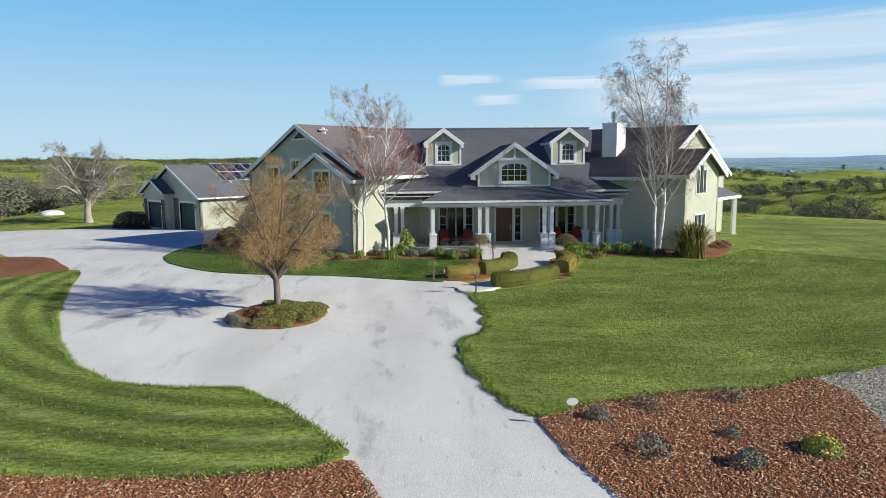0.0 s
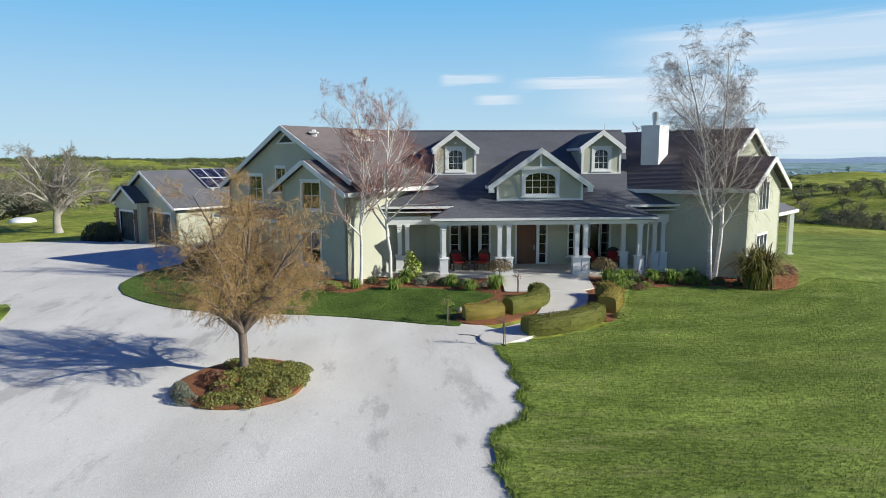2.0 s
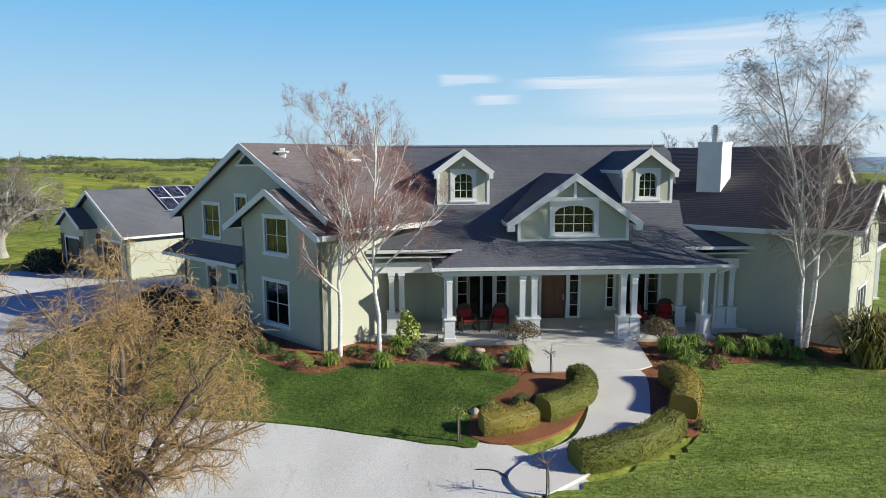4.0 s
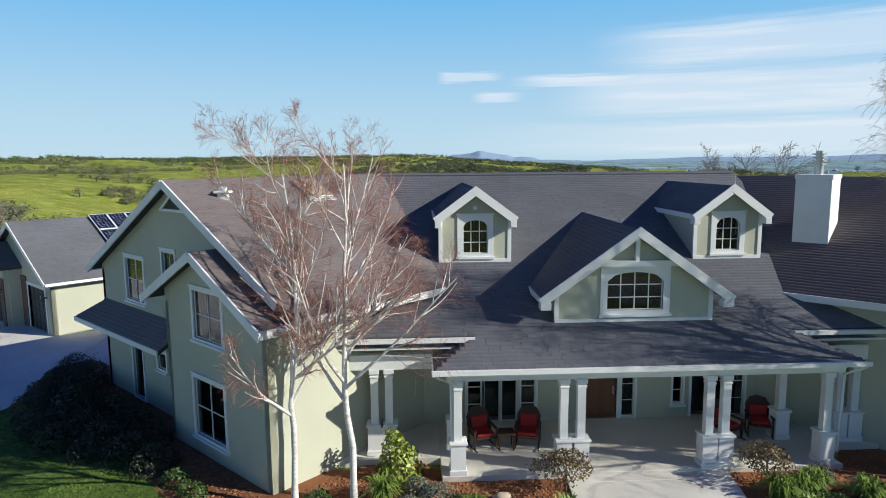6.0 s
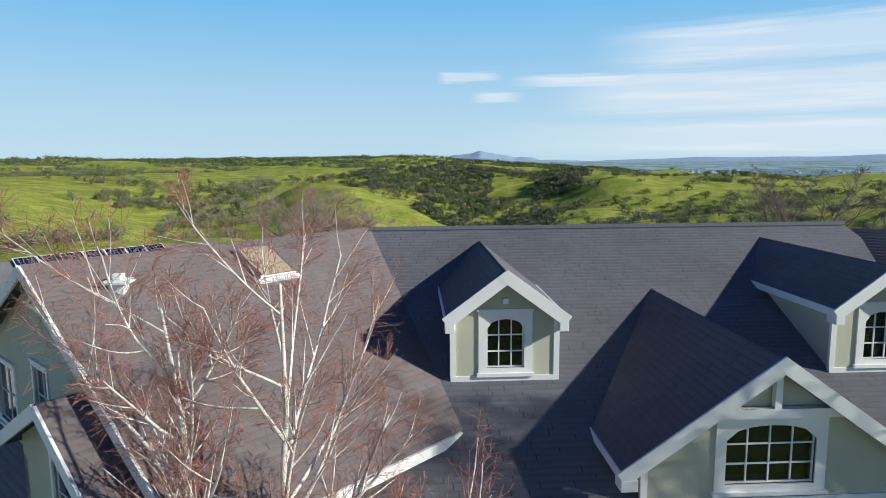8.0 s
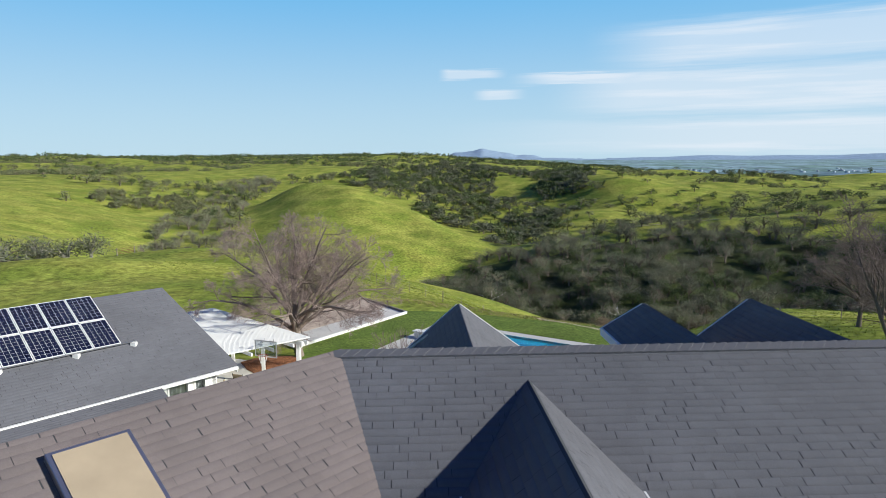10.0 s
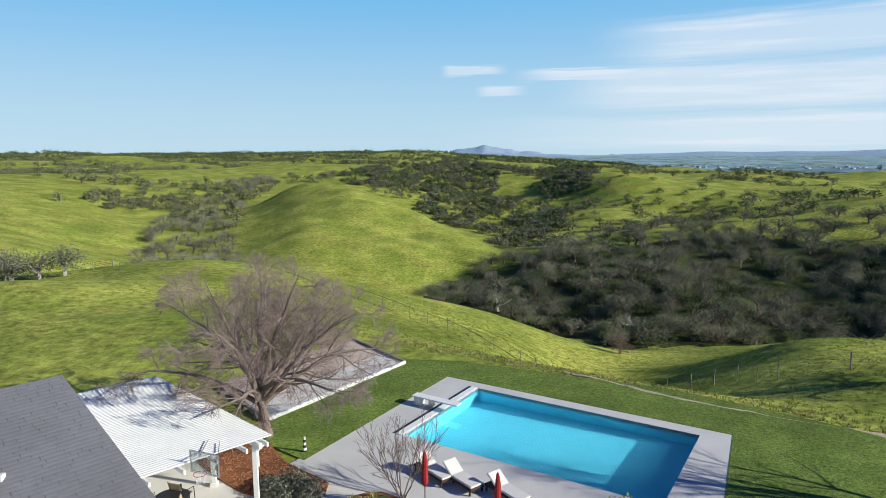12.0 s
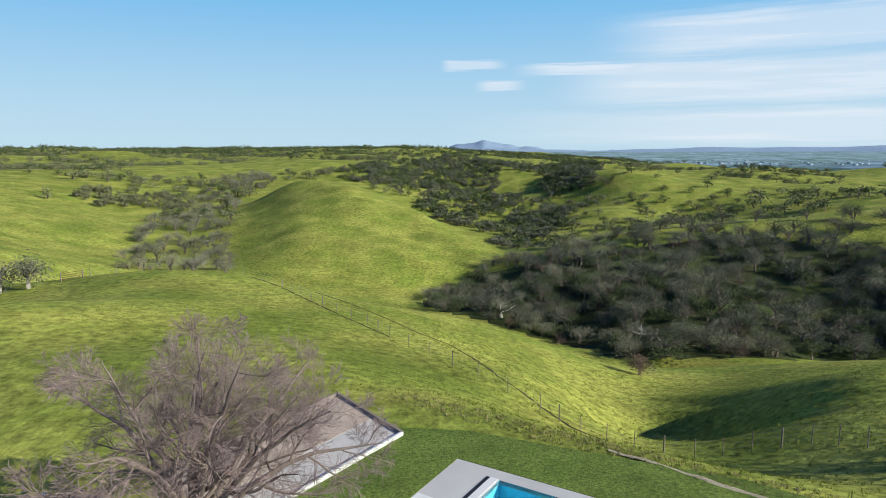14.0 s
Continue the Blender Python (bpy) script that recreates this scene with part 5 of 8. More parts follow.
COURT = material("pale court gravel", (0.60, 0.575, 0.53), 0.95, spec=0.2, vary=0.12, scale=0.8, fine=0.2, fine_scale=18, bump=0.6, bump_scale=25)
court_slab("court_surface", c0, -0.30, 1.8, COURT, "pale gravel surface")
court_slab("clay_surface", [c0[0].lerp(c0[3], 0.40), c0[1].lerp(c0[2], 0.40), c0[1].lerp(c0[2], 0.98), c0[0].lerp(c0[3], 0.98)], -0.285, 0.1, CLAY, "tan clay surface")
for p, q in zip(c0, c0[1:] + c0[:1]):
    bm = bmesh.new()
    bar(bm, (p.x, p.y, -0.26), (q.x, q.y, -0.26), 0.14, 0.22)
    part("kerb", bm, TRIM if p == c0[0] else POSTWOOD, court)
court_slab("retaining_edge", [c0[0], c0[0] + Vector((1.5, 1.0)), c0[3] + Vector((1.2, 1.6)), c0[3]], -0.45, 1.5, SANDSTONE)

sheet("mulch_bed", [(-10.6, 35.2), (-7.4, 31.3), (-5.0, 30.7), (-4.1, 31.75), (-6.1, 33.6), (-7.9, 36.2)], 0.09, MULCH, "bark mulch bed with grey lavender beside the patio", "mulch bed", n=3)
sheet("mulch_bed", [(-3.4, 30.4), (-2.0, 31.0), (-0.5, 29.6), (0.8, 28.6), (0, 27.4), (-2.6, 29.2)], 0.10, MULCH, "bark mulch bed along the pool deck", "mulch bed", n=3)


# -- furniture --
def lounger(x, y, turn, group="pool loungers"):
    t = thing("sun_lounger", "dark wicker sun lounger with pale cushion by the pool", "lounger", group)
    bm = boxed(-0.34, 0.34, -0.95, 0.95, 0.2, 0.3, bevel=0.02)
    part("frame", bm, WICKER, t)
    for lx, ly in ((-0.3, -0.85), (0.3, -0.85), (-0.3, 0.85), (0.3, 0.85)):
        part("leg", boxed(lx - 0.03, lx + 0.03, ly - 0.03, ly + 0.03, 0, 0.2), WICKER, t)
    part("cushion", boxed(-0.32, 0.32, -0.93, 0.3, 0.3, 0.39, bevel=0.03), CLOTH_WHITE, t, "pale cushion")
    part("back_cushion", boxed(-0.32, 0.32, 0.0, 0.68, 0.0, 0.09, pose(0, 0.3, 0.31, 35, 0, 0), 0.03), CLOTH_WHITE, t)
    t.matrix_world = pose(x, y, DZ, 0, 0, turn)
    return t


l0 = lounger(0.05, 32.1, 35)
copy_thing(l0, pose(1.1, 31.4, DZ, 0, 0, 35))
copy_thing(l0, pose(2.75, 30.35, DZ, 0, 0, 35))


def umbrella(x, y):
    t = thing("closed_umbrella", "closed red patio umbrella on a pole", "umbrella", "pool umbrellas")
    bm = bmesh.new()
    tube(bm, [(0, 0, 0), (0, 0, 2.3)], 0.025, 8)
    part("pole", bm, METAL, t)
    bm = bmesh.new()
    tube(bm, [(0, 0, 0.95), (0, 0, 1.1), (0, 0, 1.5), (0.01, 0, 1.9), (0, 0, 2.25), (0, 0, 2.32)], [0.03, 0.13, 0.12, 0.1, 0.05, 0.01], 9)
    part("canopy", bm, RED, t, "folded red canopy")
    bm = bmesh.new()
    tube(bm, [(0, 0, 0), (0, 0, 0.07), (0, 0, 0.1)], [0.25, 0.25, 0.06], 14)
    part("base", bm, BLACKMETAL, t)
    t.matrix_world = pose(x, y, DZ)
    return t


u0 = umbrella(-0.36, 29.6)
copy_thing(u0, pose(2.04, 27.88, DZ))


def patio_chair(x, y, z, turn, label="tan sling patio chair on a curved metal frame", back=CLOTH_TAN, group="patio chairs"):
    t = thing("patio_chair", label, "chair", group)
    part("seat", boxed(-0.26, 0.26, -0.26, 0.26, 0.4, 0.44, bevel=0.015), back, t)
    part("backrest", boxed(-0.26, 0.26, 0.0, 0.04, 0.0, 0.62, pose(0, 0.25, 0.43, -14, 0, 0), 0.01), back, t)
    for sx in (-0.28, 0.28):
        bm = bmesh.new()
        tube(bm, [(sx, -0.3, 0.03), (sx, -0.26, 0.62), (sx, 0.1, 0.66), (sx, 0.3, 0.62), (sx, 0.42, 1.05)], 0.018, 6)
        part("armrest", bm, BLACKMETAL, t)
        bm = bmesh.new()
        tube(bm, [(sx, -0.36, 0.03), (sx, 0.0, 0.015), (sx, 0.36, 0.03)], 0.018, 6)
        part("runner", bm, BLACKMETAL, t)
        part("leg", boxed(sx - 0.015, sx + 0.015, -0.02, 0.02, 0.02, 0.42), BLACKMETAL, t)
    t.matrix_world = pose(x, y, z, 0, 0, turn)
    return t


pc = patio_chair(-8.5, 29.3, DZ - 0.02, 100)
copy_thing(pc, pose(-9.3, 30.6, DZ - 0.02, 0, 0, 160))
copy_thing(pc, pose(-10.2, 29.2, DZ - 0.02, 0, 0, -70))
tb = thing("patio_table", "dark round metal patio table under the patio cover", "table")
bm = bmesh.new()
tube(bm, [(0, 0, 0.70), (0, 0, 0.74)], 0.62, 24)
part("tabletop", bm, BLACKMETAL, tb)
bm = bmesh.new()
tube(bm, [(0, 0, 0.0), (0, 0, 0.04), (0, 0, 0.08), (0, 0, 0.7)], [0.3, 0.3, 0.05, 0.05], 12)
part("pedestal", bm, BLACKMETAL, tb)
tb.matrix_world = pose(-9.4, 29.8, DZ - 0.02)


def club_chair(x, y, turn):
    t = thing("club_chair", "brown wicker armchair with white cushions on the patio", "chair", "patio armchairs")
    part("base", boxed(-0.4, 0.4, -0.4, 0.4, 0.02, 0.3, bevel=0.03), WICKER, t)
    part("seat_cushion", boxed(-0.34, 0.34, -0.4, 0.3, 0.3, 0.44, bevel=0.04), CLOTH_WHITE, t)
    part("back_cushion", boxed(-0.38, 0.38, 0.26, 0.44, 0.3, 0.82, bevel=0.05), CLOTH_WHITE, t)
    for sx in (-0.4, 0.4):
        part("arm", boxed(sx - 0.06, sx + 0.06, -0.4, 0.42, 0.25, 0.58, bevel=0.03), WICKER, t)
    t.matrix_world = pose(x, y, DZ - 0.02, 0, 0, turn)
    return t


cc = club_chair(-4.45, 26.1, 60)
copy_thing(cc, pose(-5.1, 25.15, DZ - 0.02, 0, 0, 60))
hoop = thing("basketball_hoop", "basketball hoop with clear backboard hung from the patio cover", "basketball hoop")
bm = bmesh.new()
for a, b in ((-0.45, 2.7), (0.45, 2.7), (-0.45, 3.1), (0.45, 3.1)):
    tube(bm, [(a, -0.38, b), (a * 0.8 - 0.5, 0.5, 2.85), (a * 0.6 - 1.0, 1.3, 2.85)], 0.018, 6)
part("bracket", bm, METAL, hoop, kind="stuff")
for a, b, c, d in ((-0.65, 0.65, 2.45, 2.5), (-0.65, 0.65, 3.25, 3.3), (-0.65, -0.6, 2.5, 3.25), (0.6, 0.65, 2.5, 3.25)):
    part("backboard_frame", boxed(a, b, -0.42, -0.38, c, d), METAL, hoop)
g = part("backboard", boxed(-0.6, 0.6, -0.405, -0.395, 2.5, 3.25), GLASS, hoop, "clear backboard")
g.visible_shadow = False
bm = bmesh.new()
tube(bm, [(0.23 * math.cos(a), -0.66 + 0.23 * math.sin(a), 2.6) for a in np.linspace(0, 2 * math.pi, 17)], 0.012, 5)
part("rim", bm, RED, hoop, "orange red rim")
bm = bmesh.new()
for a in np.linspace(0, 2 * math.pi, 13)[:-1]:
    tube(bm, [(0.22 * math.cos(a), -0.66 + 0.22 * math.sin(a), 2.59), (0.12 * math.cos(a + 0.4), -0.66 + 0.12 * math.sin(a + 0.4), 2.2)], 0.008, 4)
part("net", bm, TRIM, hoop, kind="stuff")
hoop.matrix_world = pose(-7.24, 27.82, DZ + 0.55, 0, 0, -23) @ Matrix.Diagonal((0.88, 0.88, 0.88, 1))


def porch_chair(x, y, turn):
    t = thing("rocking_chair", "dark wicker porch chair with red cushion", "chair", "porch chairs")
    part("seat", boxed(-0.3, 0.3, -0.3, 0.3, 0.33, 0.4, bevel=0.02), WICKER, t)
    part("cushion", boxed(-0.27, 0.27, -0.28, 0.26, 0.4, 0.5, bevel=0.03), RED, t, "red seat cushion")
    bm = bmesh.new()
    prism(bm, [(-0.32, 0, 0), (0.32, 0, 0), (0.34, 0, 0.45), (0.22, 0, 0.66), (0, 0, 0.72), (-0.22, 0, 0.66), (-0.34, 0, 0.45)], (0, 0.06, 0), pose(0, 0.28, 0.36, -14, 0, 0))
    part("backrest", bm, WICKER, t)
    part("back_cushion", boxed(-0.25, 0.25, -0.06, 0.0, 0.06, 0.4, pose(0, 0.28, 0.42, -14, 0, 0), 0.02), RED, t)
    for sx in (-0.33, 0.33):
        part("arm", boxed(sx - 0.04, sx + 0.04, -0.3, 0.34, 0.58, 0.63, bevel=0.01), WICKER, t)
        part("leg", boxed(sx - 0.025, sx + 0.025, -0.28, -0.23, 0.04, 0.6), WICKER, t)
        part("leg", boxed(sx - 0.025, sx + 0.025, 0.24, 0.29, 0.04, 0.6), WICKER, t)
        bm = bmesh.new()
        tube(bm, [(sx, -0.42, 0.06), (sx, 0, 0.02), (sx, 0.5, 0.09)], 0.02, 5)
        part("rocker", bm, WICKER, t)
    t.matrix_world = pose(x, y, 0.2, 0, 0, turn)
    return t


rc = porch_chair(1.0, 1.6, 15)
copy_thing(rc, pose(2.3, 1.6, 0.2, 0, 0, -15))
copy_thing(rc, pose(8.2, 1.7, 0.2, 0, 0, 20))
copy_thing(rc, pose(9.3, 1.9, 0.2, 0, 0, -20))
pt = thing("side_table", "small dark porch table between the chairs", "table")
part("tabletop", boxed(-0.25, 0.25, -0.25, 0.25, 0.46, 0.5, bevel=0.01), WICKER, pt)
for sx, sy in ((-0.2, -0.2), (0.2, -0.2), (-0.2, 0.2), (0.2, 0.2)):
    part("leg", boxed(sx - 0.02, sx + 0.02, sy - 0.02, sy + 0.02, 0, 0.46), WICKER, pt)
pt.matrix_world = pose(1.65, 1.5, 0.2)


# small white sign on a stake in the mulch
sg = thing("garden_sign", "small white round sign on a thin stake in the mulch", "sign")
bm = bmesh.new()
tube(bm, [(0, 0, 0), (0, 0, 0.55)], 0.012, 6)
part("stake", bm, METAL, sg)
bm = bmesh.new()
prism(bm, [(0.14 * math.cos(a), -0.012, 0.62 + 0.09 * math.sin(a)) for a in np.linspace(0, 2 * math.pi, 15)[:-1]], (0, 0.02, 0))
part("plate", bm, TRIM, sg, "white oval plate")
sg.matrix_world = pose(2.55, -23.95, gz(2.55, -23.95))
# white pole lamp stub on the patio edge
bl = thing("bollard_light", "short white bollard light on the patio", "bollard light")
bm = bmesh.new()
tube(bm, [(0, 0, 0), (0, 0, 0.7), (0, 0, 0.72), (0, 0, 0.86), (0, 0, 0.92)], [0.06, 0.06, 0.11, 0.12, 0.02], 10)
part("body", bm, TRIM, bl)
bl.matrix_world = pose(-8.2, 25.8, DZ)


# pasture fence along the knoll
fence = thing("pasture_fence", "weathered post and wire fence across the pasture", "fence")
fp = [(-46, 108), (-25.5, 110.5), (-18.7, 104.5), (-11.4, 91.5), (-5.5, 82), (-3, 76.5), (0.6, 71), (4.3, 65.5), (8.4, 61), (10.4, 57.5), (13.4, 55.5), (16.5, 53.5), (19.8, 53), (22.5, 51.5), (24, 49), (37, 46)]
posts = []
for (x0, y0), (x1, y1) in zip(fp, fp[1:]):
    k = max(2, int(math.hypot(x1 - x0, y1 - y0) / 3.4))
    for i in range(k):
        posts.append((x0 + (x1 - x0) * i / k, y0 + (y1 - y0) * i / k))
for i, (x, y) in enumerate(posts):
    z = gz(x, y)
    bm = bmesh.new()
    tube(bm, [(x, y, z - 0.3), (x + 0.03 * math.sin(i), y, z + 1.25)], 0.055 if i % 4 == 0 else 0.03, 6)
    part("fence_post", bm, POSTWOOD, fence)
for h in (0.4, 0.75, 1.1):
    bm = bmesh.new()
    tube(bm, [(x, y, gz(x, y) + h) for x, y in posts], 0.004, 4)
    part("wire", bm, METAL, fence)
# white tank in the west field
tank = thing("water_tank", "low white domed water tank in the west field", "tank")
bm = bmesh.new()
tube(bm, [(0, 0, 0), (0, 0, 0.7), (0, 0, 1.1), (0, 0, 1.35), (0, 0, 1.42)], [2.4, 2.4, 2.1, 1.2, 0.2], 24)
part("body", bm, TRIM, tank)
tank.matrix_world = pose(-44, 41, gz(-44, 41) - 0.3) @ Matrix.Diagonal((0.55, 0.55, 0.6, 1))


# ---- trees ----
def tubes(pts, rad, sides):
    """Tapered tubes along many polylines at once: pts (N, m, 3), rad (N, m)."""
    N, m, _ = pts.shape
    d = np.gradient(pts, axis=1)
    d /= np.linalg.norm(d, axis=2, keepdims=True) + 1e-9
    ref = np.where(np.abs(d[..., 2:3]) > 0.9, np.array([1.0, 0, 0]), np.array([0, 0, 1.0]))
    s = np.cross(d, ref)
    s /= np.linalg.norm(s, axis=2, keepdims=True) + 1e-9
    t = np.cross(d, s)
    a = np.linspace(0, 2 * np.pi, sides, endpoint=False)
    ring = pts[:, :, None, :] + rad[:, :, None, None] * (np.cos(a)[None, None, :, None] * s[:, :, None, :] + np.sin(a)[None, None, :, None] * t[:, :, None, :])
    idx = np.arange(N * m * sides).reshape(N, m, sides)
    nx = np.roll(idx, -1, axis=2)
    F = np.stack([idx[:, :-1], nx[:, :-1], nx[:, 1:], idx[:, 1:]], -1).reshape(-1, 4)
    return ring.reshape(-1, 3), F


def run(rng, base, aim, length, m, wander, lift):
    """Grow polylines from base along aim; wander bends them, lift draws them up (or down)."""
    N = len(base)
    pts = np.zeros((N, m, 3))
    pts[:, 0] = base
    d = aim / np.linalg.norm(aim, axis=1, keepdims=True)
    for k in range(1, m):
        d = d + rng.normal(0, wander, (N, 3)) + np.array([0, 0, lift])
        d /= np.linalg.norm(d, axis=1, keepdims=True)
        pts[:, k] = pts[:, k - 1] + d * (length / (m - 1))[:, None]
    return pts


def sprout(rng, pts, rad, n, lo, hi, angle, spread, taper, ratio, up=0.0):
    """Children of each polyline: their bases, aims, radii and lengths."""
    N, m, _ = pts.shape
    plen = np.linalg.norm(np.diff(pts, axis=1), axis=2).sum(1)
    par = np.repeat(np.arange(N), n)
    f = lo + (hi - lo) * ((np.tile(np.arange(n), N) + rng.random(N * n)) / n)
    pos = f * (m - 1)
    i = np.minimum(pos.astype(int), m - 2)
    w = (pos - i)[:, None]
    base = pts[par, i] * (1 - w) + pts[par, i + 1] * w
    d = pts[par, i + 1] - pts[par, i]
    d /= np.linalg.norm(d, axis=1, keepdims=True) + 1e-9
    r = rng.normal(size=(N * n, 3))
    side = np.cross(d, r)
    side /= np.linalg.norm(side, axis=1, keepdims=True) + 1e-9
    a = np.radians(rng.normal(angle, spread, N * n))[:, None]
    aim = d * np.cos(a) + side * np.sin(a) + np.array([0, 0, up])
    r0 = (rad[par, i] * (1 - w[:, 0]) + rad[par, i + 1] * w[:, 0]) * taper
    ln = plen[par] * ratio * (1.15 - 0.6 * f) * rng.uniform(0.7, 1.2, N * n)
    return base, aim, r0, ln


def tree(name, label, category, trunks, levels, seed, bark, twig, group="", bark_levels=2, min_r=0.005, height=None, spread=None, tip=0.14):
    """A bare tree: trunks are (base, tip, radius); each level is (n, from, to, angle, spread, taper, ratio, points, wander, lift, up).
    The grown tree is drawn out to its height and to the reach of its crown (metres above, and half width about, its foot)."""
    rng = np.random.default_rng(seed)
    base = np.array([t[0] for t in trunks], float)
    ends = np.array([t[1] for t in trunks], float)
    m = 12
    s = np.linspace(0, 1, m)[None, :, None]
    pts = base[:, None] * (1 - s) + ends[:, None] * s
    L = np.linalg.norm(ends - base, axis=1)
    wob = np.cumsum(rng.normal(0, 0.035, (len(base), m, 3)), axis=1) * np.sin(np.pi * s) * L[:, None, None] * 0.25
    bow = np.array([t[3] if len(t) > 3 else (0, 0, 0) for t in trunks], float)
    pts = pts + wob + bow[:, None] * np.sin(np.pi * s)
    pts[:, 0] = base
    for i in range(1, len(base)):
        if base[i, 2] > base[0, 2] + 0.5:
            stems = np.concatenate([pts[j] for j in range(i) if base[j, 2] < base[0, 2] + 0.5])
            near = stems[np.argmin(np.linalg.norm(stems - base[i], axis=1))]
            pts[i] += (near - base[i])[None] * (1 - s[0]) ** 2
    rad = np.array([t[2] for t in trunks])[:, None] * (1 - (1 - tip) * np.linspace(0, 1, m) ** 1.4)[None]
    rad[:, 0] *= 1.35
    grown = [(pts, rad)]
    for k, (n, lo, hi, ang, spr, tap, ratio, mm, wan, lift, up) in enumerate(levels):
        b, a, r0, ln = sprout(rng, pts, rad, n, lo, hi, ang, spr, tap, ratio, up)
        pts = run(rng, b, a, ln, mm, wan, lift)
        rad = np.maximum(r0[:, None] * np.linspace(1, 0.3, mm)[None], min_r)
        grown.append((pts, rad))
    foot = base[0]
    allp = np.concatenate([p.reshape(-1, 3) for p, _ in grown]) - foot
    k = np.ones(3)
    if height:
        k[2] = height / np.percentile(allp[:, 2], 99.95)
    if spread:
        k[:2] = spread / np.percentile(np.abs(allp[:, :2]), 98.8, axis=0)
    grown = [((p - foot) * k + foot, r) for p, r in grown]
    top = thing(name, label, category, group)
    for i in range(len(base)):
        raw("trunk", *tubes(grown[0][0][i:i + 1], grown[0][1][i:i + 1], 10), bark, top, smooth=True)
    LV, LF, TV, TF, nl, nt = [], [], [], [], 0, 0
    for lev, (p, r) in enumerate(grown[1:]):
        if lev == 0:
            for i in range(len(p)):
                raw("limb", *tubes(p[i:i + 1], r[i:i + 1], 6), bark, top, smooth=True)
            continue
        v, f = tubes(p, r, 4 if lev == 1 else 3)
        if lev < bark_levels:
            LV.append(v), LF.append(f + nl)
            nl += len(v)
        else:
            TV.append(v), TF.append(f + nt)
            nt += len(v)
    if LV:
        raw("branchwork", np.concatenate(LV), np.concatenate(LF), bark, top, smooth=True, kind="stuff")
    raw("crown", np.concatenate(TV), np.concatenate(TF), twig, top, "fine bare twigs", kind="stuff")
    return top


tree("birch_tree", "two-stemmed bare white birch with fine reddish twigs beside the house", "birch tree",
     [((-3.88, -1.1, -0.05), (-3.85, -1.15, 7.4), 0.08, (0.12, 0, 0)), ((-2.45, -1.0, -0.05), (-2.5, -0.9, 7.6), 0.085, (-0.12, 0, 0))],
     [(16, 0.3, 0.97, 46, 7, 0.74, 0.45, 10, 0.04, 0.035, 0.0), (8, 0.25, 1.0, 38, 8, 0.72, 0.42, 8, 0.05, 0.035, 0.03), (9, 0.15, 1.0, 38, 14, 0.42, 0.6, 6, 0.08, 0.02, 0.02), (5, 0.15, 1.0, 42, 18, 0.6, 0.8, 5, 0.09, -0.05, -0.02)],
     143, BIRCH, TWIG_RED, "birch trees", min_r=0.0025, height=9.75, tip=0.22)
tree("birch_tree", "tall bare white birch with thin grey twigs beside the east wing", "birch tree",
     [((13.12, -1.25, -0.05), (11.5, -1.3, 11.5), 0.105, (0.4, 0, 0)), ((13.42, -1.15, -0.05), (13.65, -1.0, 11.7), 0.10, (0.2, 0, 0))],
     [(22, 0.24, 0.97, 40, 7, 0.58, 0.31, 10, 0.05, 0.05, 0.03), (8, 0.2, 1.0, 38, 12, 0.5, 0.46, 7, 0.09, 0.02, 0.05), (9, 0.1, 1.0, 45, 18, 0.5, 0.65, 6, 0.12, -0.08, -0.05), (4, 0.3, 1.0, 40, 15, 0.6, 0.9, 5, 0.1, -0.28, -0.1)],
     308, BIRCH, TWIG_GREY, "birch trees", min_r=0.0028, height=12.3)


def dome_limbs(foot, trunk_r, fork, rings, limb_r, top):
    """A short trunk with rings of limbs that spread into a dome: rings are (number, first turn, rise, reach)."""
    x, y, z = foot
    out = [(foot, (x, y, z + top), trunk_r)]
    for n, first, rise, reach in rings:
        for k in range(n):
            turn = first + k * 2 * math.pi / n + 0.25 * math.sin(5 * k + first)
            far = reach * (0.92 + 0.16 * math.sin(3 * k + 7 * first) ** 2)
            out.append(((x, y, z + fork + 0.12 * (k % 3)), (x + far * math.cos(rise) * math.cos(turn), y + far * math.cos(rise) * math.sin(turn), z + fork + far * math.sin(rise)), limb_r, (0, 0, 0.12 * reach * math.cos(rise))))
    return out


tree("willow_tree", "curly willow with golden brown bare twigs in a drive bed", "willow tree",
     dome_limbs((-6.46, -12.84, -0.46), 0.135, 1.0, [(6, 0.1, 0.55, 2.3), (5, 0.8, 0.95, 3.0), (3, 1.3, 1.3, 3.6)], 0.075, 3.4),
     [(6, 0.2, 1.0, 46, 14, 0.6, 0.45, 9, 0.16, 0.05, 0.12), (9, 0.1, 1.0, 48, 18, 0.5, 0.6, 8, 0.26, 0.0, 0.03), (12, 0.05, 1.0, 50, 25, 0.5, 0.85, 9, 0.38, -0.10, -0.05)],
     31, BARK, TWIG_GOLD, min_r=0.0036, height=6.2, spread=2.55)
tree("shade_tree", "large bare spreading shade tree beside the patio cover", "shade tree",
     dome_limbs((-7.45, 36.3, -0.5), 0.21, 1.7, [(6, 0.2, 0.35, 4.9), (5, 0.7, 0.8, 5.2), (3, 1.6, 1.2, 5.4)], 0.115, 6.0),
     [(7, 0.22, 1.0, 48, 14, 0.6, 0.40, 10, 0.10, 0.0, 0.02), (9, 0.12, 1.0, 44, 14, 0.5, 0.55, 8, 0.10, 0.01, 0.0), (8, 0.1, 1.0, 38, 12, 0.5, 0.66, 6, 0.10, 0.01, 0.0), (3, 0.1, 1.0, 32, 12, 0.6, 0.7, 4, 0.08, 0.01, 0.0)],
     47, BARK_PALE, TWIG_BROWN, min_r=0.005, height=8.5, spread=5.7)
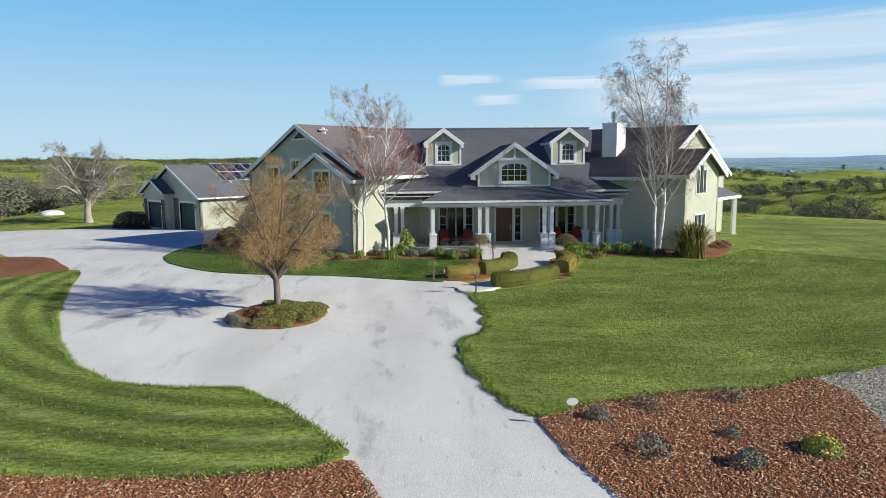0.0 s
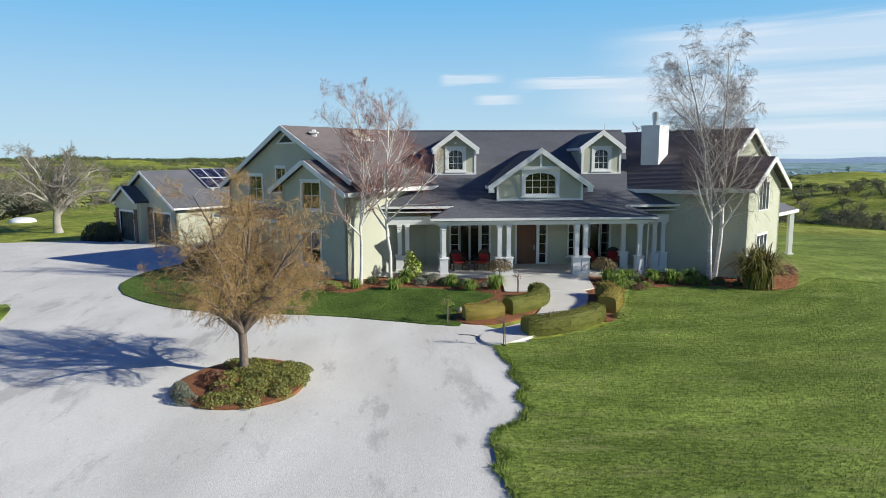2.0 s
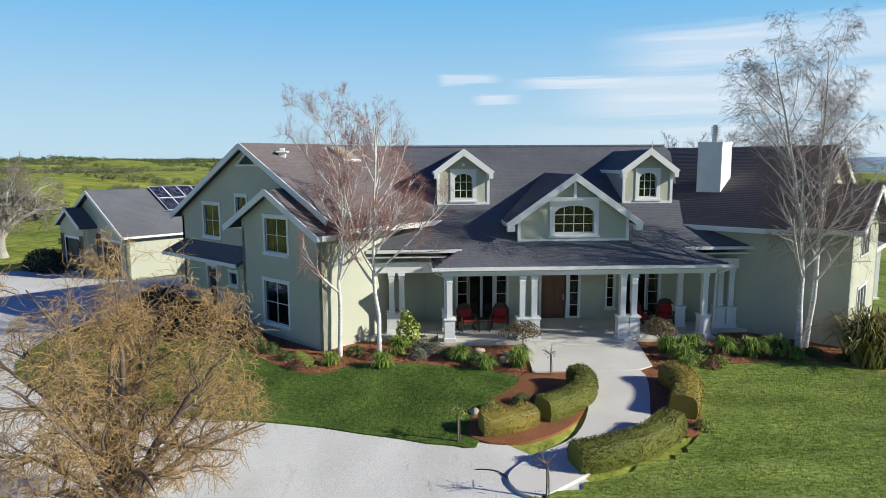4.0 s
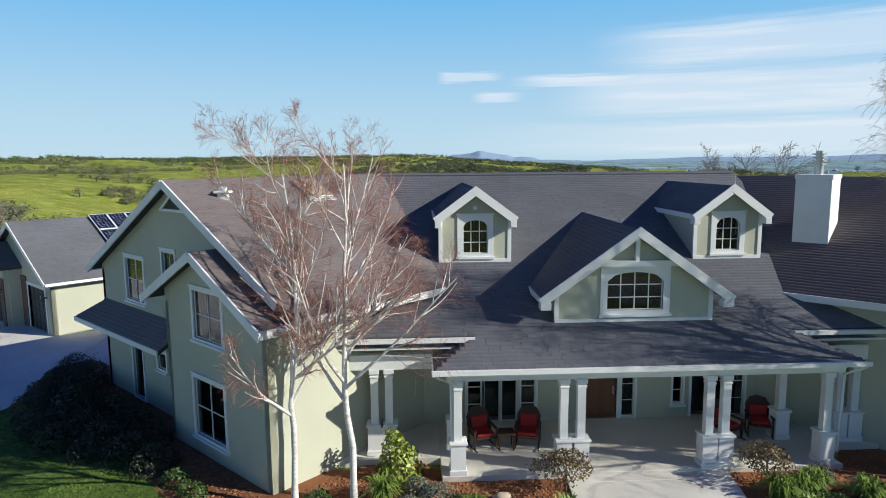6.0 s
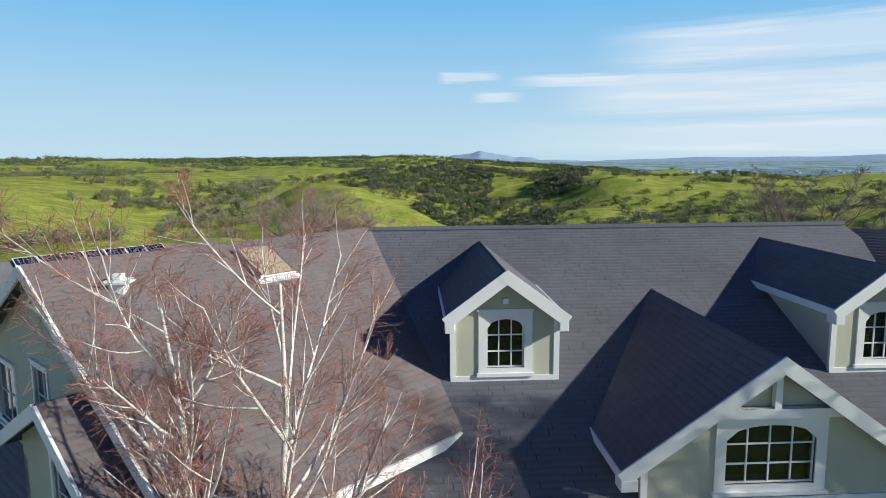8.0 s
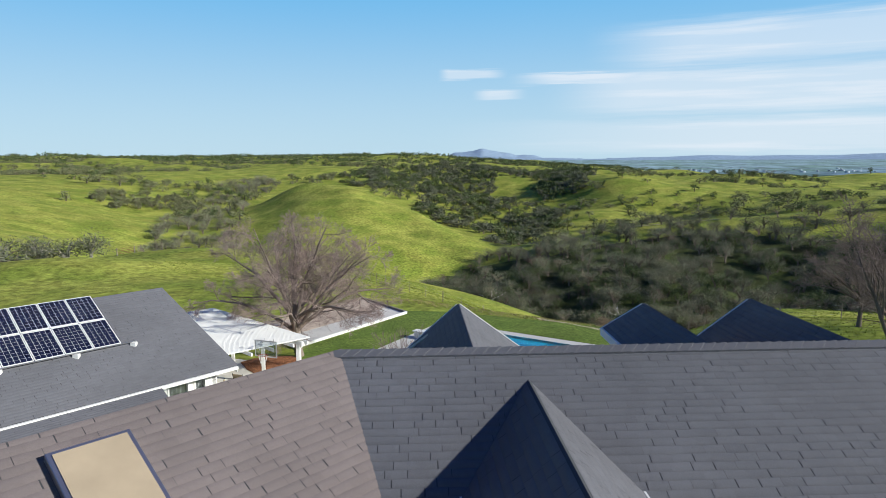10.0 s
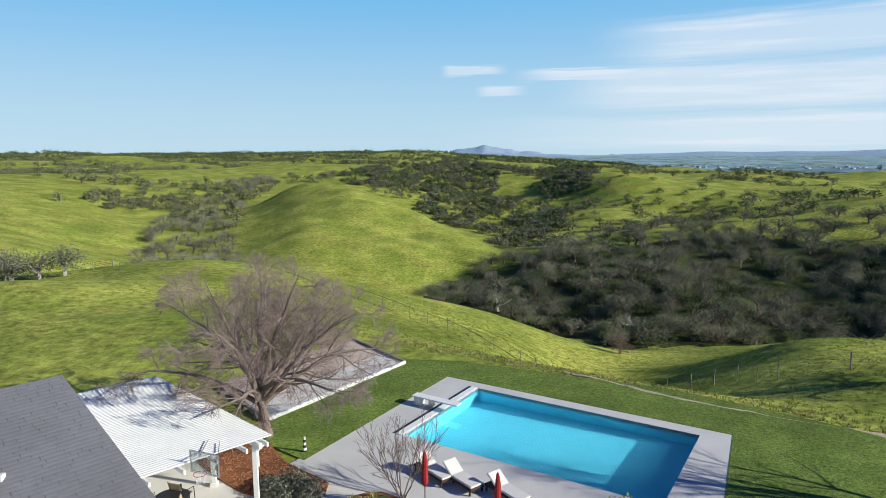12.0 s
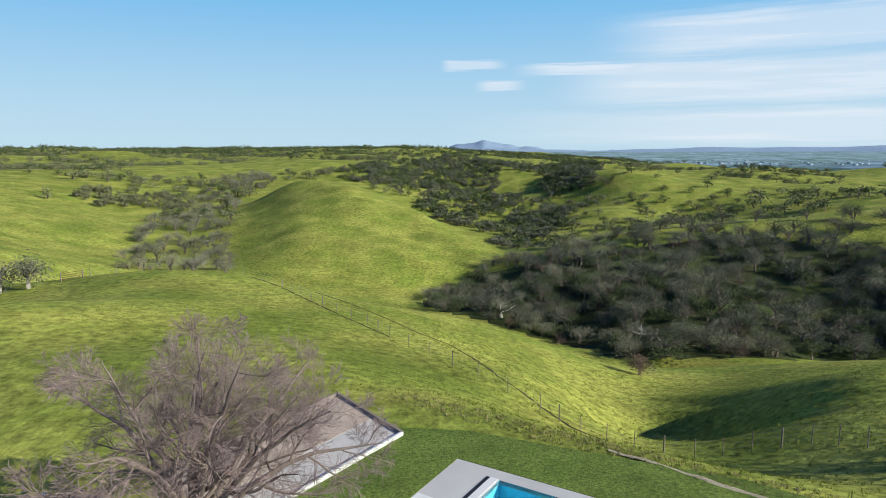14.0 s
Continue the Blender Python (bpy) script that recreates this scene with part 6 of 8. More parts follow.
tree("bare_tree", "bare grey tree on the slope below the yard", "tree",
     dome_limbs((31.2, 43.0, gz(31.2, 43.0) - 0.2), 0.17, 1.4, [(5, 0.4, 0.3, 3.6), (5, 0.9, 0.75, 4.0), (3, 1.4, 1.15, 4.0)], 0.08, 3.6),
     [(7, 0.2, 1.0, 44, 12, 0.6, 0.42, 9, 0.1, 0.03, 0.1), (8, 0.15, 1.0, 42, 12, 0.5, 0.55, 8, 0.12, 0.02, 0.0), (8, 0.1, 1.0, 40, 15, 0.5, 0.65, 6, 0.12, 0.0, 0.0)], 53, BARK, TWIG_GREY, min_r=0.006, height=7.0, spread=4.2)
tree("bare_tree", "tall bare grey tree beside the east wing behind the house", "tree", [((21.5, 27.0, -0.5), (21.2, 27.2, 5.2), 0.2), ((21.5, 27.0, 1.2), (23.0, 26.4, 6.0), 0.12), ((21.5, 27.0, 1.4), (20.2, 27.9, 5.8), 0.11)],
     [(8, 0.25, 1.0, 38, 10, 0.6, 0.6, 10, 0.1, 0.05, 0.2), (8, 0.2, 1.0, 40, 12, 0.5, 0.55, 8, 0.12, 0.02, 0.0), (9, 0.1, 1.0, 42, 15, 0.5, 0.6, 6, 0.14, 0.0, 0.0)], 57, BARK, TWIG_GREY, min_r=0.008, height=10.0, spread=3.6)
tree("oak_tree", "broad bare oak with pale trunk beyond the drive", "oak tree",
     dome_limbs((-33.9, 29.0, -0.4), 0.36, 1.7, [(6, 0.2, 0.28, 4.6), (5, 0.7, 0.65, 4.9), (4, 1.2, 1.05, 4.6)], 0.15, 4.4),
     [(7, 0.25, 1.0, 52, 14, 0.6, 0.42, 9, 0.2, 0.0, 0.05), (8, 0.15, 1.0, 48, 15, 0.5, 0.6, 8, 0.24, 0.0, 0.0), (8, 0.1, 1.0, 48, 15, 0.5, 0.65, 6, 0.24, 0.0, 0.0)],
     61, BIRCH_GREY, TWIG_OAK, min_r=0.011, height=8.3, spread=5.2)


# ---- far woods: small oaks set on the hills ----
def oak_form(rng, leaf, n_tri, bare, limbs=True):
    """One small oak about 1 high: a forked trunk and a broken crown of flecks; returns triangles."""
    T = []
    tr = run(rng, np.zeros((1, 3)), np.array([[0.05, 0, 1.0]]), np.array([0.4]), 4, 0.1, 0)
    b, a, r0, ln = sprout(rng, tr, np.full((1, 4), 0.035), 6, 0.45, 1.0, 48, 12, 0.6, 1.4, 0.2)
    li = run(rng, b, a, ln, 5, 0.15, 0.04)
    for p, r in ((tr[:, ::3], np.linspace(0.04, 0.028, 2)[None]), (li, np.repeat(np.linspace(0.02, 0.006, 5)[None], len(li), 0)))[:2 if limbs else 1]:
        v, f = tubes(p, r, 3)
        T.append(v[f[:, [0, 1, 2]]]), T.append(v[f[:, [0, 2, 3]]])
    wood = np.concatenate(T)
    lobes = np.concatenate([li[:, -1], li[:, 3], li[:, 2], li[:, -1] * [0.6, 0.6, 1.1]]) + rng.normal(0, 0.06, (len(li) * 4, 3))
    c = lobes[rng.integers(0, len(lobes), n_tri)]
    off = rng.normal(size=(n_tri, 3))
    off /= np.linalg.norm(off, axis=1, keepdims=True)
    c = c + off * (rng.random(n_tri) ** 0.5 * 0.2)[:, None]
    c[:, 2] = np.maximum(c[:, 2] * 0.9 - 0.03, 0.14)
    d1 = rng.normal(size=(n_tri, 3))
    d1 /= np.linalg.norm(d1, axis=1, keepdims=True)
    d2 = np.cross(d1, rng.normal(size=(n_tri, 3)))
    d2 /= np.linalg.norm(d2, axis=1, keepdims=True)
    L = rng.uniform(0.6, 1.3, n_tri)[:, None] * leaf
    W = L * (0.28 if bare else 0.6)
    crown = np.stack([c - d1 * L + d2 * 0.0, c + d1 * L * 0.6 + d2 * W, c + d1 * L * 0.6 - d2 * W], 1)
    return wood, crown


def plant_woods(name, label, spots, sizes, seed, leaf, n_tri, bare, mat, limbs=True, bark=None):
    rng = np.random.default_rng(seed)
    forms = [oak_form(rng, leaf, n_tri, bare, limbs) for _ in range(6)]
    W, C = [], []
    for (x, y), s in zip(spots, sizes):
        wood, crown = forms[rng.integers(0, len(forms))]
        a = rng.uniform(0, 2 * np.pi)
        R = np.array([[np.cos(a), -np.sin(a), 0], [np.sin(a), np.cos(a), 0], [0, 0, 1]]) * s
        R[:2] *= rng.uniform(1.15, 1.5)
        R[2] *= rng.uniform(0.7, 1.0)
        o = np.array([x, y, gz(x, y) - 0.05 * s])
        W.append(wood @ R.T + o), C.append(crown @ R.T + o)
    top = thing(name, label, "woodland", kind="stuff")
    for nm, parts_, mt in (("trunks", W, bark or BARK), ("crowns", C, mat)):
        V = np.concatenate(parts_).reshape(-1, 3)
        raw(nm, V, np.arange(len(V)).reshape(-1, 3), mt, top, kind="stuff")
    return top


wr = np.random.default_rng(77)


def scatter(n, x0, x1, y0, y1, test):
    out = []
    while n > 0:
        x, y = wr.uniform(x0, x1), wr.uniform(y0, y1)
        n -= 1
        if test(x, y):
            out.append((x, y))
    return out


def inside(poly):
    def f(x, y):
        c = False
        for (ax, ay), (bx, by) in zip(poly, poly[1:] + poly[:1]):
            if (ay > y) != (by > y) and x < (bx - ax) * (y - ay) / (by - ay) + ax:
                c = not c
        return c
    return f


# plan outlines of the woods, as they lie in the valleys
ravine = inside([(1, 198), (5, 219), (24, 232), (37, 241), (54, 247), (73, 241), (100, 232), (121, 217), (140, 200), (160, 190), (150, 150), (103, 146), (67, 143), (54, 146), (42, 150), (34, 170), (20, 178), (8, 188)])
brow = inside([(54, 247), (73, 241), (100, 232), (121, 217), (140, 200), (230, 210), (160, 228), (124, 241), (95, 245), (75, 248)])
gully = inside([(-84, 198), (-104, 252), (-119, 314), (-120, 362), (-125, 407), (-136, 479), (-112, 512), (-95, 467), (-98, 404), (-86, 315), (-69, 268), (-58, 214), (-69, 205)])
valley = inside([(-61, 491), (-52, 557), (26, 638), (72, 665), (122, 629), (175, 665), (165, 578), (128, 473), (85, 374), (41, 253), (32, 266), (36, 371), (9, 401), (-16, 455)])
meadow = inside([(60, 512), (79, 590), (107, 551), (95, 482), (79, 473)])
thicket = inside([(-178, 350), (-175, 376), (-146, 380), (-130, 394), (-119, 357), (-137, 345), (-152, 336)])
dome = inside([(-97, 380), (-57, 215), (-8, 185), (3, 198), (34, 258), (9, 392), (-53, 480), (-81, 480)])
west_slope = inside([(-84, 198), (-104, 252), (-119, 314), (-120, 362), (-150, 400), (-260, 420), (-300, 300), (-200, 190), (-110, 170)])
knoll = lambda x, y: y < 150 and -70 < x < 90
clump = lambda x, y, s: waves(np.array(x), np.array(y), s, 0.5) + 0.5 * waves(np.array(x), np.array(y), s * 0.35, 1.7)
hollow = lambda x, y: waves(np.array(x), np.array(y), 46) - 0.35 * waves(np.array(x), np.array(y), 21, 1.1)  # below zero in the valley bottoms
OAK_PALE = material("lichen grey oak crown", (0.28, 0.285, 0.185), 0.9, spec=0.1, island=0.35)
OAK_BROWN = material("russet oak crown", (0.19, 0.14, 0.10), 0.9, spec=0.1, island=0.35)
thin_out = lambda x, y: wr.random() < float(np.clip(0.75 + 0.6 * clump(x, y, 9), 0.2, 1.0)) * (1.0 if y < 210 - 0.1 * x else 0.6)
# mossy ground whose dark tone also carries the shade under the trees
SHADED_LITTER = material("mossy ravine floor darkened for tree shade", (0.075, 0.10, 0.028), 0.95, spec=0.1, vary=0.3, scale=0.1, color2=(0.045, 0.05, 0.022), fine=0.4, fine_scale=1.5)
ground.data.materials.append(SHADED_LITTER)
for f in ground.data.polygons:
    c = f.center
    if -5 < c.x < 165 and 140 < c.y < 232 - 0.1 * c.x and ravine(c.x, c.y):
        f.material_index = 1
A = scatter(480, 0, 165, 140, 250, lambda x, y: ravine(x, y) and thin_out(x, y))
plant_woods("ravine_woods", "dense dark grey oak woodland filling the ravine", A, wr.uniform(5.5, 9.5, len(A)), 5, 0.026, 1000, True, OAK)
A = scatter(360, 0, 165, 140, 250, lambda x, y: ravine(x, y) and thin_out(x, y))
plant_woods("ravine_woods", "lichen grey bare oaks in the ravine woodland", A, wr.uniform(5.5, 9.0, len(A)), 4, 0.024, 950, True, OAK_PALE)
A = scatter(110, 0, 165, 140, 250, lambda x, y: ravine(x, y) and thin_out(x, y))
plant_woods("ravine_woods", "russet bare oaks in the ravine woodland", A, wr.uniform(4.0, 6.5, len(A)), 3, 0.028, 700, True, OAK_BROWN)
A = scatter(400, 0, 165, 140, 250, lambda x, y: ravine(x, y) and thin_out(x, y))
plant_woods("ravine_woods", "dark live oaks among the ravine woodland", A, wr.uniform(4.0, 7.0, len(A)), 6, 0.03, 700, False, OAK_GREEN)
A = scatter(130, 50, 230, 195, 250, brow)
plant_woods("brow_oaks", "bare grey oaks along the brow of the hill", A, wr.uniform(5.5, 9.0, len(A)), 2, 0.032, 620, True, OAK)
A = scatter(1300, -140, -55, 195, 515, lambda x, y: gully(x, y) and wr.random() < (0.5 if y < 300 else 0.36))
plant_woods("gully_woods", "grey bare oaks along the west gully", A[::2], wr.uniform(5.0, 9.0, len(A[::2])), 7, 0.028, 760, True, OAK_PALE)
plant_woods("gully_woods", "dark oaks along the west gully", A[1::2], wr.uniform(5.0, 8.5, len(A[1::2])), 71, 0.028, 760, True, OAK)
A = scatter(260, -180, -118, 335, 395, lambda x, y: thicket(x, y) and wr.random() < 0.5)
plant_woods("thicket", "grey green oak thicket on the west field", A, wr.uniform(4.0, 7.5, len(A)), 72, 0.05, 260, False, OAK_FAR)
bright_hill = inside([(132, 430), (142, 470), (152, 505), (200, 550), (218, 500), (172, 440)])
far_ok = lambda x, y: not dome(x, y) and not (bright_hill(x, y) and wr.random() < 0.9) and not ravine(x, y) and not brow(x, y) and not knoll(x, y) and not valley(x, y) and (y > 250 or abs(x) > 140) and (not west_slope(x, y) or wr.random() < 0.06) and abs(x) < 0.95 * y + 60
near_far = lambda x, y: wr.random() < float(np.clip(0.30 - 2.6 * hollow(x, y), 0.03, 1.0))
A = scatter(8500, -620, 620, 250, 1050, lambda x, y: far_ok(x, y) and near_far(x, y) and wr.random() < 0.62)
plant_woods("hill_oaks", "scattered grey green oaks over the far hills", A, wr.uniform(5.5, 10.0, len(A)), 8, 0.06, 150, False, OAK_FAR, False)
A = scatter(4800, -620, 620, 250, 1050, lambda x, y: far_ok(x, y) and near_far(x, y) and wr.random() < 0.55)
plant_woods("hill_oaks", "scattered dark live oaks over the far hills", A, wr.uniform(5.0, 9.0, len(A)), 9, 0.06, 150, False, OAK_GREEN, False)
A = scatter(4200, -65, 180, 250, 670, lambda x, y: valley(x, y) and not meadow(x, y) and wr.random() < float(np.clip(0.8 + 0.7 * clump(x, y, 16), 0.15, 1.0)))
plant_woods("valley_woods", "dark oak woodland in the valley behind the green hill", A[::2], wr.uniform(5.5, 9.0, len(A[::2])), 15, 0.06, 170, False, OAK, False)
plant_woods("valley_woods", "dark live oaks in the valley behind the green hill", A[1::2], wr.uniform(5.0, 8.5, len(A[1::2])), 16, 0.06, 170, False, OAK_GREEN, False)
A = scatter(34000, -1500, 1300, 950, 2000, lambda x, y: abs(x + 0.03 * y) < 0.72 * y and clump(x, y, 110) > -0.55 and wr.random() < 0.6)
plant_woods("far_woods", "dark woodland along the skyline", A, wr.uniform(7, 11, len(A)), 10, 0.13, 18, False, OAK_GREEN, False)
A = scatter(2600, -300, -50, 55, 260, lambda x, y: -x > 0.68 * (y - 17) + 8 and -x < 0.9 * y + 60 and clump(x, y, 24) > -0.25 and wr.random() < 0.6)
plant_woods("field_oaks", "grey bare oaks beyond the west field", A, wr.uniform(5, 8, len(A)), 12, 0.06, 240, True, OAK)
A = scatter(900, 52, 330, 10, 240, lambda x, y: x > 0.8 * (y - 10) and x + 0.4 * y > 92 and clump(x, y, 26) > -0.1 and wr.random() < 0.5)
plant_woods("field_oaks", "grey bare oaks below the east lawn", A, wr.uniform(5.0, 8, len(A)), 13, 0.06, 240, True, OAK_FAR)
single = [(110, 242), (121, 240), (138, 214), (96, 244), (91, 246), (27, 236), (34, 241), (73, 246), (147, 226)]
plant_woods("hill_oaks", "single bare oaks on the ridge", single, [9, 8.5, 9, 7, 7.5, 8.5, 8, 6, 8], 14, 0.028, 1400, True, OAK)
plant_woods("snag", "pale dead snag at the foot of the woods", [(22.8, 184), (52, 160)], [9.5, 6], 19, 0.02, 120, True, OAK_PALE, True, BIRCH)
plant_woods("hollow_oak", "small lone bare oak in the pasture hollow", [(30.2, 101)], [4.4], 20, 0.03, 1500, True, OAK_BROWN)
plant_woods("knoll_oaks", "pale trunked bare oaks by the pasture gate", [(-55, 102), (-52, 103.5), (-58, 101), (-61, 104), (-64, 101)], [7.6, 6.8, 7.4, 7.5, 7], 17, 0.03, 1200, True, OAK, True, BIRCH_GREY)
east_row = inside([(36, 34), (50, 28), (66, 44), (52, 60), (42, 50)])
A = scatter(34, 36, 66, 28, 60, east_row)
plant_woods("hedgerow_oaks", "dark oaks and brush below the east lawn", A, wr.uniform(1.8, 4.8, len(A)), 18, 0.04, 600, True, OAK)
gate = thing("pasture_gate", "rusty tube gate hung on two weathered posts", "gate")
for gx, gy in ((-49.0, 106.0), (-46.8, 107.5)):
    z0 = gz(gx, gy)
    bm = bmesh.new()
    tube(bm, [(gx, gy, z0 - 0.3), (gx, gy, z0 + 1.25)], [0.08, 0.07])
    part("post", bm, POSTWOOD, gate)
za, zb = gz(-49.0, 106.0), gz(-46.8, 107.5)
for h in (0.25, 0.5, 0.75, 1.05):
    bm = bmesh.new()
    tube(bm, [(-49.0, 106.0, za + h), (-46.8, 107.5, zb + h)], [0.03, 0.03])
    part("bar", bm, RUST, gate)
# pale roofs of a town and its plain beyond the eastern hills, tinted for haze
n = 60
ang = np.radians(np.linspace(8, 48, n))
rows_t = [np.stack([np.sin(ang) * r, np.cos(ang) * r, np.full(n, z)], -1) for r, z in ((1480, -90), (1500, -26), (2100, -16), (2900, -8), (4200, -2))]
i = (np.arange(4)[:, None] * n + np.arange(n - 1)[None]).ravel()
raw("far_plain", np.concatenate(rows_t), np.stack([i, i + n, i + n + 1, i + 1], 1), FARTOWN, None, "valley plain with haze tinted blue beyond the hills", "plain", "structure", smooth=True)
rt = np.random.default_rng(91)
Vt = []
for _ in range(520):
    a_, r_ = np.radians(rt.uniform(14, 46)), rt.uniform(1650, 2700)
    cx, cy, cz, w_, h_ = np.sin(a_) * r_, np.cos(a_) * r_, -22 + (r_ - 1700) * 0.0095, rt.uniform(2, 5), rt.uniform(1.2, 2.5)
    Vt.append([(cx + sx * w_, cy + sy * w_ * 0.6, cz + sz * h_) for sz in (-0.6, 1) for sx, sy in ((-1, -1), (1, -1), (1, 1), (-1, 1))])
q8 = np.array([(4, 5, 6, 7), (0, 1, 5, 4), (1, 2, 6, 5), (2, 3, 7, 6), (3, 0, 4, 7)])
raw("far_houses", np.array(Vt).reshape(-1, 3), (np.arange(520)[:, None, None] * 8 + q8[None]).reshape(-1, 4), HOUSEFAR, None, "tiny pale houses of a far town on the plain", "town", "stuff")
# far ranges behind the valley, their blue painted in as distance haze
for nm, dist, a0, a1, base_h, amp, sd, mt in (("far_mountains", 4400, -5, 45, -40, 78, 3, FARHILL), ("far_mountains", 3900, 2, 60, 0, 30, 9, FARHILL)):
    n = 160
    ang = np.radians(np.linspace(a0, a1, n))
    t = np.linspace(0, 1, n)
    prof = 0.55 + 0.25 * np.sin(t * 9 + sd) + 0.14 * np.sin(t * 23 + sd * 2) + 0.06 * np.sin(t * 61 + sd)
    if dist > 4000:
        prof = 0.45 + 0.75 * np.exp(-((t - 0.21) / 0.06) ** 2) + 0.35 * np.exp(-((t - 0.29) / 0.09) ** 2) + 0.12 * np.sin(t * 31) * t + 0.05 * np.sin(t * 87) + 0.05 * np.sin(t * 143 + 1) + 0.03 * np.sin(t * 260)
    hgt = base_h + amp * prof * smooth01(t / 0.1) * smooth01((1.05 - t) / 0.1)
    rows = []
    for k, (f, q) in enumerate(((0.0, 0.0), (0.03, 0.35), (0.07, 0.7), (0.10, 1.0), (0.14, 0.6))):
        r = dist * (0.92 + f)
        rows.append(np.stack([np.sin(ang) * r, np.cos(ang) * r, -60 + (hgt + 60) * q], -1))
    V = np.concatenate(rows)
    i = (np.arange(4)[:, None] * n + np.arange(n - 1)[None]).ravel()
    raw(nm, V, np.stack([i, i + 1, i + 1 + n, i + n], 1), mt, None, "mountain range on the horizon, haze tinted blue", "mountains", "structure", smooth=True)


# ---- planting ----
prng = np.random.default_rng(2024)


def leaves(c, d, n_hat, length, width):
    """Pointed leaf blades: centres, directions, normals; each a folded quad pair."""
    w = np.cross(d, n_hat)
    w /= np.linalg.norm(w, axis=1, keepdims=True) + 1e-9
    L, W = length[:, None], width[:, None]
    V = np.stack([c - d * L * 0.5, c + w * W * 0.5, c + d * L * 0.5, c - w * W * 0.5], 1)
    N = len(c)
    return V.reshape(-1, 3), (np.arange(N)[:, None] * 4 + np.array([0, 1, 2, 3])).astype(np.int32)


def unit(a):
    return a / (np.linalg.norm(a, axis=1, keepdims=True) + 1e-9)


def bush_mesh(rx, ry, rz, n, leaf, seed, lump=0.25, hollow=0.55):
    """Leaves over a lumpy mound, base at z 0."""
    r = np.random.default_rng(seed)
    d = unit(r.normal(size=(n, 3)))
    d[:, 2] = np.abs(d[:, 2]) - 0.12
    bumps = unit(r.normal(size=(9, 3)))
    k = 1 + lump * (np.maximum(0, d @ bumps.T) ** 6).sum(1) - lump * 0.5
    rad = (hollow + (1 - hollow) * r.random(n) ** 0.4) * k
    c = d * rad[:, None] * np.array([rx, ry, rz])
    c[:, 2] = np.maximum(c[:, 2], 0.01)
    a = unit(d + r.normal(0, 0.6, (n, 3)))
    return leaves(c, unit(np.cross(a, r.normal(size=(n, 3)))), a, leaf * r.uniform(0.7, 1.3, n), leaf * 0.55 * r.uniform(0.7, 1.3, n))


def strap_mesh(radius, height, n, width, seed, droop=1.0, seg=4):
    """Arching strap leaves from one crown."""
    r = np.random.default_rng(seed)
    az = r.uniform(0, 2 * np.pi, n)
    out = r.uniform(0.25, 1.0, n) * radius
    h = height * r.uniform(0.65, 1.1, n) * (1.1 - 0.45 * out / radius)
    t = np.linspace(0, 1, seg + 1)
    V, F = [], []
    s = np.stack([-np.sin(az), np.cos(az), np.zeros(n)], 1)
    b = r.normal(0, radius * 0.12, (n, 2))
    for i, u in enumerate(t):
        rr = out * (u ** 1.3)
        z = h * (np.sin(u * np.pi * (0.5 + 0.28 * droop * out / radius)))
        p = np.stack([b[:, 0] + rr * np.cos(az), b[:, 1] + rr * np.sin(az), np.maximum(z, 0.01)], 1)
        w = width * (1 - 0.85 * u) * 0.5
        V.append(np.stack([p - s * w, p + s * w], 1))
    V = np.stack(V, 1)
    base = np.arange(n)[:, None] * (seg + 1) * 2 + np.arange(seg)[None] * 2
    F = np.stack([base, base + 1, base + 3, base + 2], -1).reshape(-1, 4)
    return V.reshape(-1, 3), F


def put_plant(name, label, category, mesh, x, y, mat, group="", z=None, turn=0.0, scale=1.0, part_name="foliage"):
    v, f = mesh
    e = thing(name, label, category, group)
    raw(part_name, v, f, mat, e)
    e.matrix_world = pose(x, y, (gz(x, y) + 0.05) if z is None else z, 0, 0, turn) @ Matrix.Diagonal((scale, scale, scale, 1))
    return e


def again(e, x, y, turn=0.0, scale=1.0, z=None):
    c = copy_thing(e, pose(x, y, (gz(x, y) + 0.05) if z is None else z, 0, 0, turn))
    c.scale = (scale, scale, scale)
    return c


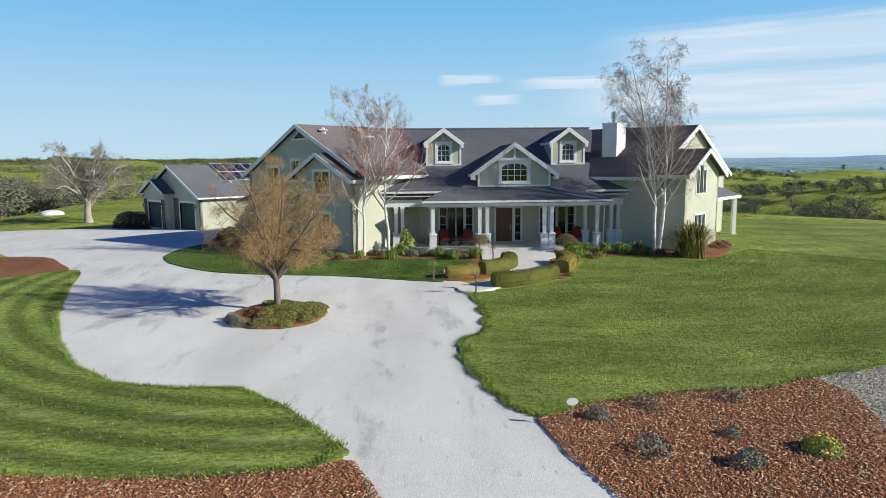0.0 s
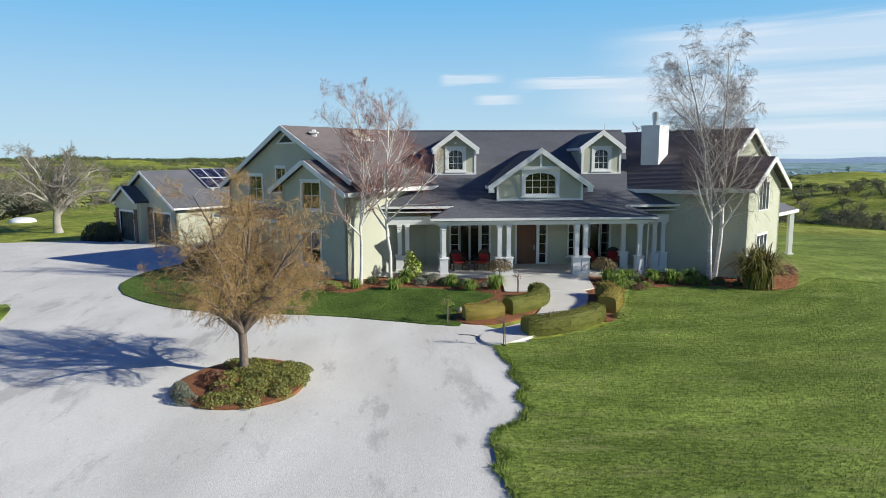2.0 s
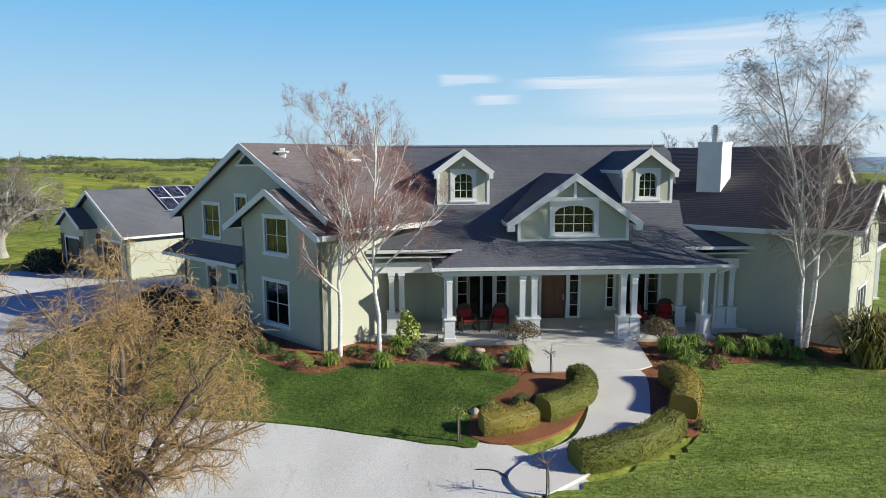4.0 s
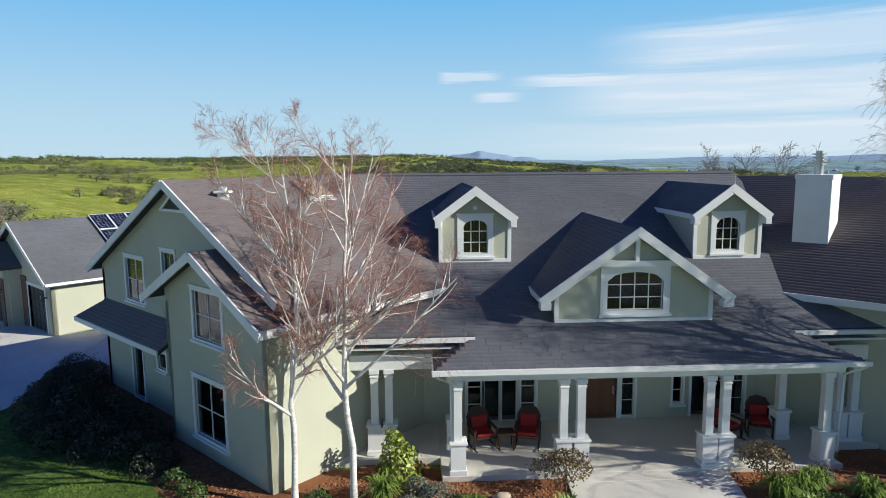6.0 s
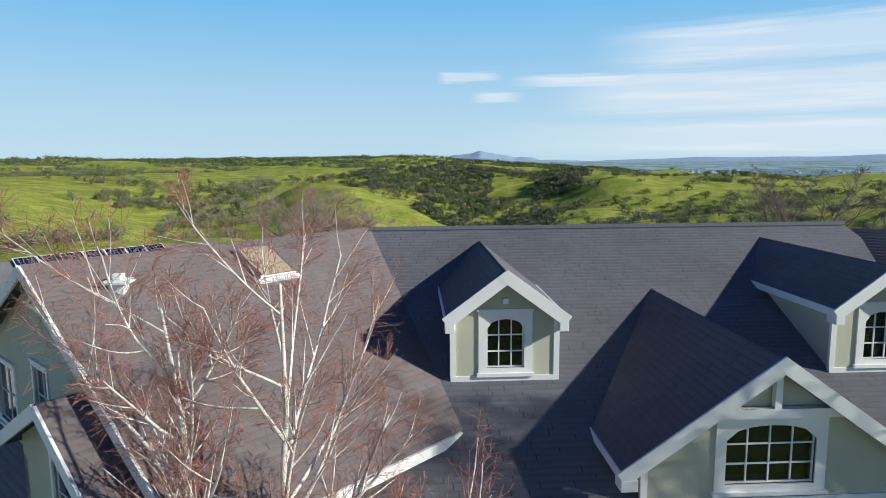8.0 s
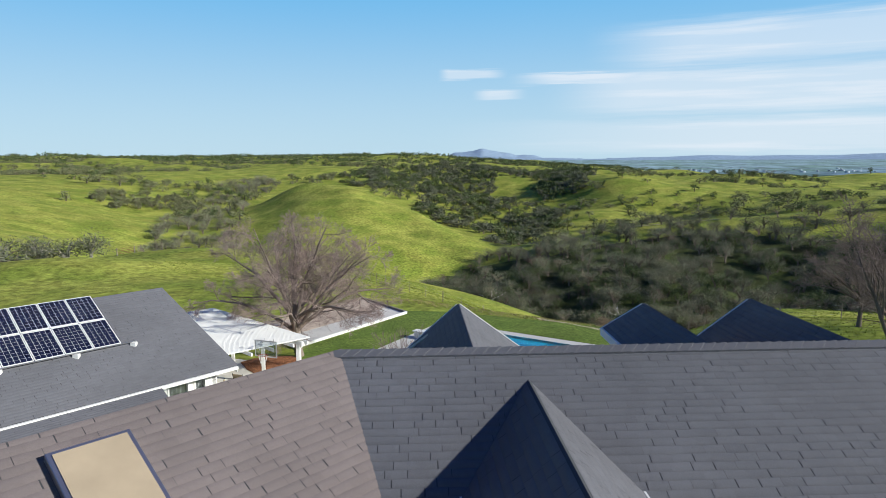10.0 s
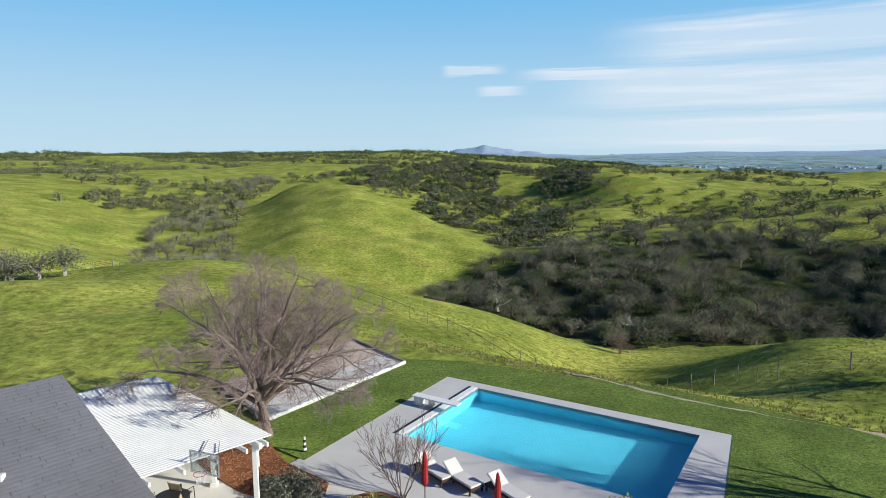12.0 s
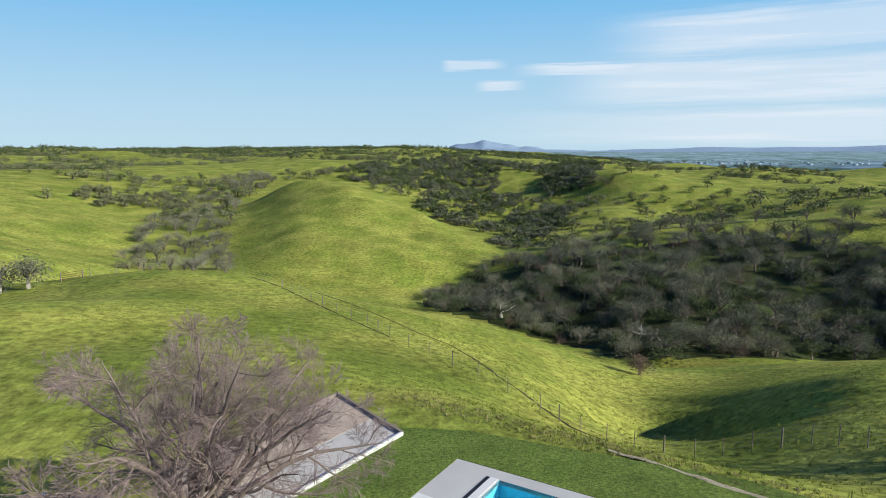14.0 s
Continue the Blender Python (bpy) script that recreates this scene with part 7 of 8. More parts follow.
# clipped hedges beside the walk
def hedge(pts, width, height, seed, mat, label):
    out = [Vector(p) for p in pts]
    path = []
    for i in range(len(out) - 1):
        a, b, c, d = out[max(i - 1, 0)], out[i], out[i + 1], out[min(i + 2, len(out) - 1)]
        for k in range(8):
            t = k / 8
            path.append(0.5 * ((2 * b) + (c - a) * t + (2 * a - 5 * b + 4 * c - d) * t * t + (3 * b - a - 3 * c + d) * t ** 3))
    path.append(out[-1])
    top = thing("hedge", label, "hedge", "walk hedges")
    P2 = np.array([(p.x, p.y) for p in path])
    T = np.gradient(P2, axis=0)
    T /= np.linalg.norm(T, axis=1, keepdims=True)
    Nn = np.stack([-T[:, 1], T[:, 0]], 1)
    prof = [(-0.46, 0.0), (-0.52, 0.4), (-0.49, 0.76), (-0.36, 0.95), (0.0, 1.02), (0.36, 0.95), (0.49, 0.76), (0.52, 0.4), (0.46, 0.0)]
    bm = bmesh.new()
    rings = []
    for i in range(len(path)):
        zb = gz(*P2[i])
        rings.append([bm.verts.new((P2[i, 0] + Nn[i, 0] * a * width * 0.94, P2[i, 1] + Nn[i, 1] * a * width * 0.94, zb + 0.02 + b * height * 0.96)) for a, b in prof])
    for r0, r1 in zip(rings, rings[1:]):
        for k in range(len(prof) - 1):
            bm.faces.new((r0[k], r0[k + 1], r1[k + 1], r1[k]))
    bm.faces.new(rings[0]), bm.faces.new(rings[-1][::-1])
    bmesh.ops.recalc_face_normals(bm, faces=bm.faces)
    part("body", bm, mat, top)
    r = np.random.default_rng(seed)
    L = np.linalg.norm(np.diff(P2, axis=0), axis=1).sum()
    n = int(L * 1500)
    i = r.uniform(0, len(path) - 1.001, n)
    i0 = i.astype(int)
    w = (i - i0)[:, None]
    c2 = P2[i0] * (1 - w) + P2[i0 + 1] * w
    nn = Nn[i0]
    q = r.uniform(0, len(prof) - 1.001, n)
    q0 = q.astype(int)
    pa = np.array(prof)
    ab = pa[q0] * (1 - (q - q0))[:, None] + pa[q0 + 1] * (q - q0)[:, None]
    zb = 0.037 * np.minimum(c2[:, 1] + 1, 0)
    c = np.stack([c2[:, 0] + nn[:, 0] * ab[:, 0] * width, c2[:, 1] + nn[:, 1] * ab[:, 0] * width, zb + 0.02 + ab[:, 1] * height], 1) + r.normal(0, 0.022, (n, 3))
    d = unit(r.normal(size=(n, 3)))
    v, f = leaves(c, d, unit(r.normal(size=(n, 3))), r.uniform(0.03, 0.06, n), r.uniform(0.02, 0.035, n))
    raw("leaves", v, f, mat, top, kind="stuff")
    return top


HEDGE_GOLD = material("golden box leaf", (0.28, 0.22, 0.04), 0.6, island=0.6, vary=0.25, scale=1.5)
hedge([(3.95, -4.2), (4.08, -4.8), (3.8, -5.6), (3.15, -6.3), (2.35, -6.8)], 0.72, 0.68, 1, HEDGE, "clipped green box hedge curving along the walk")
hedge([(2.0, -6.95), (1.3, -7.35), (0.55, -7.5)], 0.72, 0.58, 2, HEDGE_GOLD, "low golden green hedge at the walk's end")
hedge([(6.95, -4.25), (7.12, -5.0), (6.9, -5.9), (6.3, -6.95)], 0.78, 0.72, 3, HEDGE_GOLD, "clipped golden box hedge beside the lawn")
hedge([(5.7, -7.75), (4.6, -8.75), (3.3, -9.35), (2.55, -9.55)], 0.75, 0.66, 4, HEDGE, "clipped green box hedge at the lawn's corner")

# strap-leaved clumps and small shrubs in the beds
agap = put_plant("agapanthus", "bright green strap-leaved clump in red mulch", "perennial", strap_mesh(0.5, 0.5, 190, 0.05, 5, droop=1.3), -4.1, -2.0, material("strap leaf", (0.19, 0.275, 0.05), 0.45, island=0.5), "strap-leaved clumps")
for k, (x, y, s) in enumerate([(-2.32, -2.35, 0.95), (0.42, -1.85, 1.0), (1.19, -2.75, 0.9), (2.35, -2.6, 1.05), (2.6, -1.9, 0.9), (-1.75, -0.9, 1.1), (8.06, -1.45, 1.1), (8.25, -2.3, 1.0), (7.95, -3.3, 0.8),
                              (8.7, -1.3, 1.0), (10.05, -1.75, 1.1), (10.95, -2.05, 1.2), (11.9, -1.95, 1.2), (12.35, -2.4, 0.8), (9.2, -1.0, 0.9)]):
    again(agap, x, y, 47 * k, s * 1.25)
mound = put_plant("shrub", "small rounded green garden shrub in mulch", "shrub", bush_mesh(0.42, 0.42, 0.42, 900, 0.07, 6), -6.5, -0.4, LEAF, "garden shrubs")
for k, (x, y, s) in enumerate([(-5.76, -1.3, 0.8), (-3.3, -0.9, 0.9), (0.1, -1.3, 0.9), (0.9, -2.0, 1.0), (1.9, -5.7, 0.8), (8.8, -2.0, 1.1), (9.3, -1.9, 0.9), (13.2, -2.1, 0.9), (13.9, -2.6, 0.7), (-7.3, 0.4, 1.0)]):
    again(mound, x, y, 61 * k, s)
gold = put_plant("shrub", "low yellow green shrub in the planting bed", "shrub", bush_mesh(0.4, 0.4, 0.36, 800, 0.06, 7), -4.9, -1.9, LEAF_LIGHT, "golden shrubs")
for k, (x, y, s) in enumerate([(-5.3, -1.1, 0.7), (8.4, -1.7, 1.0), (8.7, -2.6, 1.1), (1.0, -6.1, 0.9), (6.6, -7.6, 0.8), (9.4, -2.6, 0.9)]):
    again(gold, x, y, 33 * k, s)
grey = put_plant("lavender", "grey green lavender mound in the bed", "shrub", bush_mesh(0.45, 0.45, 0.5, 1300, 0.06, 8, hollow=0.4), -0.87, -0.6, LEAF_GREY, "lavender mounds")
for k, (x, y, s) in enumerate([(-1.05, -1.4, 0.9), (-0.5, -0.9, 1.0), (9.6, -0.6, 0.9), (10.3, -1.2, 0.8), (-5.7, 30.9, 1.6), (-5.1, 31.2, 1.4), (-6.3, 31.3, 1.5), (-4.75, 30.8, 1.5), (-5.4, 31.5, 1.6)]):
    again(grey, x, y, 71 * k, s, z=None if y < 10 else -0.32)
brown = put_plant("shrub", "dry brown low shrub in the planting bed", "shrub", bush_mesh(0.4, 0.4, 0.3, 700, 0.06, 9), -5.2, -2.2, LEAF_RED, "dry shrubs")
for k, (x, y, s) in enumerate([(-2.9, -1.4, 0.8), (17.6, 0.0, 1.5), (18.4, 0.9, 1.2), (8.9, -3.0, 0.9), (9.4, -1.6, 1.0), (9.65, -2.2, 1.1), (9.1, -2.7, 0.9), (-5.9, 29.8, 1.0), (-6.9, 30.2, 1.2), (-6.6, 31.9, 1.4), (10.9, -1.3, 0.9)]):
    again(brown, x, y, 53 * k, s, z=None if y < 10 else -0.32)
nand = put_plant("nandina", "upright leafy green nandina shrub by the wall", "shrub", bush_mesh(0.62, 0.55, 1.9, 1100, 0.15, 10, hollow=0.2, lump=0.6), -1.35, 0.15, LEAF_LIGHT)
# foundation shrubs west of the wing, deep shade put into their leaf colour
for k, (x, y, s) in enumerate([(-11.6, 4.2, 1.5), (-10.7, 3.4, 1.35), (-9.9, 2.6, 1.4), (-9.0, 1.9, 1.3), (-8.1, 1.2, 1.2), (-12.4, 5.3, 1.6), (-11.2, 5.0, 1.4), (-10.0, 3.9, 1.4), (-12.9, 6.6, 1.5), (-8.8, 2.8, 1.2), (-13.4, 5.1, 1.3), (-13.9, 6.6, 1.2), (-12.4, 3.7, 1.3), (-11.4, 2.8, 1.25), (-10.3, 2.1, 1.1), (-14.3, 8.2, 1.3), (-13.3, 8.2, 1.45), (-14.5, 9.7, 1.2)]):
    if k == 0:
        dark = put_plant("foundation_shrub", "dense green shrub with leaves darkened for shade", "shrub", bush_mesh(0.75, 0.75, 0.9, 1800, 0.08, 12), x, y, material("shrub leaf darkened for shade", (0.032, 0.038, 0.02), 0.6, island=0.45), "foundation shrubs", scale=s * 0.8)
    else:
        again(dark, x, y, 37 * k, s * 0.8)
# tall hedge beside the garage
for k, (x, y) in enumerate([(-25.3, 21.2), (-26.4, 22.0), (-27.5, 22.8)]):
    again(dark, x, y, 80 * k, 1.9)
# flax by the east wing
flax = put_plant("flax", "large clump of arching olive flax leaves", "flax", strap_mesh(1.95, 2.0, 520, 0.10, 13, droop=1.0, seg=6), 14.6, -3.0, material("olive flax leaf", (0.23, 0.20, 0.06), 0.45, island=0.7), z=gz(14.6, -3.0))


# small standards on thin stems
def standard(name, label, x, y, stem, r, mat, seed, n, leaf, z=None, group="standard roses", two=True):
    e = thing(name, label, "shrub", group)
    bm = bmesh.new()
    tube(bm, [(0, 0, 0), (0.01, 0, stem * 0.5), (0, 0.01, stem)], 0.022, 6)
    if two:
        tube(bm, [(0.06, 0.02, 0), (0.05, 0, stem * 0.6), (0.02, 0.0, stem)], 0.015, 5)
    part("stem", bm, BARK, e)
    v, f = bush_mesh(r, r, r * 0.9, n, leaf, seed, hollow=0.2)
    raw("foliage", v + np.array([0, 0, stem - r * 0.1]), f, mat, e)
    if n < 200:
        rg = np.random.default_rng(seed)
        pts = run(rg, np.tile([[0, 0, stem]], (9, 1)), unit(np.stack([rg.normal(size=9), rg.normal(size=9), np.full(9, 1.0)], 1)), np.full(9, r * 1.2), 5, 0.15, 0.0)
        v, f = tubes(pts, np.full((9, 5), 0.008), 4)
        raw("twigs", v, f, BARK, e, kind="stuff")
    e.matrix_world = pose(x, y, gz(x, y) + 0.05 if z is None else z)
    return e


standard("standard_rose", "bare standard rose on thin pale stems beside the walk", 1.62, -10.75, 0.75, 0.32, LEAF_RED, 3, 60, 0.05)
standard("standard_rose", "standard rose with yellow green leaves beside the drive", -0.12, -8.0, 0.75, 0.3, LEAF_LIGHT, 4, 150, 0.06)
standard("standard_rose", "small bare standard rose beside the landing", 3.3, -3.45, 0.7, 0.28, LEAF_RED, 5, 60, 0.05)
LEAF_OLIVE = material("olive russet leaf", (0.17, 0.12, 0.05), 0.6, island=0.45)
standard("ball_shrub", "round russet leaved ball shrub before the porch", 2.85, -0.75, 0.65, 0.74, LEAF_OLIVE, 6, 1500, 0.08, group="ball shrubs", two=False)
standard("ball_shrub", "round russet leaved ball shrub before the porch", 8.05, -0.75, 0.65, 0.74, LEAF_OLIVE, 7, 1500, 0.08, group="ball shrubs", two=False)


# stones
def stone(x, y, r, seed, mat=SANDSTONE, label="rounded pale garden boulder in mulch", group="garden boulders"):
    rs = random.Random(seed)
    bm = bmesh.new()
    bmesh.ops.create_icosphere(bm, subdivisions=2, radius=r)
    k = Vector((rs.random() * 9, rs.random() * 9, 0))
    for v in bm.verts:
        v.co *= 0.8 + 0.4 * noise.noise(v.co / r * 0.9 + k)
        v.co.z *= 0.7
    ob = obj_of("boulder", bm, mat, None, label, "boulder", "", group, smooth=True)
    ob.matrix_world = pose(x, y, gz(x, y) + 0.05 + r * 0.3)
    return ob


for k, (x, y, r) in enumerate([(1.15, -1.1, 0.26), (1.95, -2.0, 0.2), (2.15, -1.4, 0.18), (8.95, -2.75, 0.2), (1.4, -6.6, 0.2), (0.5, -6.3, 0.17)]):
    stone(x, y, r, k)

# round bed in the drive
isl = [(-8.1, -14.2), (-7.8, -12.7), (-6.6, -11.75), (-5.2, -12.2), (-4.6, -13.4), (-4.72, -14.7), (-5.8, -15.45), (-7.1, -15.3)]
sheet("island_bed", isl, 0.10, MULCH, "oval mulched bed in the drive round a willow", "planting bed", n=6, skirt=0.1)
for x, y, sc in ((-7.75, -14.55, 0.75), (-7.5, -14.95, 0.7), (-7.9, -14.1, 0.6)):
    again(grey, x, y, 90 * x, sc)
cover = put_plant("ground_cover", "low yellow green ground cover under the willow", "ground cover", bush_mesh(0.5, 0.5, 0.3, 1100, 0.07, 15), -5.2, -13.0, material("ground cover leaf", (0.20, 0.20, 0.045), 0.6, island=0.45), "drive bed plants")
ci = 0
for x in np.arange(-6.7, -4.5, 0.5):
    for y in np.arange(-15.0, -12.1, 0.52):
        xx, yy = x + prng.uniform(-0.15, 0.15), y + prng.uniform(-0.15, 0.15)
        if ((xx + 6.3) / 1.8) ** 2 + ((yy + 13.6) / 1.85) ** 2 < 0.9:
            again(cover, xx, yy, prng.uniform(0, 360), prng.uniform(0.7, 1.0))
again(brown, -6.9, -13.9, 10, 1.2), again(brown, -7.2, -13.3, 90, 1.0), again(brown, -6.7, -14.5, 200, 1.0)

# young shrubs in the front mulch
sage_s = put_plant("young_shrub", "small grey green young shrub in bark mulch", "shrub", bush_mesh(0.28, 0.28, 0.36, 700, 0.05, 16), 3.28, -23.6, material("blue grey leaf", (0.15, 0.18, 0.125), 0.6, island=0.4), "young shrubs")
for x, y, s in ((6.0, -24.7, 0.75), (5.68, -26.0, 1.15)):
    again(sage_s, x, y, 40 * x, s)
thin = put_plant("young_shrub", "thin twiggy young shrub in bark mulch", "shrub", bush_mesh(0.42, 0.42, 0.4, 260, 0.07, 17, hollow=0.1), 4.75, -23.0, LEAF_GREY, "twiggy shrubs")
again(thin, 7.0, -22.7, 50, 0.9), again(thin, 3.95, -25.3, 120, 1.2)
yel = put_plant("flowering_shrub", "low green shrub with yellow flowers in mulch", "shrub", bush_mesh(0.42, 0.4, 0.36, 700, 0.07, 18), 7.56, -25.5, LEAF_LIGHT)
v, f = bush_mesh(0.4, 0.38, 0.42, 110, 0.09, 19, hollow=0.9)
raw("flowers", v, f, material("yellow flower", (0.62, 0.50, 0.03), 0.6, island=0.2), yel, "yellow flower heads", kind="stuff")


# bark chips on the mulch
def chips(name, label, poly, n, mat, lo, hi, lift, seed):
    r = np.random.default_rng(seed)
    ins = inside(poly)
    xs, ys = [p[0] for p in poly], [p[1] for p in poly]
    pts = [(x, y) for x, y in zip(r.uniform(min(xs), max(xs), n * 2), r.uniform(min(ys), max(ys), n * 2)) if ins(x, y)][:n]
    p = np.array(pts)
    m = len(p)
    c = np.stack([p[:, 0], p[:, 1], ground_z(p[:, 0], p[:, 1]) + lift + r.uniform(0.0, 0.011, m)], 1)
    d = unit(np.stack([r.normal(size=m), r.normal(size=m), r.normal(0, 0.1, m)], 1))
    nh = unit(np.stack([r.normal(0, 0.16, m), r.normal(0, 0.16, m), np.ones(m)], 1))
    w = unit(np.cross(d, nh))
    L, W, T = r.uniform(lo, hi, m)[:, None] * 0.5, r.uniform(lo, hi, m)[:, None] * 0.17, 0.006
    u = unit(np.cross(w, d)) * T
    V = np.stack([c + a * d * L + b * w * W + s * u for s in (-1, 1) for a, b in ((-1, -1), (1, -0.7), (0.9, 1), (-0.8, 0.9))], 1).reshape(-1, 3)
    q = np.array([(4, 5, 6, 7), (0, 1, 5, 4), (1, 2, 6, 5), (2, 3, 7, 6), (3, 0, 4, 7)])
    F = (np.arange(m)[:, None, None] * 8 + q[None]).reshape(-1, 4)
    return raw(name, V, F, mat, None, label, "bark chips", "stuff")


east_mulch = [(1.8, -23.55), (3.44, -22.5), (5.85, -22.0), (8.21, -21.9), (9.95, -21.25), (10.35, -22.5), (9.95, -23.9), (9.4, -25.3), (8.8, -28), (4.2, -29.5), (2.95, -28), (2.1, -25.3)]
west_mulch = [(-1.8, -26.7), (-2.4, -25.3), (-3.2, -25.4), (-4.9, -25.7), (-7.3, -25.6), (-9.5, -25.3), (-13, -24.6), (-12, -29), (-1.6, -29)]
chips("bark_chips", "red brown bark chips covering the bed", east_mulch, 42000, CHIP, 0.02, 0.085, 0.045, 1)
chips("wood_chips", "pale wood chips among the red bark", east_mulch, 3600, CHIP_PALE, 0.04, 0.11, 0.06, 2)
chips("bark_chips", "red brown bark chips at the lawn's edge", west_mulch, 26000, CHIP, 0.02, 0.085, 0.045, 3)
chips("wood_chips", "pale wood chips among the red bark", west_mulch, 2000, CHIP_PALE, 0.04, 0.11, 0.06, 4)
STONE_CHIP = material("grey gravel stone", (0.42, 0.38, 0.31), 0.9, island=0.5)
chips("gravel_stones", "loose grey gravel stones beside the mulch", [(9.7, -21.5), (12.8, -20.3), (18, -18.2), (18, -26), (9.0, -26.5), (9.3, -24.4), (9.8, -22.8)], 16000, STONE_CHIP, 0.03, 0.10, 0.035, 6)
house_bed = [(-8.5, 1.8), (-7.1, -0.4), (-5.7, -1.9), (-4.4, -2.8), (-3.2, -1.9), (-1.6, -1.95), (0, -2.3), (1.2, -2.7), (2.3, -3.6), (2.8, -2.8), (3.0, 0.0), (0, -0.2), (-1.6, 0.9), (-3.2, 0.2), (-4.5, -0.9), (-7.5, 2.4)]
chips("bark_chips", "red brown bark chips in the house bed", house_bed, 3500, CHIP, 0.05, 0.13, 0.055, 5)
chips("bark_chips", "red brown bark chips below the porch", [(6.3, -8.0), (7.45, -5.2), (8.5, -2.9), (10, -2.8), (12.3, -2.5), (15.5, -3.6), (17.5, -1.5), (19.8, 3), (18.5, 3.5), (15, 0.2), (12, 1.5), (10.3, 0.2), (7.3, 0.0), (6.9, -2.9), (6.3, -4.4)], 3500, CHIP, 0.05, 0.13, 0.075, 7)
chips("bark_chips", "red brown bark chips beside the patio", [(-10.6, 35.2), (-7.4, 31.3), (-5.0, 30.7), (-4.1, 31.75), (-6.1, 33.6), (-7.9, 36.2)], 2500, CHIP, 0.05, 0.13, 0.095, 8)

# back yard plants
yucca = put_plant("yucca", "spiky yellow green yucca beside the patio", "yucca", strap_mesh(0.65, 0.95, 130, 0.06, 21, droop=0.4), -2.9, 29.0, material("olive yucca leaf", (0.27, 0.25, 0.07), 0.45, island=0.6), "yuccas", z=-0.33)
again(yucca, -2.2, 29.25, 90, 1.0, z=-0.33)
citrus = put_plant("citrus_shrub", "glossy yellow green shrub beside the pool", "shrub", bush_mesh(0.85, 0.75, 1.25, 1300, 0.16, 22, lump=0.9, hollow=0.15), 6.1, 27.6, LEAF_LIGHT, "pool shrubs", z=-0.33)
again(citrus, 6.95, 27.3, 80, 0.9, z=-0.33), again(citrus, 5.4, 27.8, 150, 0.75, z=-0.33), again(citrus, 9.1, 26.2, 200, 1.05, z=-0.33), again(citrus, 9.6, 25.6, 20, 0.9, z=-0.33)
cg = again(mound, -2.0, 29.9, 10, 1.2, z=-0.33)
tree("crepe_myrtle", "bare multi-stemmed shrub tree by the pool deck", "shrub",
     [((-1.2 + 0.1 * math.cos(k), 30.6 + 0.1 * math.sin(k), -0.35), (-1.2 + 1.25 * math.cos(k * 0.9), 30.6 + 1.25 * math.sin(k * 0.9), 1.9), 0.026) for k in range(7)],
     [(9, 0.25, 1.0, 25, 8, 0.6, 0.55, 6, 0.08, 0.04, 0.1), (7, 0.2, 1.0, 25, 8, 0.6, 0.6, 4, 0.08, 0.03, 0.05)], 71, BARK, TWIG_GREY, bark_levels=1, min_r=0.006)
pot = thing("potted_grass", "low dark planter with bright green grass on the patio", "planter")
part("planter", boxed(-0.28, 0.28, -0.28, 0.28, 0, 0.4, bevel=0.03), BLACKMETAL, pot)
v, f = strap_mesh(0.5, 0.6, 90, 0.035, 25)
raw("foliage", v + np.array([0, 0, 0.38]), f, LEAF_LIGHT, pot)
pot.matrix_world = pose(-5.6, 26.15, DZ - 0.02)
stk = thing("striped_stake", "black and white striped garden stake on the lawn", "garden stake")
for k in range(6):
    bm = bmesh.new()
    tube(bm, [(0, 0, 0.12 * k), (0, 0, 0.12 * k + 0.12)], 0.09 - 0.008 * k, 8)
    part("band", bm, TRIM if k % 2 else BLACKMETAL, stk)
stk.matrix_world = pose(-5.5, 34.6, -0.38)


# tufts of taller grass along the pasture edge behind the pool and up the knoll
def tufts(name, label, pts, size, seed, mat, per=7):
    r = np.random.default_rng(seed)
    p = np.repeat(np.array(pts), per, axis=0)
    m = len(p)
    base = np.stack([p[:, 0] + r.normal(0, 0.13, m) * size * 3, p[:, 1] + r.normal(0, 0.13, m) * size * 3, np.zeros(m)], 1)
    base[:, 2] = ground_z(base[:, 0], base[:, 1]) - 0.02
    lean = np.stack([r.normal(0, 0.35, m), r.normal(0, 0.35, m), np.ones(m)], 1)
    h = r.uniform(0.5, 1.2, m)[:, None] * size
    tip = base + lean * h
    s = unit(np.stack([r.normal(size=m), r.normal(size=m), np.zeros(m)], 1)) * h * 0.12
    V = np.stack([base - s, base + s, tip], 1).reshape(-1, 3)
    return raw(name, V, np.arange(len(V)).reshape(-1, 3), mat, None, label, "grass", "stuff")


TUFT = material("pasture grass blade", (0.21, 0.255, 0.05), 0.9, spec=0.1, island=0.2)
TUFT_DRY = material("dry grass blade", (0.32, 0.28, 0.12), 0.8, island=0.4)
rim = [(x, y) for x, y in zip(prng.uniform(-30, 60, 40000), prng.uniform(30, 100, 40000)) if 0.577 * x + 0.816 * y > 40.3 and not (-12.5 < x < 0 and y < 52)]
tufts("tall_grass", "rough green grass tufts on the slope behind the pool", rim[:20000], 0.15, 31, TUFT)
dry = [(x, y) for x, y in zip(prng.uniform(-6, 34, 16000), prng.uniform(24, 52, 16000)) if 40.2 < 0.577 * x + 0.816 * y < 42.4]
tufts("dry_grass", "straw coloured dry grass along the lawn's edge", dry[:2200], 0.14, 32, TUFT_DRY)


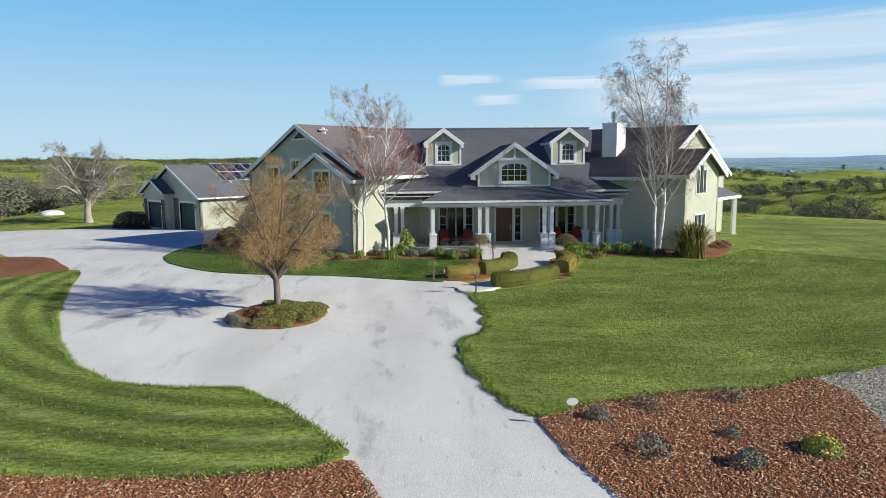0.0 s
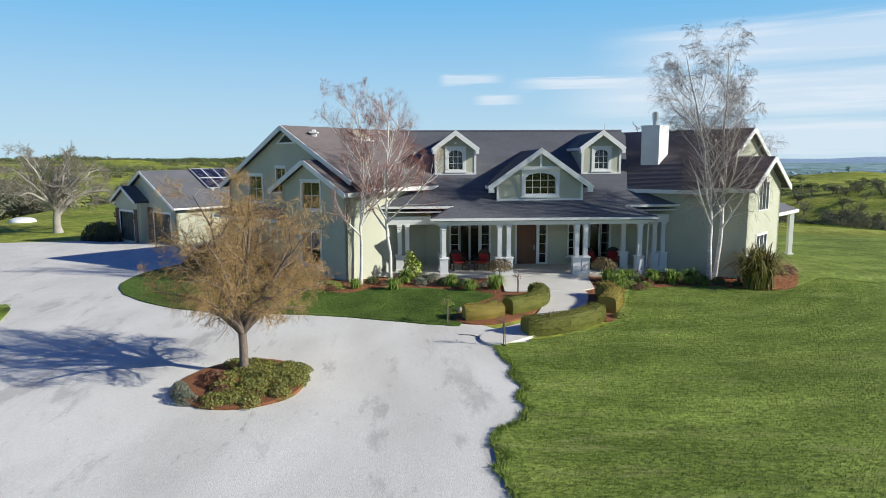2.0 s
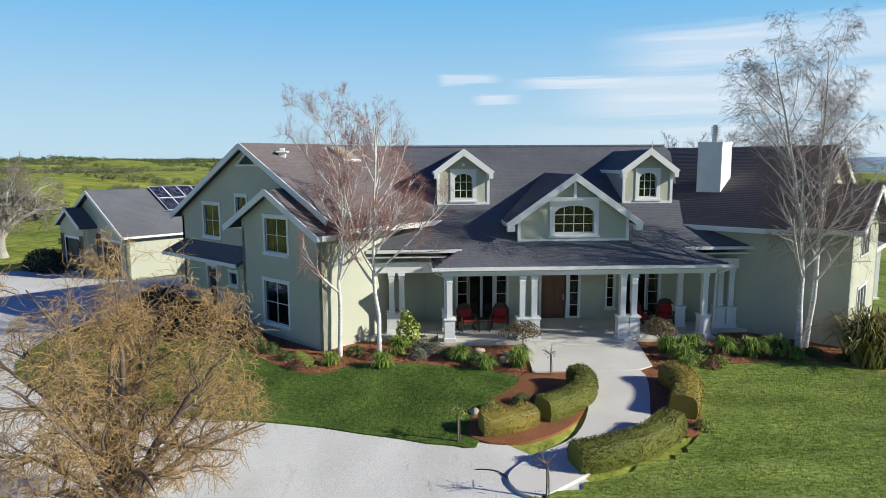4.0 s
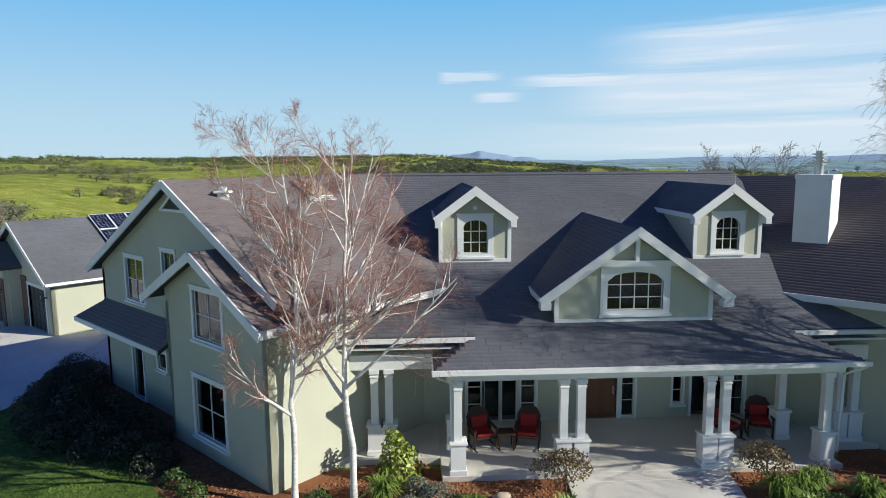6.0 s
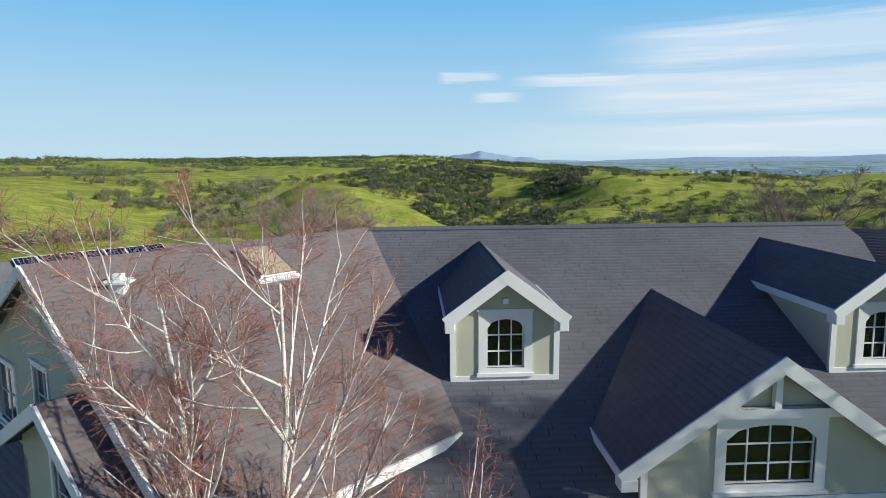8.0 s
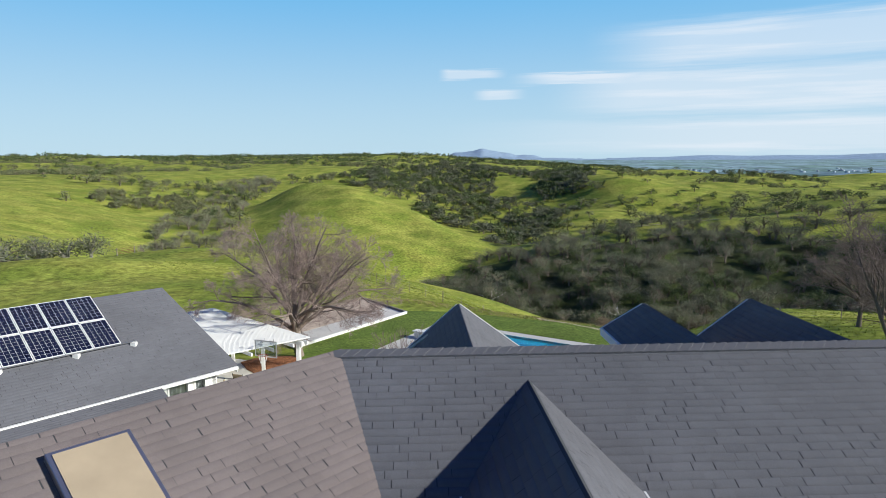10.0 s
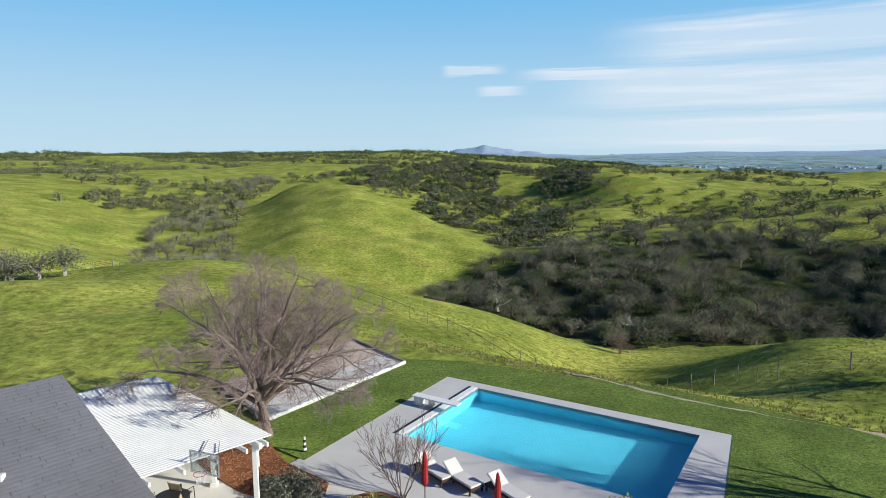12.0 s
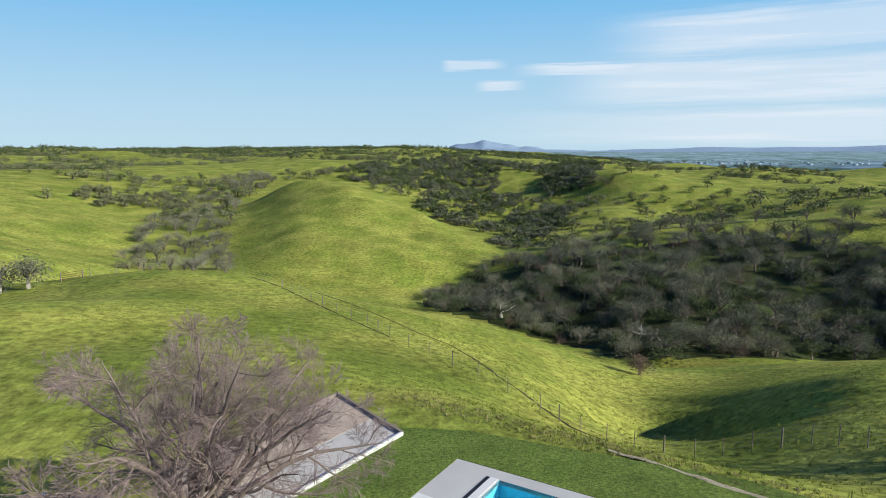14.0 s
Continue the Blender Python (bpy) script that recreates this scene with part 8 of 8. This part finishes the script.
# ---- blades over the front lawns ----
def blades(label, poly, n, size, seed, mat):
    r = np.random.default_rng(seed)
    ins = inside(poly)
    xs, ys = [p[0] for p in poly], [p[1] for p in poly]
    p = np.array([(x, y) for x, y in zip(r.uniform(min(xs), max(xs), n), r.uniform(min(ys), max(ys), n)) if ins(x, y)])
    m = len(p)
    base = np.stack([p[:, 0], p[:, 1], ground_z(p[:, 0], p[:, 1]) + 0.055], 1)
    h = r.uniform(0.5, 1.3, m)[:, None] * size
    tip = base + np.stack([r.normal(0, 0.5, m), r.normal(0, 0.5, m), np.ones(m)], 1) * h
    s = unit(np.stack([r.normal(size=m), r.normal(size=m), np.zeros(m)], 1)) * h * 0.2
    V = np.stack([base - s, base + s, tip], 1).reshape(-1, 3)
    return raw("grass", V, np.arange(len(V)).reshape(-1, 3), mat, None, label, "grass", "stuff")


BLADE_DEEP = material("deep green grass blade", (0.10, 0.16, 0.032), 0.8, spec=0.15, island=0.4, vary=0.3, scale=1.2)
BLADE = material("lawn grass blade", (0.19, 0.255, 0.048), 0.8, spec=0.15, island=0.4, vary=0.3, scale=1.2, straw=(0.34, 0.36, 0.15))
blades("short mown grass blades of the east lawn", [(1.5, -11), (1.75, -15), (0.6, -18), (0.6, -19.8), (2.1, -23.2), (5.85, -22.3), (9.8, -21.5), (14, -19.8), (22, -17), (28, -8), (19, -1), (15.7, -3.6), (12.3, -2.6), (8.6, -3.0), (7.6, -5.4), (6.3, -8.6), (4.5, -9.6)], 320000, 0.042, 61, BLADE)
blades("short mown grass blades of the house lawn", [(-13.5, -2.8), (-10.5, -5.2), (-4.7, -6.4), (-0.3, -8.0), (1.8, -5.4), (2.2, -4), (0, -2.6), (-3.2, -2.2), (-4.4, -3.1), (-5.8, -2.2), (-9.2, 2.2)], 70000, 0.045, 62, BLADE_DEEP)
blades("short mown grass blades beside the drive bend", [(-18.4, -4.5), (-14.8, -13.3), (-11.2, -19.2), (-9.5, -20.7), (-5.9, -21.3), (-4.5, -22.6), (-2.9, -24.7), (-3.2, -25.3), (-9.5, -25.2), (-16, -23.5), (-24, -18), (-28, -9)], 70000, 0.05, 63, BLADE)



def edge_blades(label, line, n, size, seed):
    """Longer uncut blades that hang over a lawn's edge."""
    r = np.random.default_rng(seed)
    P2 = np.array(line)
    k = r.uniform(0, len(P2) - 1.001, n)
    i0 = k.astype(int)
    w = (k - i0)[:, None]
    c2 = P2[i0] * (1 - w) + P2[i0 + 1] * w + r.normal(0, 0.07, (n, 2))
    base = np.column_stack([c2, ground_z(c2[:, 0], c2[:, 1]) + 0.02])
    h = r.uniform(0.5, 1.4, n)[:, None] * size
    tip = base + np.stack([r.normal(0, 0.7, n), r.normal(0, 0.7, n), np.ones(n)], 1) * h
    s_ = unit(np.stack([r.normal(size=n), r.normal(size=n), np.zeros(n)], 1)) * h * 0.16
    V = np.stack([base - s_, base + s_, tip], 1).reshape(-1, 3)
    return raw("grass", V, np.arange(len(V)).reshape(-1, 3), BLADE, None, label, "grass", "stuff")


edge_blades("ragged uncut grass along the drive's east edge", [(1.36, -10.63), (1.5, -12.0), (1.72, -12.7), (1.48, -13.5), (1.76, -14.5), (1.42, -15.1), (1.6, -15.8), (1.15, -16.75), (0.62, -17.1), (0.38, -17.8), (0.66, -18.35), (0.34, -18.85), (0.58, -19.9), (0.56, -20.3), (0.92, -21.0), (0.86, -21.5), (1.18, -22.1), (1.28, -22.7), (1.98, -23.42), (3.44, -22.67), (5.85, -22.16), (8.21, -22.05), (9.85, -21.41), (12.77, -20.52)], 9000, 0.085, 71)
edge_blades("ragged uncut grass along the drive's bend", [(-18.6, -4.1), (-16.6, -9), (-14.9, -13.1), (-13.3, -16.1), (-11.3, -19), (-9.5, -20.5), (-7.7, -21), (-5.9, -21.1), (-4.4, -22.5), (-2.8, -24.6), (-3.2, -25.5), (-4.9, -25.75), (-7.3, -25.7), (-9.5, -25.4)], 9000, 0.085, 72)

# ---- worn lines in the pasture ----
def worn(name, label, pts, width, mat, lift, seed):
    """A narrow trodden line that follows the ground."""
    rnd = random.Random(seed)
    line = []
    for (x0, y0), (x1, y1) in zip(pts, pts[1:]):
        k = max(2, int(math.hypot(x1 - x0, y1 - y0) / 0.6))
        line += [(x0 + (x1 - x0) * i / k, y0 + (y1 - y0) * i / k) for i in range(k)]
    P2 = np.array(line + [pts[-1]])
    T = np.gradient(P2, axis=0)
    T /= np.linalg.norm(T, axis=1, keepdims=True)
    Nn = np.stack([-T[:, 1], T[:, 0]], 1)
    ww = np.array([width * rnd.uniform(0.35, 1.0) for _ in P2])[:, None]
    P2 = P2 + Nn * np.array([rnd.uniform(-0.2, 0.2) for _ in P2])[:, None] * width
    rows_ = [P2 - Nn * ww * 0.5, P2, P2 + Nn * ww * 0.5]
    V = np.concatenate([np.column_stack([q, ground_z(q[:, 0], q[:, 1]) + lift - (0.05 if i != 1 else 0.0)]) for i, q in enumerate(rows_)])
    n = len(P2)
    i = np.arange(n - 1)
    F = np.concatenate([np.stack([i + k * n, i + 1 + k * n, i + 1 + (k + 1) * n, i + (k + 1) * n], 1) for k in (0, 1)])
    return raw(name, V, F, mat, None, label, "track", "structure", smooth=True)


DIRT = material("bare dry soil", (0.46, 0.40, 0.28), 0.95, spec=0.1, vary=0.25, scale=1.5, fine=0.4, fine_scale=14, bump=0.8, bump_scale=12)
DARKSOIL = material("damp trodden soil", (0.07, 0.065, 0.03), 0.95, spec=0.1, vary=0.3, scale=1.5, fine=0.5, fine_scale=8)
worn("dirt_track", "pale bare soil track along the lawn's edge", [(8.2, 44.4), (10.3, 42.5), (12.1, 40.6), (14.5, 38.8), (16.5, 37.4), (17.9, 36.4), (19.6, 35.5), (23, 33)], 0.5, DIRT, 0.075, 4)
worn("cattle_track", "dark trodden cattle track along the pasture fence", [(-24, 109.5), (-18.5, 103.5), (-12.4, 93), (-6.1, 82.5), (-3, 77)], 0.5, DARKSOIL, 0.045, 5)
worn("cattle_track", "dark trodden cattle track down the knoll", [(-14.1, 104.5), (-8.7, 97), (-3.5, 90), (-0.2, 84), (3.2, 80), (6.2, 68), (8.2, 63.5), (10, 58.5), (12.4, 56)], 0.45, DARKSOIL, 0.045, 6)
worn("dirt_track", "pale dirt track along the brow of the hill", [(50, 250), (56, 250.5), (66, 249), (76, 247.5), (89, 245), (104, 243), (118, 242)], 1.6, DIRT, 0.3, 7)
# garden hose on the drive
bm = bmesh.new()
tube(bm, [(0.2 + 1.4 * t + 0.12 * math.sin(7 * t), -9.4 - 1.5 * t * t, gz(0, -10) + 0.045) for t in [k / 14 for k in range(15)]], 0.016, 6)
obj_of("garden_hose", bm, BLACKMETAL, None, "dark garden hose lying on the gravel drive", "hose", smooth=True)
